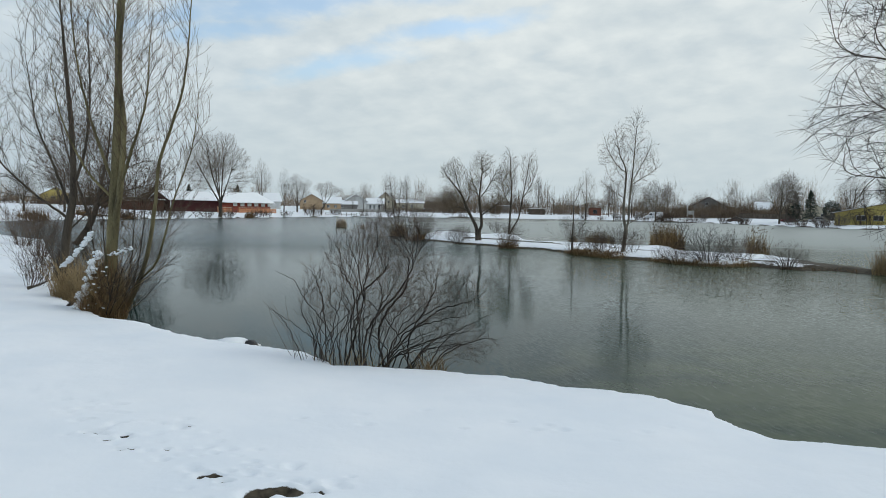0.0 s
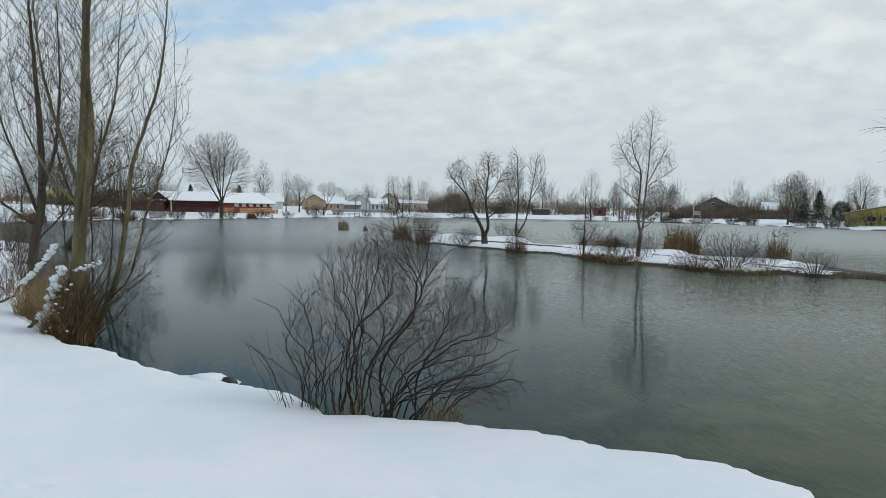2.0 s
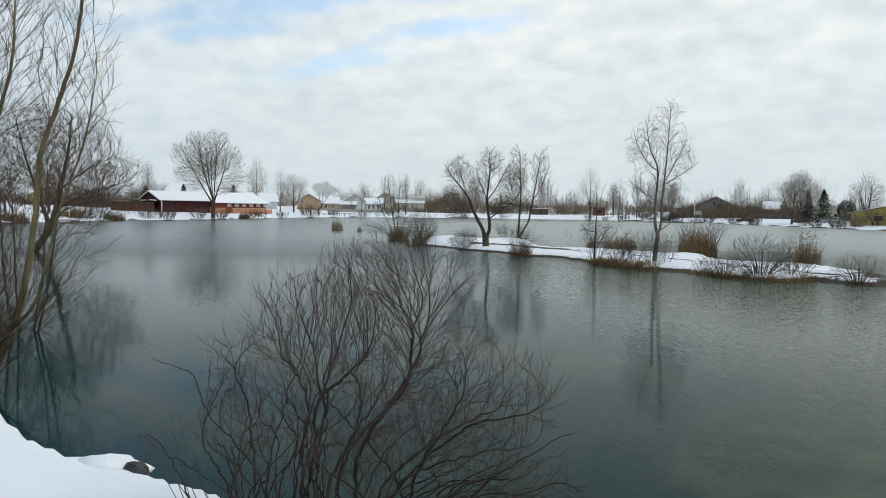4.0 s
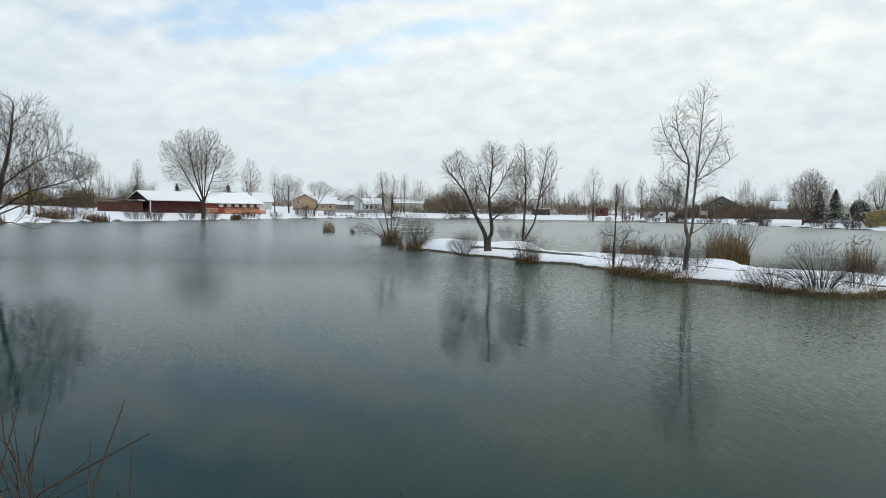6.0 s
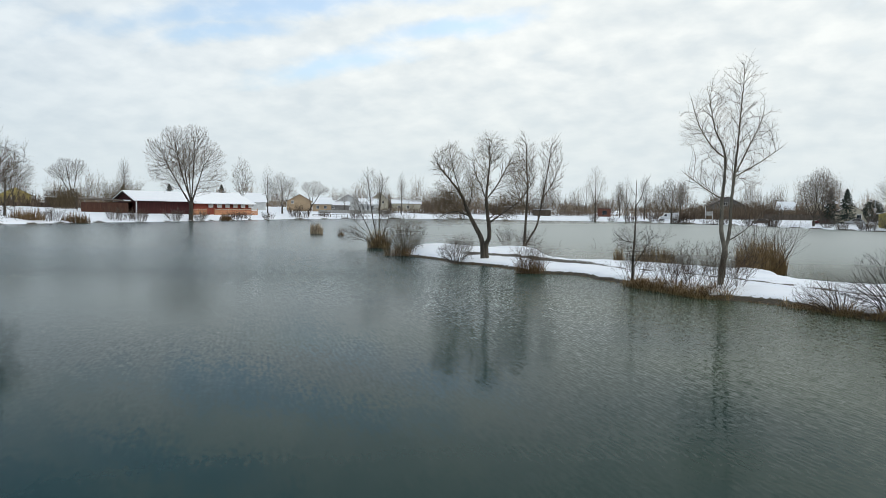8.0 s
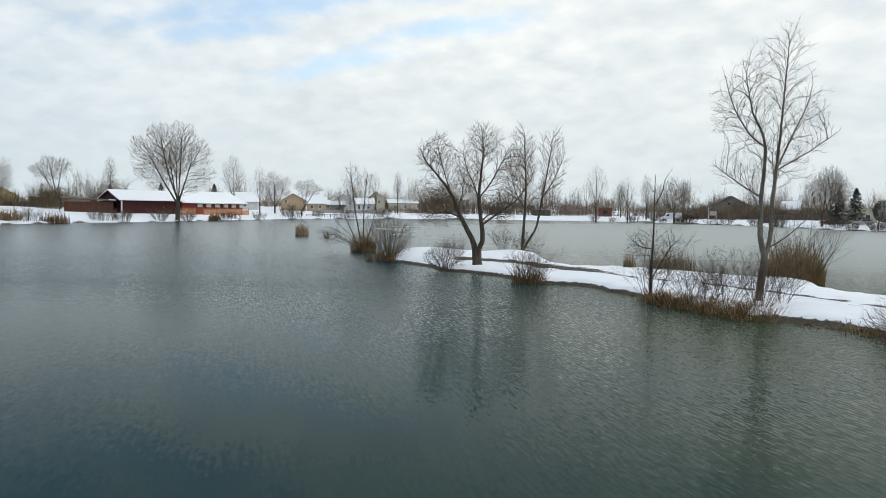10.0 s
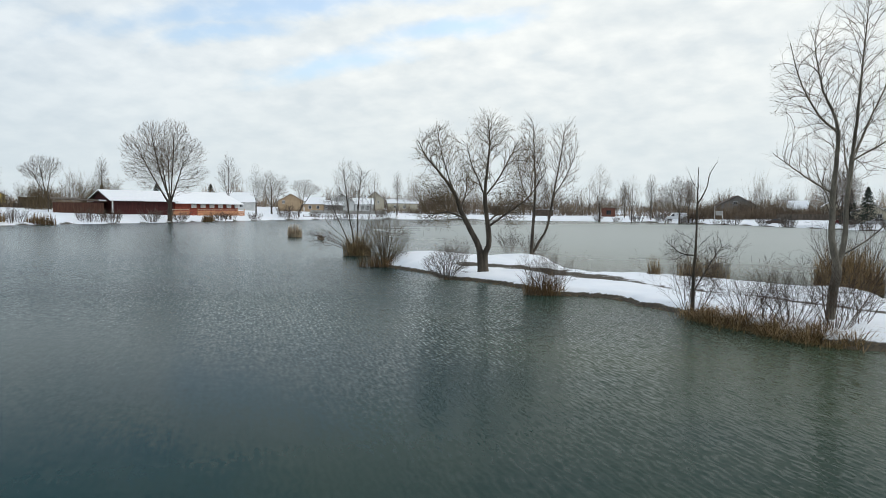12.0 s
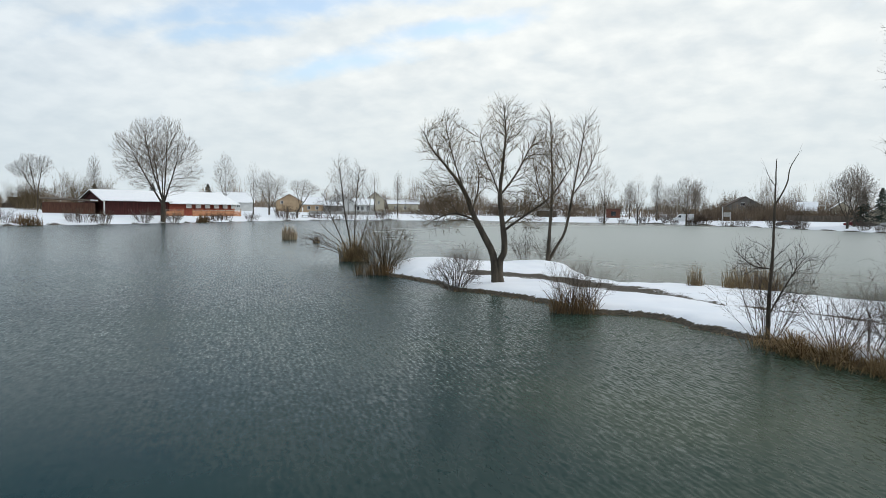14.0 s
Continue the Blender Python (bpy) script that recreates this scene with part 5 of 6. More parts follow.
for x, y, h, n, s, seed in ((11.0, 54.5, 2.5, 26, 0.7, 60), (11.9, 52.6, 1.5, 22, 0.8, 61), (12.6, 50.9, 1.7, 26, 0.9, 62), (13.4, 50.0, 1.9, 26, 0.9, 63), (12.2, 51.8, 1.3, 18, 1.0, 64), (14.4, 50.7, 1.6, 18, 0.8, 65), (18.6, 43.8, 1.6, 30, 0.9, 66), (9.0, 78.6, 1.6, 26, 0.9, 67), (7.4, 77.6, 1.5, 20, 0.8, 68), (3.6, 72.0, 1.2, 20, 0.8, 69), (19.6, 44.6, 1.3, 22, 0.9, 70)):
    shrub("bush", "thin bare brushwood on the snowy spit", "bush", on_island(x, y), n, h, s, (0, 0), SHRUB, TWIG_BROWN, seed, foot=0.35, thick=0.008, group="spit brushwood")


def dome_bush(label, m, stems_n, height, wide, seed, mat, lean=0.0, count=1500, step=0.1, least=0.005, group=""):
    """A dense bare bush: many shoots from a broad foot, twigs filling a low dome."""
    rng = random.Random(seed)
    stems = []
    for _ in range(stems_n):
        a, q = rng.uniform(0, 6.2832), rng.random() ** 0.6
        c, d = math.cos(a) * q, math.sin(a) * q
        h = height * rng.uniform(0.35, 0.7) * (1 - 0.45 * q * q)
        stems.append(([(c * wide * 0.3, d * wide * 0.25, -0.1), (c * wide * 0.5 + lean * 0.3, d * wide * 0.4, h * 0.55), (c * wide * 0.8 + lean, d * wide * 0.6, h)], least * rng.uniform(1.6, 2.8), least * 1.2))
    lobes = [(lean, 0, height * 0.52, wide, wide * 0.75, height * 0.5), (lean * 1.5 + wide * 0.45, 0, height * 0.38, wide * 0.6, wide * 0.5, height * 0.34), (lean - wide * 0.45, 0, height * 0.4, wide * 0.6, wide * 0.5, height * 0.36)]
    return crown_tree("bush", label, "bush", m, stems, lobes, count, step, seed, least, mat, mat, bush=True, group=group, up=0.15, wander=0.3, twigs=0.9, twig_len=2.2, sides=(3, 3, 2), reach=8)


def sedge_strip(name, line, width, count, height, mat, seed):
    """Matted dead sedge along a stretch of the water's edge."""
    rng = random.Random(seed)
    t = Tubes()
    for _ in range(count):
        k = rng.random() * (len(line) - 1)
        i = min(int(k), len(line) - 2)
        x = line[i][0] + (line[i + 1][0] - line[i][0]) * (k - i) + rng.gauss(0, width)
        y = line[i][1] + (line[i + 1][1] - line[i][1]) * (k - i) + rng.gauss(0, width)
        h = height * rng.uniform(0.2, 1.1) ** 1.3 * (0.75 + 0.45 * math.sin(x * 5.1) * math.sin(y * 3.7 + x))
        p = Vector((x, y, -0.08))
        q = Vector((rng.gauss(-0.1, 0.75), rng.gauss(-0.15, 0.75), 0)) * h
        t.blade(p, p + UP * (h * 0.7) + q * 0.4, p + UP * (h * rng.uniform(0.5, 1.0)) + q * 1.2, rng.uniform(0.006, 0.013), rng)
    ob = new(name, t.mesh(name, mat))
    tagged(ob, "matted rust-brown dead sedge along the water's edge", "sedge", kind="stuff")


dome_bush("dense bare osier bush at the tip of the spit", pose(-0.6, 73.6, 0.05), 70, 3.0, 1.45, 42, TWIG_OLIVE, count=2600, step=0.13, least=0.0062)
dome_bush("low spreading bare bush at the spit's edge", pose(2.9, 66.1, 0.05), 36, 1.5, 1.15, 44, TWIG_GREY, count=1300, step=0.1)
dome_bush("wide bare dark bush leaning over the water", pose(17.0, 43.7, 0.1), 60, 2.15, 1.75, 51, TWIG_DARK, lean=-0.1, count=2600, step=0.11)
dome_bush("low bare bush dipping twigs into the water", pose(15.5, 44.9, 0.05), 34, 1.25, 1.15, 52, TWIG_BROWN, lean=-0.25, count=1200, step=0.09)
dome_bush("low round grey bush at the end of the spit", pose(20.7, 41.4, 0.05), 40, 1.5, 1.2, 54, TWIG_GREY, count=1500, step=0.1)
sedge_strip("sedge", [(11.0, 54.0), (11.2, 52.4), (11.9, 50.6), (12.5, 49.3), (13.1, 48.9)], 0.36, 4600, 0.66, TAWNY, 71)
sedge_strip("sedge", [(11.3, 53.2), (11.7, 51.8), (12.4, 50.4), (13.2, 49.6)], 0.42, 1800, 0.8, RUST, 75)
sedge_strip("sedge", [(2.8, 65.8), (4.0, 65.1), (5.2, 63.6), (6.1, 62.1), (6.7, 59.8), (8.0, 59.1), (9.3, 58.4), (9.8, 56.4), (10.8, 54.4)], 0.13, 2200, 0.17, RUST, 76)
sedge_strip("sedge", [(13.3, 48.6), (14.0, 47.6), (14.8, 46.6)], 0.2, 700, 0.2, RUST, 77)
sedge_strip("sedge", [(14.9, 46.6), (15.5, 44.7), (16.3, 43.3), (17.6, 42.8), (19.4, 43.3)], 0.28, 3000, 0.6, TAWNY, 72)
sedge_strip("sedge", [(20.3, 41.8), (21.2, 41.0), (22.9, 41.2), (24.2, 38.8), (28.5, 33)], 0.2, 900, 0.35, RUST, 73)
sedge_strip("sedge", [(-0.8, 73.5), (0.6, 71.3), (1.9, 69.3), (2.9, 66.0), (4.2, 65.3)], 0.12, 800, 0.25, RUST, 74)

# ---- far shore: trees and bushes ----


def far_tree(kind, name, label, x, y, height, seed, trunk=0.02, bark=None, twig=None):
    """A tree of the far shore; the stems and lobes of each kind are in parts of its height."""
    rng = random.Random(seed)
    if kind == "broad":
        forks = [(-0.26, 0.02, 0.60), (-0.13, -0.06, 0.76), (0.03, 0.04, 0.72), (0.15, -0.05, 0.56), (-0.08, 0.2, 0.58), (0.0, -0.19, 0.55)]
        lobes = [(-0.17, 0, 0.83, 0.15, 0.15, 0.13), (0.05, 0, 0.84, 0.15, 0.15, 0.14), (-0.33, 0, 0.71, 0.14, 0.15, 0.13), (0.2, 0, 0.66, 0.15, 0.15, 0.15), (0.25, 0, 0.45, 0.12, 0.13, 0.13), (-0.31, 0, 0.5, 0.14, 0.15, 0.14), (-0.05, 0.18, 0.65, 0.2, 0.17, 0.22), (-0.05, -0.18, 0.62, 0.2, 0.17, 0.22), (-0.08, 0, 0.55, 0.2, 0.2, 0.2), (0.13, 0, 0.33, 0.12, 0.12, 0.08), (-0.2, 0, 0.36, 0.12, 0.12, 0.08)]
        base, count, step = 0.11, 7000, 0.0185
    elif kind == "round":
        forks = [(-0.17, 0.04, 0.58), (0.0, -0.08, 0.66), (0.17, 0.05, 0.56), (0.02, 0.16, 0.5)]
        lobes = [(-0.2, 0, 0.7, 0.18, 0.18, 0.17), (0.05, 0, 0.8, 0.2, 0.2, 0.18), (0.25, 0, 0.66, 0.17, 0.18, 0.18), (0, 0.15, 0.6, 0.24, 0.2, 0.22), (0, -0.15, 0.55, 0.24, 0.2, 0.22), (-0.25, 0, 0.48, 0.14, 0.15, 0.12), (0.28, 0, 0.45, 0.13, 0.14, 0.12)]
        base, count, step = 0.14, 3000, 0.026
    elif kind == "leaning":
        forks = [(-0.33, 0.05, 0.66), (-0.15, -0.05, 0.76), (0.02, 0.0, 0.7)]
        lobes = [(-0.4, 0, 0.72, 0.18, 0.17, 0.14), (-0.18, 0, 0.85, 0.2, 0.18, 0.14), (0.06, 0, 0.8, 0.17, 0.17, 0.15), (-0.16, 0, 0.65, 0.26, 0.2, 0.14)]
        base, count, step = 0.2, 2000, 0.027
    else:
        forks = [(-0.08, 0.02, 0.6), (0.0, 0.0, 0.78), (0.09, -0.03, 0.6)]
        lobes = [(0, 0, 0.78, 0.11, 0.11, 0.2), (-0.1, 0, 0.62, 0.1, 0.1, 0.2), (0.11, 0, 0.62, 0.1, 0.1, 0.2), (0, 0, 0.45, 0.13, 0.13, 0.12)]
        base, count, step = 0.16, 1700, 0.026
    h = height
    low = (-0.1 if kind == "leaning" else 0.005, 0, base + 0.1)
    stems = [([(0, 0, -0.3), (0.004 * h, 0, base * h * 0.6), (low[0] * 0.5 * h, 0, base * h), (low[0] * h, 0, low[2] * h)], h * trunk * 1.15, h * trunk * 0.7)]
    for fx, fy, fz in forks:
        root = Vector((low[0] * 0.5, 0, base)).lerp(Vector(low), rng.uniform(-0.35, 1.0))
        tip = Vector((fx, fy, fz))
        bend = root.lerp(tip, 0.5) + Vector((fx - root.x, fy, 0)) * rng.uniform(-0.05, 0.3)
        stems.append(([root * h, bend * h, tip * h], h * trunk * rng.uniform(0.4, 0.55), 0.03))
    lobes = [tuple(q * h for q in l) for l in lobes]
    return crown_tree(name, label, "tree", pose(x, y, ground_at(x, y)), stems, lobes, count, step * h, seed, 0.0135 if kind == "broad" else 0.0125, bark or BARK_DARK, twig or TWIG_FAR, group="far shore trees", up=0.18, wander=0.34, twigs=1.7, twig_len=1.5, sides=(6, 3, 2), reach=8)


def spread(proto, height, rows):
    """Copies of a far thing at other places, sizes and turns."""
    for x, y, h, turn in rows:
        copy_thing(proto, pose(x, y, ground_at(x, y), 0, 0, turn) @ Matrix.Scale(h / height, 4))


far_tree("broad", "willow_tree", "broad bare round-crowned willow on the far shore", -51.5, 181, 21.3, 101, 0.022)
round_b = far_tree("round", "willow_tree", "bare round-crowned tree on the far shore", 93.0, 194, 13.5, 102, 0.02)
round_c = far_tree("leaning", "willow_tree", "bare tree with a leaning forked trunk on the far shore", -85.5, 200, 12.5, 103, 0.022)
tall_a = far_tree("tall", "poplar_tree", "slim bare tree on the far shore", -52.4, 228, 16, 104, 0.013)
tall_b = far_tree("tall", "poplar_tree", "slim bare forked tree on the far shore", 55.5, 262, 18.5, 105, 0.013)
spread(round_b, 13.5, [(98.0, 200, 14.5, 80), (-74.0, 150, 12, 30), (76.4, 248, 14, 150), (-43.5, 240, 12.5, 200), (110, 190, 13, 20), (-95, 190, 11, 250), (-80, 146, 10, 100), (130, 205, 13, 60)])
spread(round_c, 12.5, [(-35, 236, 10.5, 180), (95.0, 189, 5.0, 200)])
spread(tall_a, 16, [(-47, 236, 14.5, 70), (-76, 205, 13, 130), (64, 255, 15, 200), (72, 262, 14.5, 290), (109.5, 190, 14, 20), (-9, 268, 14, 100), (60.5, 300, 14, 30), (115, 184, 13, 160), (-24, 262, 11, 220)])
spread(tall_b, 18.5, [(-17, 275, 15, 60), (67, 275, 13, 120), (84, 262, 13, 240), (-30, 282, 9, 10), (44, 300, 15, 90), (92, 284, 13, 45)])


def thicket(label, x, y, length, deep, height, count, seed, mat, turn=0.0):
    """A run of dense bare brushwood."""
    rng = random.Random(seed)
    t = Tubes()
    for _ in range(count):
        p = Vector((rng.uniform(-length / 2, length / 2), rng.uniform(-deep / 2, deep / 2), -0.3))
        h = height * (0.66 + 0.26 * math.sin(p.x * 0.55 + seed) + 0.22 * math.sin(p.x * 0.23 + 2 * seed)) * rng.uniform(0.5, 1.1)
        way = Vector((rng.gauss(0, 0.14), rng.gauss(0, 0.14), 1))
        mid, top = p + way * h * 0.5 + spin(rng) * h * 0.03, p + way * h + spin(rng) * h * 0.05
        side = Vector((math.cos(p.x * 9), math.sin(p.x * 9), 0))
        b = len(t.co)
        for q, w in ((p, 0.05), (mid, 0.032), (top, 0.008)):
            t.co += [q - side * w, q + side * w]
        t.quads += [(b, b + 1, b + 3, b + 2), (b + 2, b + 3, b + 5, b + 4)]
        for j in range(9):
            q = p.lerp(top, rng.uniform(0.25, 0.95))
            e = q + (UP + spin(rng) * 0.75) * h * rng.uniform(0.12, 0.3)
            sd = spin(rng).cross(UP) * 0.024
            b = len(t.co)
            t.co += [q - sd, q + sd, e + sd * 0.4, e - sd * 0.4]
            t.quads.append((b, b + 1, b + 2, b + 3))
    ob = new("brushwood", t.mesh("brushwood", mat))
    ob.matrix_basis = pose(x, y, ground_at(x, y), 0, 0, turn)
    return tagged(ob, label, "woods", kind="stuff")


wood_low = thicket("dense low brown brushwood along the far shore", 10, 284, 34, 5, 5.0, 620, 201, WOODS)
wood_tall = thicket("bare close-set young trees behind the far shore", 16, 300, 34, 6, 12.0, 520, 202, WOODS)


def more_woods(proto, height, rows):
    for x, y, h, turn in rows:
        ob = proto.copy()
        scene.collection.objects.link(ob)
        ob.matrix_basis = pose(x, y, ground_at(x, y), 0, 0, turn) @ Matrix.Diagonal((1.0, 1.0, h / height, 1))


more_woods(wood_low, 5, [(99, 256, 6.0, -20), (106, 250, 5.6, 150), (40, 286, 5.0, 180), (-2, 282, 4.2, 0), (66, 292, 4.5, 172), (96, 276, 5.5, -35), (118, 256, 5.5, -42), (136, 236, 5.5, -40), (-92, 204, 4.5, 35), (-108, 190, 5, 40), (-82, 222, 4, 35), (98, 263, 5.4, -15), (104, 260, 5.0, 165), (90, 268, 4.6, -10), (114, 244, 4.4, -38), (120, 240, 4.2, 140), (112, 300, 6, -20), (-125, 150, 6, 80), (-100, 110, 6, 70), (-84, 86, 6, 60), (150, 205, 5, -60), (-72, 238, 3.2, 40)])
more_woods(wood_tall, 12, [(-4, 305, 11, 180), (48, 305, 11, 180), (104, 320, 12, -20), (128, 308, 12.5, 160), (150, 290, 12, -30), (78, 318, 10, 0), (-30, 330, 9, 0), (-70, 300, 9, 30), (-110, 260, 9, 40), (-140, 215, 10, 40), (170, 250, 11, -50), (10, 340, 10, 0), (-150, 160, 11, 75)])


def distant_woods():
    """The hazy tree line that closes the plain all round."""
    rng = random.Random(77)
    for k in range(26):
        a = k * 2 * math.pi / 26
        x, y, r = 20 + 620 * math.sin(a), 120 + 620 * math.cos(a), rng.uniform(0.8, 1.25)
        ob = wood_tall.copy()
        scene.collection.objects.link(ob)
        ob.matrix_basis = pose(x, y, 3, 0, 0, -math.degrees(a)) @ Matrix.Diagonal((4.8, 2.0, r, 1))
        tagged(ob, "distant bare woods on the plain")


distant_woods()

shore_a = shrub("bush", "brown leafless bush at the far waterline", "bush", pose(-57.0, 166, ground_at(-57, 166)), 56, 2.2, 0.5, (0, 0), SHRUB_FAR, TWIG_BROWN, 301, foot=1.8, thick=0.03, group="far shore bushes")
shore_b = shrub("bush", "grey leafless bush at the far waterline", "bush", pose(-50.0, 183, ground_at(-50, 183)), 46, 2.2, 0.9, (0, 0), SHRUB_FAR, TWIG_GREY, 302, foot=0.8, thick=0.025, group="far shore bushes")
shrub("bush", "tall yellow-brown willow scrub beside the old shed", "bush", pose(-72.5, 195, ground_at(-72.5, 195)), 110, 6.5, 0.5, (0, 0), SHRUB_FAR, TWIG_OLIVE, 305, foot=2.2, thick=0.04)
shrub("bush", "brown willow scrub on the far lawn", "bush", pose(-86, 196, ground_at(-86, 196)), 110, 5.0, 0.6, (0, 0), SHRUB_FAR, TWIG_OLIVE, 306, foot=3.0, thick=0.04)
shore_c = reed_clump("brown reed bed at the far waterline", pose(-63.0, 153, 0.1), 420, 2.2, 2.6, 0.8, RUST, 303, width=0.03, lean=0.1, group="far shore reeds")
spread(shore_a, 2.2, [(-59.5, 163, 2.4, 40), (-45.2, 203, 1.8, 80), (-41.5, 212, 1.7, 20), (-36.5, 229, 3.4, 10), (-31, 240, 1.8, 0), (-22, 248, 2.2, 50), (-66, 150, 2.2, 30), (12, 263, 1.6, 60), (66, 256, 2.2, 90), (78, 245, 2.6, 10), (80, 244, 2.6, 100), (88, 205, 2.2, 200), (104, 172, 4.0, 30), (-13, 256, 2.4, 10), (-46, 198, 1.8, 120)])
spread(shore_b, 2.2, [(-53.2, 176, 2.4, 30), (88.5, 207, 2.6, 70), (86.5, 215, 2.2, 130), (84, 226, 2.4, 10), (55, 262, 2.4, 45), (95, 176, 3.0, 0), (92, 186, 2.4, 100), (72, 254, 2.6, 60), (97, 172, 3.2, 40)])
spread(shore_a, 2.2, [(60, 256.8, 1.5, 15), (73, 248, 1.4, 70), (76.5, 243.5, 1.7, 140), (81.3, 233, 1.3, 200), (82.6, 228, 1.6, 20), (90.2, 177, 1.5, 300), (91.8, 170, 1.9, 50)])
spread(shore_c, 2.2, [(-68, 146, 2.4, 20), (-47.0, 192, 1.9, 70), (-68.5, 128, 2.4, 0)])

# ---- far shore: buildings ----
MAROON = material("maroon_boards", (0.034, 0.008, 0.008), (0.072, 0.015, 0.014), 1.5, 20, 0.7, 0.4, 20, (6, 6, 0.4))
RED_WOOD = material("red_brown_boards", (0.066, 0.029, 0.019), (0.135, 0.060, 0.038), 1.5, 20, 0.75, 0.4, 20, (5, 5, 0.5))
BRICK = material("orange_brick", (0.22, 0.075, 0.035), (0.38, 0.14, 0.07), 3, 25, 0.85, 0.5, 25, per_object=0.2)
RED_BRICK = material("red_brick", (0.20, 0.045, 0.030), (0.33, 0.090, 0.058), 3, 25, 0.85, 0.5, 25)
ORANGE_WOOD = material("orange_stained_boards", (0.34, 0.15, 0.075), (0.52, 0.26, 0.135), 2, 18, 0.6, 0.3, 25, (0.5, 4, 4), per_object=0.3)
OCHRE = material("ochre_render", (0.37, 0.265, 0.165), (0.50, 0.365, 0.235), 0.8, 18, 0.9, 0.3, 30)
WHITEWASH = material("white_render", (0.52, 0.53, 0.52), (0.68, 0.68, 0.66), 0.8, 18, 0.9, 0.3, 30)
CREAM = material("cream_render", (0.42, 0.38, 0.29), (0.55, 0.50, 0.40), 0.8, 18, 0.9, 0.3, 30)
GREY_WALL = material("grey_render", (0.16, 0.15, 0.14), (0.26, 0.25, 0.235), 0.8, 18, 0.9, 0.3, 30)
YELLOW = material("mustard_render", (0.43, 0.345, 0.10), (0.55, 0.45, 0.16), 0.8, 18, 0.85, 0.3, 30)
HUT_RED = material("dull_red_boards", (0.11, 0.046, 0.033), (0.19, 0.080, 0.056), 3, 25, 0.85, 0.5, 25)
TILE = material("dark_roof_tile", (0.05, 0.035, 0.03), (0.12, 0.085, 0.07), 2, 20, 0.8, 0.5, 20)
WHITE_PAINT = material("white_paint", (0.62, 0.63, 0.62), (0.78, 0.78, 0.77), 2, 20, 0.5, 0.1, 20)
DARK_WOOD = material("weathered_wood", (0.05, 0.04, 0.03), (0.14, 0.11, 0.085), 2, 25, 0.85, 0.5, 20, (1, 1, 0.3))
GLASS = material("dark_window_glass", (0.02, 0.024, 0.028), (0.05, 0.055, 0.06), 0.7, 9, 0.08, 0, spec=0.6)
CONCRETE = material("concrete", (0.28, 0.27, 0.25), (0.42, 0.41, 0.38), 2, 30, 0.9, 0.4, 30)


def window(parent, x, z, w, h, y=0.0, mat=None):
    """A framed window, proud of the wall that faces -y, with its pane."""
    bm = bmesh.new()
    e = 0.09
    for q in ((x - w / 2, x + w / 2, z, z + e), (x - w / 2, x + w / 2, z + h - e, z + h), (x - w / 2, x - w / 2 + e, z + e, z + h - e), (x + w / 2 - e, x + w / 2, z + e, z + h - e), (x - e / 3, x + e / 3, z + e, z + h - e)):
        box(bm, q[0], q[1], y - 0.07, y + 0.02, q[2], q[3])
    f = part("window", bm, mat or WHITE_PAINT, parent)
    part("pane", boxed(x - w / 2 + e, x + w / 2 - e, y - 0.035, y - 0.02, z + e, z + h - e), GLASS, f)


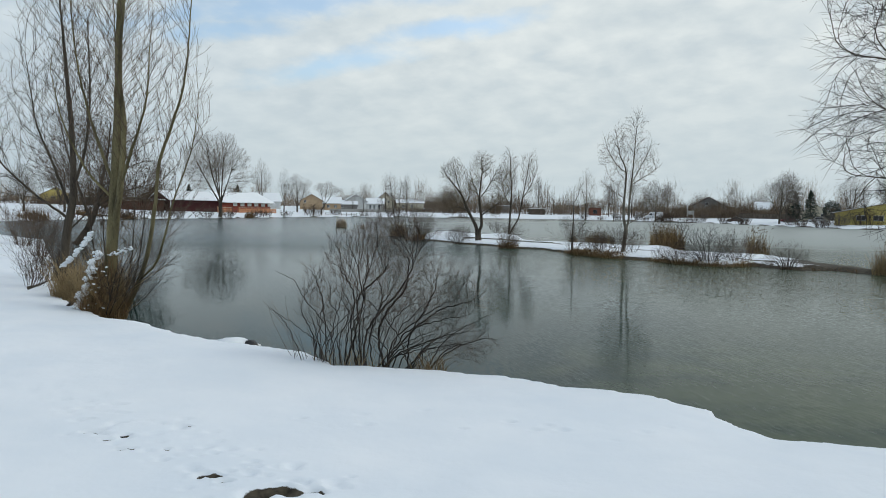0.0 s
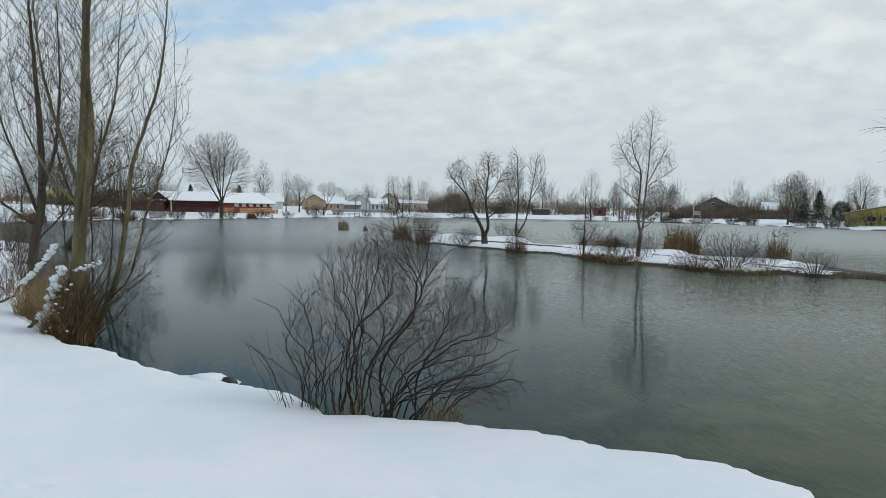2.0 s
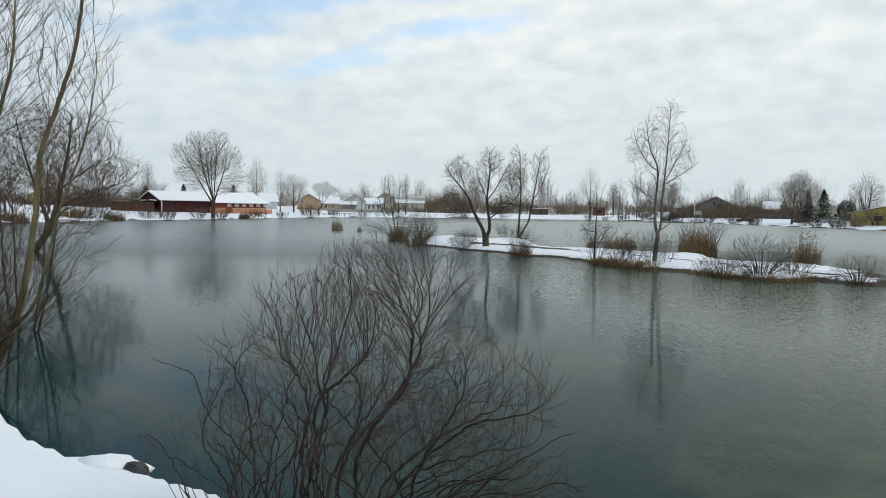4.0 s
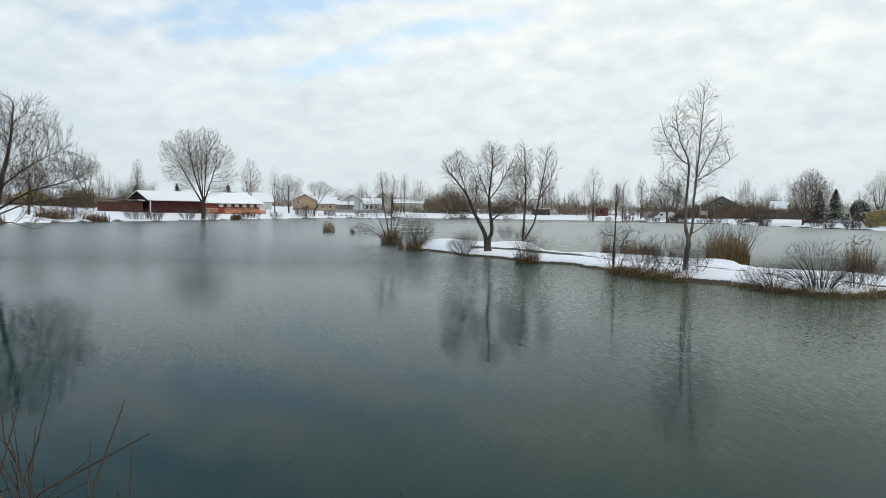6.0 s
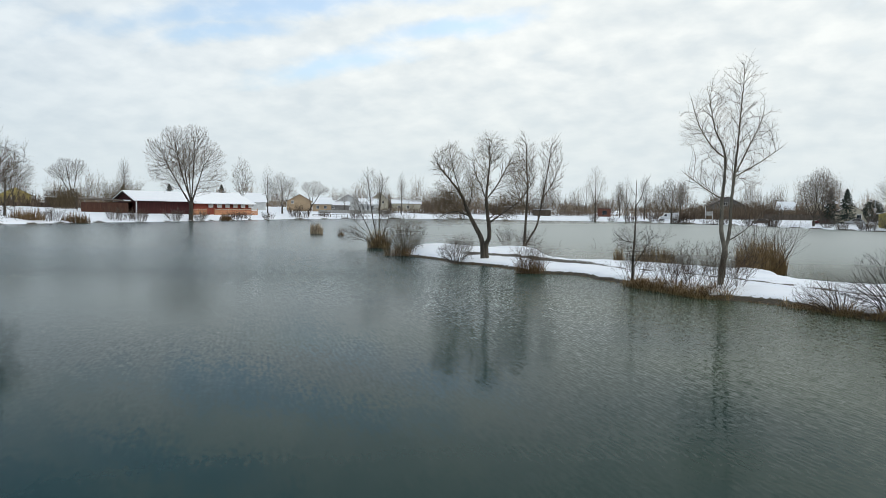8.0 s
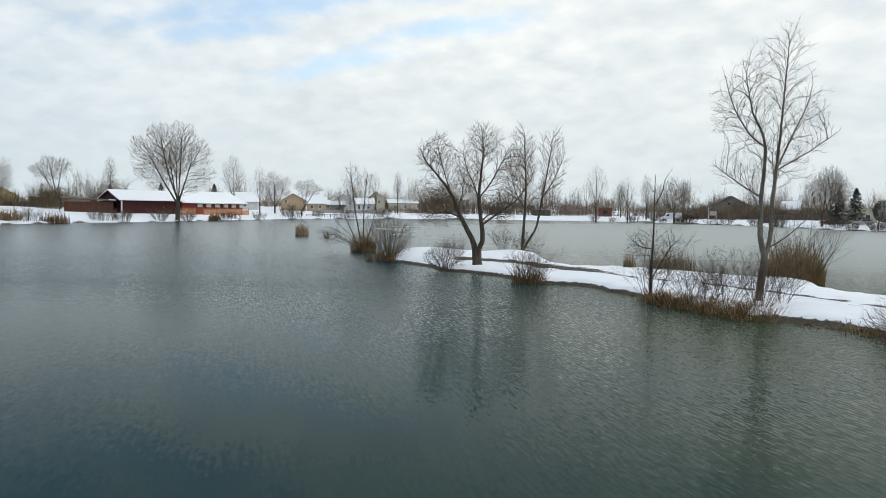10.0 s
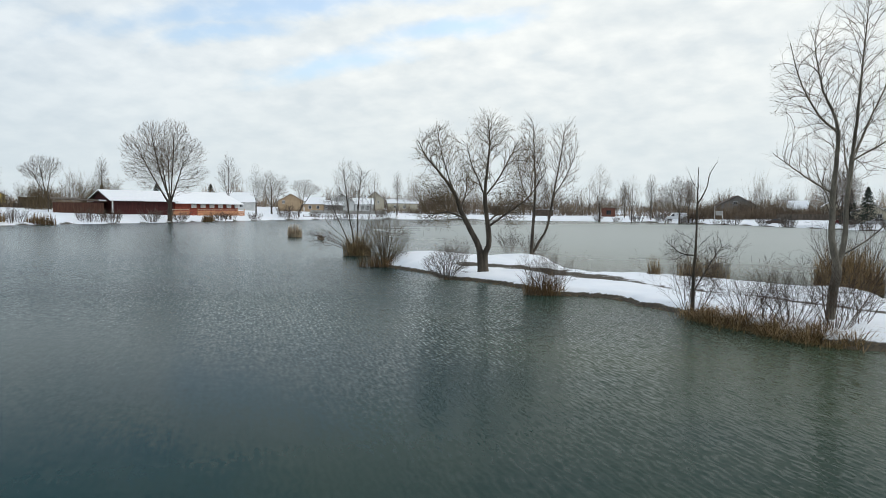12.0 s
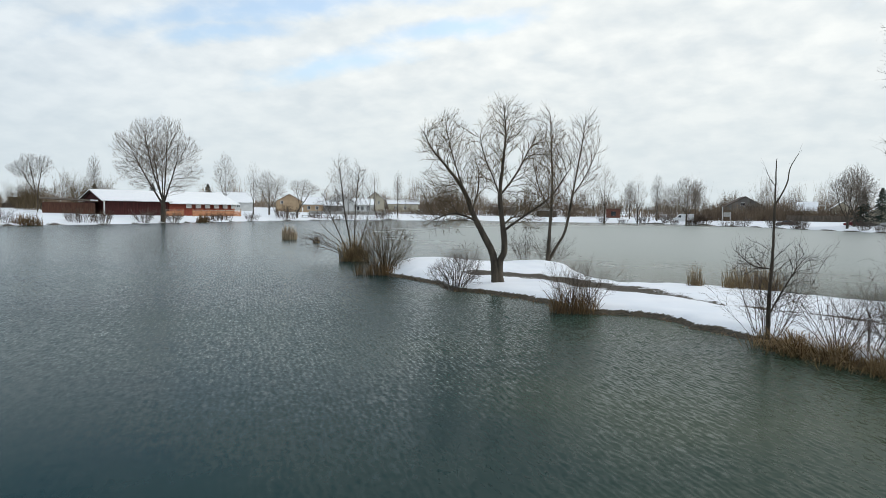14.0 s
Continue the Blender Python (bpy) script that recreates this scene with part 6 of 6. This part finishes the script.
def gable_house(label, m, length, depth, eave, ridge, wall, windows=(), side_windows=(), over=0.45, snow=0.16, chimney=None, name="house", gable_front=False, category="house", hip=0.0):
    """A house with its front at y = 0 and the ridge along x, or along y where the gable faces the front."""
    ob = thing(name, label, category, m)
    bm = bmesh.new()
    if gable_front:
        prof = [(0, -0.6), (length, -0.6), (length, eave), (length / 2, ridge), (0, eave)]
        a = [bm.verts.new((px, 0, pz)) for px, pz in prof]
        b = [bm.verts.new((px, depth, pz)) for px, pz in prof]
    else:
        prof = [(0, -0.6), (depth, -0.6), (depth, eave), (depth / 2, ridge), (0, eave)]
        a = [bm.verts.new((0, py, pz)) for py, pz in prof]
        b = [bm.verts.new((length, py, pz)) for py, pz in prof]
    bm.faces.new(a), bm.faces.new(b[::-1])
    for i in range(5):
        j = (i + 1) % 5
        bm.faces.new((a[j], a[i], b[i], b[j]))
    bmesh.ops.recalc_face_normals(bm, faces=bm.faces)
    part("wall", bm, wall, ob)
    span = length if gable_front else depth
    run = depth if gable_front else length
    slope = (ridge - eave) / (span / 2)

    def slab(lift, thick, grow_by, ragged):
        bm2 = bmesh.new()
        rng2 = random.Random(int(length * 100))
        n = 14
        for sgn in (0, 1):
            rows = []
            for k in range(n + 1):
                r = -over - grow_by + (run + 2 * over + 2 * grow_by) * k / n
                cut = hip * (1 if k in (0, n) else 0)
                lo = -over - grow_by - (rng2.uniform(0, ragged))
                q = []
                for s, dz in ((lo, 0), (span / 2 - cut * 0.0, 0), (span / 2, thick), (lo, thick * 0.8)):
                    zz = eave + slope * s + lift + dz
                    s2 = s if sgn == 0 else span - s
                    rr = r + (hip if k == 0 else -hip if k == n else 0) * (1 if s > 0 else 0)
                    q.append(bm2.verts.new((s2, rr, zz) if gable_front else (rr, s2, zz)))
                rows.append(q)
            for q1, q2 in zip(rows, rows[1:]):
                for i in range(4):
                    j = (i + 1) % 4
                    bm2.faces.new((q1[i], q1[j], q2[j], q2[i]))
            bm2.faces.new(rows[0]), bm2.faces.new(rows[-1][::-1])
        bmesh.ops.recalc_face_normals(bm2, faces=bm2.faces)
        return bm2

    part("roof", slab(0.01, 0.12, 0.0, 0.0), TILE, ob)
    if snow:
        part("roof_snow", slab(0.135, snow, 0.05, 0.12), SNOW, ob, "thick snow on the roof")
    for x, z, w, h in windows:
        window(ob, x, z, w, h)
    if chimney:
        part("chimney", boxed(chimney - 0.3, chimney + 0.3, depth / 2 - 0.3, depth / 2 + 0.3, ridge - 0.6, ridge + 0.9, bevel=0.03), BRICK, ob)
    return ob


def wall_pose(x0, y0, x1, y1, z=None):
    """A pose at the first corner whose x axis runs along a facade to the second."""
    return pose(x0, y0, ground_at((x0 + x1) / 2, (y0 + y1) / 2) if z is None else z, 0, 0, math.degrees(math.atan2(y1 - y0, x1 - x0)))


# long lakeside inn: dark boarded hall, brick wing with a timber terrace
hall = gable_house("long maroon boarded hall with a snow-covered roof", wall_pose(-66.2, 187.6, -56.9, 198.8, 1.2), 14.5, 9.0, 3.3, 5.2, MAROON, over=0.7, snow=0.22, name="hall", category="hall")
for k in range(23):
    part("board", boxed(0.25 + k * 0.62, 0.80 + k * 0.62, -0.035, 0.01, 0.05, 3.05), MAROON, hall)
part("post", boxed(-0.12, 0.12, -0.55, -0.33, -0.3, 3.1), WHITE_PAINT, hall, "pale corner post")
wing = gable_house("orange brick inn wing with white windows and a snowy roof", wall_pose(-56.7, 199.2, -48.0, 221.0, 1.2), 23.4, 8.0, 3.1, 5.3, RED_BRICK, [(k * 3.3 + 6.0, 1.85, 1.2, 0.8) for k in range(6)], over=0.9, snow=0.24, name="inn_wing", category="inn", hip=1.5)
for k in range(6):
    part("awning", boxed(5.1 + k * 3.3, 6.9 + k * 3.3, -0.34, -0.28, 1.75, 2.8), WHITE_PAINT, wing, "pale lowered window blind")


def terrace():
    ob = thing("terrace", "orange-stained timber terrace with boarded railings", "terrace", wall_pose(-56.2, 195.0, -45.7, 219.6, 1.05))
    part("deck", boxed(0, 26.2, 0, 2.4, -0.5, 0.15), ORANGE_WOOD, ob)
    for k in range(10):
        part("post", boxed(k * 2.9 - 0.07, k * 2.9 + 0.07, -0.06, 0.08, -0.3, 1.75, bevel=0.01), ORANGE_WOOD, ob)
    for k in range(9):
        if k == 2:
            continue
        for r in range(6):
            part("board", boxed(k * 2.9 + 0.08, k * 2.9 + 2.82, -0.03, 0.02, 0.1 + r * 0.19, 0.27 + r * 0.19), ORANGE_WOOD, ob)
        part("rail", boxed(k * 2.9 + 0.08, k * 2.9 + 2.82, -0.05, 0.05, 1.42, 1.52), CREAM, ob, "pale top rail")


terrace()


def lean_to():
    ob = thing("shed", "old red-brown boarded shed with a sagging snowy roof", "shed", wall_pose(-76.0, 182.4, -67.2, 186.6, 1.15))
    part("wall", boxed(0, 9.6, 0, 4.5, -0.5, 2.7), RED_WOOD, ob)
    for k in range(16):
        part("board", boxed(0.06 + k * 0.6, 0.60 + k * 0.6, -0.03, 0.012, 0.0, 2.6), RED_WOOD, ob)
    bm = boxed(-0.5, 10.2, -0.6, 5.0, 2.72, 2.86)
    for vt in bm.verts:
        vt.co.z += 0.6 - 0.09 * vt.co.x + (0.5 if vt.co.x > 9 else 0) + 0.06 * vt.co.y
    part("roof", bm, DARK_WOOD, ob)
    bm = boxed(6.4, 10.1, 0.2, 4.9, 2.87, 2.98)
    for vt in bm.verts:
        vt.co.z += 0.6 - 0.09 * vt.co.x + (0.5 if vt.co.x > 9 else 0) + 0.06 * vt.co.y
    part("roof_snow", bm, SNOW, ob)
    part("chimney_pipe", boxed(-0.9, -0.7, 0.3, 0.5, -0.4, 5.0), DARK_WOOD, ob)


lean_to()
gable_house("ochre rendered house with a gable and snowy roof", wall_pose(-48.2, 271, -40.0, 272.5), 8.3, 11, 3.4, 5.7, OCHRE, [(1.8, 2.6, 0.9, 1.0)], gable_front=True, snow=0.12)
gable_house("ochre low side wing with a snowy roof", wall_pose(-39.8, 272.6, -33.4, 273.6), 6.4, 8, 2.6, 4.6, OCHRE, [(1.8, 0.9, 1.0, 1.1), (4.4, 0.9, 1.0, 1.1)], snow=0.2)
gable_house("grey low house with a snow-covered roof", wall_pose(-37.0, 286, -29.5, 287), 8.2, 7, 2.0, 3.4, GREY_WALL, [(2.5, 0.7, 0.9, 0.9)], snow=0.2)
gable_house("white rendered house with a steep gable", wall_pose(-33.8, 289, -25.4, 290.4), 8.5, 12, 3.2, 5.8, WHITEWASH, [(3.6, 2.6, 0.9, 0.9), (4.9, 1.0, 0.8, 1.0)], gable_front=True, snow=0.14)
gable_house("white house wing with a snowy roof and glazed veranda", wall_pose(-25.2, 291, -18.6, 292), 6.8, 8, 2.5, 4.4, WHITEWASH, [(1.2, 0.4, 0.9, 1.7), (2.8, 0.4, 0.9, 1.7), (4.6, 0.4, 0.9, 1.7)], snow=0.2)
gable_house("cream two-storey house with a snowy gable roof", wall_pose(-22.0, 300, -15.4, 301), 6.7, 9, 4.2, 6.9, CREAM, [(1.6, 0.6, 0.8, 1.2), (4.6, 2.6, 0.8, 1.1)], gable_front=True, snow=0.16)
gable_house("cream low house behind the brushwood", wall_pose(-13.8, 300, -3.0, 301), 10.8, 8, 2.9, 4.2, CREAM, [(2.5, 1.0, 1.0, 1.1), (6.0, 1.0, 1.0, 1.1)], snow=0.12)
gable_house("small pale house with a snowy roof", wall_pose(-64.0, 262, -54.0, 266), 10.5, 8, 2.7, 5.4, WHITEWASH, [(2.0, 0.9, 1.0, 1.2), (6.0, 0.9, 1.0, 1.2)], snow=0.2)
gable_house("pale yellow house with a dark gable edge", wall_pose(-112.0, 213, -105.5, 217), 7.6, 8, 2.4, 4.4, YELLOW, [(3.0, 0.8, 1.1, 1.1)], gable_front=True, snow=0.1)
gable_house("grey house with a wide dark gable", wall_pose(96.0, 268.5, 107.5, 265.5), 11.9, 10, 4.0, 7.2, GREY_WALL, [(5.2, 4.2, 1.3, 1.2), (2.6, 1.2, 1.2, 1.2), (8.4, 1.2, 1.2, 1.2)], gable_front=True, snow=0.0)
gable_house("white-roofed house behind the parked cars", wall_pose(119.0, 268, 123.5, 265.2), 5.3, 7, 2.6, 5.0, CREAM, [(1.4, 0.9, 1.0, 1.1), (3.8, 0.9, 1.0, 1.1)], snow=0.25)
gable_house("pale house with a snow-edged gable behind the conifers", wall_pose(107.0, 211, 114.0, 207.2), 8.0, 9, 2.3, 4.7, CREAM, [(3.0, 1.0, 1.1, 1.2), (6.0, 1.0, 1.1, 1.2)], gable_front=True, snow=0.1)
gable_house("pale beige house by the far bank", wall_pose(119.2, 247.6, 123.6, 245.6), 4.8, 5, 3.6, 5.2, CREAM, [(1.2, 1.0, 1.0, 1.1), (3.4, 1.0, 1.0, 1.1)], gable_front=True, snow=0.05)
gable_house("mustard-yellow hall with a broad low gable", wall_pose(98.4, 177.0, 116.0, 166.5), 20.5, 12, 2.7, 4.9, YELLOW, [(5.6, 0.9, 2.0, 1.3), (9.2, 0.9, 2.2, 1.3), (13.5, 0.9, 2.0, 1.3)], gable_front=True, snow=0.1, name="hall", category="hall")


def red_hut():
    ob = thing("hut", "small brick-red hut with a square opening", "hut", wall_pose(61.4, 284, 66.0, 283))
    bm = bmesh.new()
    for q in ((0, 4.6, 0, 3, -0.3, 0.7), (0, 1.6, 0, 3, 0.7, 2.2), (3.2, 4.6, 0, 3, 0.7, 2.2), (0, 4.6, 0, 3, 2.2, 2.9)):
        box(bm, *q)
    part("wall", bm, HUT_RED, ob)
    # no real shutter: a dark sheet gives the hut's opening its inner shade
    part("shutter", boxed(1.62, 3.18, 0.25, 0.3, 0.72, 2.18), GLASS, ob, "dark sheet standing for the shade inside the opening")
    part("roof", boxed(-0.3, 4.9, -0.3, 3.3, 2.905, 3.05), TILE, ob)


red_hut()


def low_shed(label, m, w, h, mat):
    ob = thing("shed", label, "shed", m)
    part("wall", boxed(0, w, 0, 3, -0.3, h), mat, ob)
    part("roof", boxed(-0.2, w + 0.2, -0.3, 3.2, h + 0.005, h + 0.12), DARK_WOOD, ob)
    part("roof_snow", boxed(-0.15, w + 0.15, -0.25, 3.1, h + 0.125, h + 0.27, bevel=0.05), SNOW, ob)


low_shed("low dark boarded shed with snow on top", wall_pose(38, 281, 44, 281), 6, 2.0, DARK_WOOD)
low_shed("low grey shed with snow on top", wall_pose(24, 296, 32, 296), 8, 2.6, GREY_WALL)
low_shed("low weathered shed with snow on top", wall_pose(-96, 206, -90, 210), 7, 2.4, DARK_WOOD)


def fence(label, x0, y0, x1, y1, height, step, mat, boards):
    ob = thing("fence", label, "fence", wall_pose(x0, y0, x1, y1))
    length = math.hypot(x1 - x0, y1 - y0)
    n = int(length / step)
    for k in range(n + 1):
        part("post", boxed(k * step - 0.06, k * step + 0.06, -0.06, 0.06, -0.4, height), mat, ob)
    for k in range(n):
        if boards:
            part("panel", boxed(k * step + 0.065, (k + 1) * step - 0.065, -0.02, 0.02, 0.05, height - 0.1), mat, ob)
        else:
            for z in (0.45, 0.95):
                part("rail", boxed(k * step + 0.065, (k + 1) * step - 0.065, -0.025, 0.025, height * z - 0.08, height * z), mat, ob)


fence("grey boundary wall of concrete panels behind the far shore", -36, 262, -12, 268, 1.2, 3.0, CONCRETE, True)
fence("weathered plank fence behind the far lawn", -104, 196, -82, 208, 1.2, 2.4, DARK_WOOD, True)
fence("dark plank fence behind the parked cars", 102, 240, 120, 228, 1.8, 2.4, DARK_WOOD, True)
fence("low wooden rail by the far water", -34, 238, -24, 246, 0.9, 2.0, DARK_WOOD, False)


def sign_board():
    ob = thing("sign_board", "white notice board on two posts", "sign", wall_pose(88.6, 252.3, 91.0, 251.5))
    part("post", boxed(0.0, 0.14, 0, 0.14, -0.4, 4.4), WHITE_PAINT, ob)
    part("post", boxed(2.2, 2.34, 0, 0.14, -0.4, 2.9), WHITE_PAINT, ob)
    part("board", boxed(0.3, 2.3, -0.06, -0.005, 1.5, 2.8, bevel=0.015), CONCRETE, ob)


sign_board()

# ---- vehicles ----
TYRE = material("tyre_rubber", (0.012, 0.012, 0.012), (0.03, 0.03, 0.03), 4, 40, 0.8, 0.2, 30)
RIM = material("steel_rim", (0.25, 0.25, 0.26), (0.4, 0.4, 0.41), 4, 40, 0.4, 0, metal=0.8)
LAMP = material("lamp_glass", (0.5, 0.5, 0.48), (0.7, 0.7, 0.68), 6, 30, 0.15, 0)


def paint(name, dark, light):
    return material(name, dark, light, 0.8, 10, 0.3, 0, spec=0.5)


def vehicle(name, label, m, prof, glass, width, wheels, radius, mat, roof_snow=None):
    """A body drawn out of a side profile, narrower above the waist, with windows, lamps and wheels."""
    ob = thing(name, label, "van" if name == "van" else "car", m, "parked vehicles")
    waist = 0.95

    def half(z):
        return width / 2 - max(z - waist, 0) * 0.16

    bm = bmesh.new()
    a = [bm.verts.new((x, -half(z), z)) for x, z in prof]
    b = [bm.verts.new((x, half(z), z)) for x, z in prof]
    bm.faces.new(a), bm.faces.new(b[::-1])
    for i in range(len(prof)):
        j = (i + 1) % len(prof)
        bm.faces.new((a[j], a[i], b[i], b[j]))
    bmesh.ops.recalc_face_normals(bm, faces=bm.faces)
    bmesh.ops.bevel(bm, geom=list(bm.edges), offset=0.05, segments=2, affect="EDGES")
    body = part("body", bm, mat, ob)
    for g in glass:
        for sgn in (-1, 1):
            bm = bmesh.new()
            vs = [bm.verts.new((x, sgn * (half(z) + 0.012), z)) for x, z in g] + [bm.verts.new((x, sgn * (half(z) - 0.02), z)) for x, z in g]
            k = len(g)
            bm.faces.new(vs[:k]), bm.faces.new(vs[k:][::-1])
            for i in range(k):
                bm.faces.new((vs[i], vs[(i + 1) % k], vs[k + (i + 1) % k], vs[k + i]))
            bmesh.ops.recalc_face_normals(bm, faces=bm.faces)
            part("side_window", bm, GLASS, body)
    for x in wheels:
        for sgn in (-1, 1):
            for nm, r, wd, mt in (("wheel", radius, 0.2, TYRE), ("rim", radius * 0.62, 0.22, RIM)):
                bm = bmesh.new()
                bmesh.ops.create_cone(bm, cap_ends=True, segments=20, radius1=r, radius2=r, depth=wd, matrix=Matrix.Translation((x, sgn * (width / 2 - 0.12), radius)) @ Matrix.Rotation(math.pi / 2, 4, "X"))
                if nm == "wheel":
                    tyre = part("wheel", bm, mt, ob)
                else:
                    part("rim", bm, mt, tyre)
    x0 = min(p[0] for p in prof)
    for sgn in (-1, 1):
        part("headlight", boxed(x0 - 0.02, x0 + 0.1, sgn * (width / 2 - 0.35) - 0.16, sgn * (width / 2 - 0.35) + 0.16, 0.6, 0.78, bevel=0.02), LAMP, ob)
    return ob


CAR = [(0.0, 0.3), (0.0, 0.65), (0.15, 0.82), (1.15, 0.95), (1.85, 1.42), (3.3, 1.45), (4.1, 1.0), (4.35, 0.85), (4.35, 0.3)]
CAR_GLASS = [[(1.45, 0.98), (1.95, 1.36), (2.55, 1.38), (2.55, 0.98)], [(2.65, 0.98), (2.65, 1.38), (3.2, 1.38), (3.75, 1.0)]]
VAN = [(0.0, 0.35), (0.0, 0.85), (0.25, 1.1), (0.95, 1.3), (1.65, 2.15), (2.1, 2.4), (5.9, 2.4), (6.0, 2.2), (6.0, 0.35)]
VAN_GLASS = [[(1.1, 1.32), (1.7, 2.0), (2.2, 2.05), (2.2, 1.3)]]


def parked(name, label, x, y, turn, prof, glass, width, wheels, radius, mat):
    return vehicle(name, label, pose(x, y, ground_at(x, y), 0, 0, turn), prof, glass, width, wheels, radius, mat)


parked("car", "dark red parked hatchback in the snow", 98.0, 204.4, -25, CAR, CAR_GLASS, 1.75, (0.85, 3.45), 0.31, paint("dark_red_paint", (0.14, 0.006, 0.012), (0.17, 0.01, 0.016)))
parked("car", "brown parked car at the far bank", 89.3, 219.2, -35, CAR, CAR_GLASS, 1.75, (0.85, 3.45), 0.31, paint("brown_paint", (0.06, 0.035, 0.025), (0.08, 0.05, 0.035)))
parked("car", "silver parked car behind the willow", 103.0, 198.4, -25, CAR, CAR_GLASS, 1.75, (0.85, 3.45), 0.31, paint("silver_paint", (0.35, 0.36, 0.37), (0.42, 0.43, 0.44)))
parked("van", "white panel van parked on the far shore", 75.6, 257.5, -8, VAN, VAN_GLASS, 2.0, (1.0, 4.9), 0.35, paint("white_van_paint", (0.66, 0.67, 0.68), (0.72, 0.73, 0.74)))


# ---- evergreens ----
NEEDLE = material("dark_needles", (0.010, 0.018, 0.014), (0.035, 0.055, 0.040), 2, 15, 0.8, 0, per_object=0.2)


def conifer(label, m, height, radius, seed, snowy):
    rng = random.Random(seed)
    trunk, needles, caps = Tubes(), Tubes(), Tubes()
    trunk.tube([Vector((0, 0, -0.3)), Vector((0, 0, height * 0.5)), Vector((0, 0, height))], [0.16, 0.1, 0.02], 6)
    n = 190
    for k in range(n):
        t = (k + rng.random()) / n
        z = height * (0.06 + 0.93 * t)
        reach = radius * (1 - t) ** 0.8 * rng.uniform(0.65, 1.15) + 0.1
        a = k * 2.4 + rng.uniform(-0.3, 0.3)
        out = Vector((math.cos(a), math.sin(a), 0))
        tip = Vector((0, 0, z)) + out * reach - UP * reach * rng.uniform(0.15, 0.45)
        root = Vector((0, 0, z))
        for j in range(12):
            p = root.lerp(tip, 0.2 + 0.8 * (j + 1) / 12)
            side = out.cross(UP) * rng.uniform(-1, 1) * 0.38 * reach * (1.1 - j / 14)
            needles.blade(p, p + side * 0.5 - UP * 0.05, p + side + out * 0.12 - UP * rng.uniform(0.05, 0.22), 0.17, rng)
        if snowy and rng.random() < 0.4:
            caps.tube([root.lerp(tip, 0.55) + UP * 0.06, root.lerp(tip, 0.8) + UP * 0.07, tip + UP * 0.04], [0.03, 0.12, 0.03], 5)
    ob = thing("conifer_tree", label, "tree", m, "conifers")
    part("trunk", trunk, BARK_DARK, ob)
    stuff(part("needle_mass", needles, NEEDLE, ob))
    if caps.co:
        stuff(part("snow_load", caps, SNOW, ob))
    return ob


spruce = conifer("dark spruce on the snowy far shore", pose(101.2, 202, ground_at(101.2, 202)), 8.6, 3.1, 401, False)
for x, y, h, turn in ((104.6, 200.5, 8.9, 70), (-98.5, 300, 8.2, 30), (-78.8, 300, 8.2, 200), (-80, 214, 6.5, 10)):
    copy_thing(spruce, pose(x, y, ground_at(x, y), 0, 0, turn) @ Matrix.Scale(h / 8.6, 4))


def round_thuja():
    rng = random.Random(9)
    trunk, leaf = Tubes(), Tubes()
    trunk.tube([Vector((1.4, -0.6, -0.3)), Vector((0.7, -0.3, 0.8)), Vector((0, 0, 2.0)), Vector((0, 0, 3.5))], [0.16, 0.14, 0.1, 0.05], 6)
    for _ in range(1500):
        d = spin(rng)
        p = Vector((d.x * 2.1, d.y * 2.1, 3.3 + d.z * 2.4)) * 1.0
        p = p * rng.uniform(0.82, 1.03)
        leaf.blade(p, p + spin(rng) * 0.16 + UP * 0.08, p + spin(rng) * 0.3, 0.1, rng)
    ob = thing("thuja_tree", "dark rounded evergreen on a leaning trunk", "tree", pose(104.5, 189.5, ground_at(104.5, 189.5)))
    part("trunk", trunk, BARK_DARK, ob)
    stuff(part("leaf_mass", leaf, NEEDLE, ob))


round_thuja()
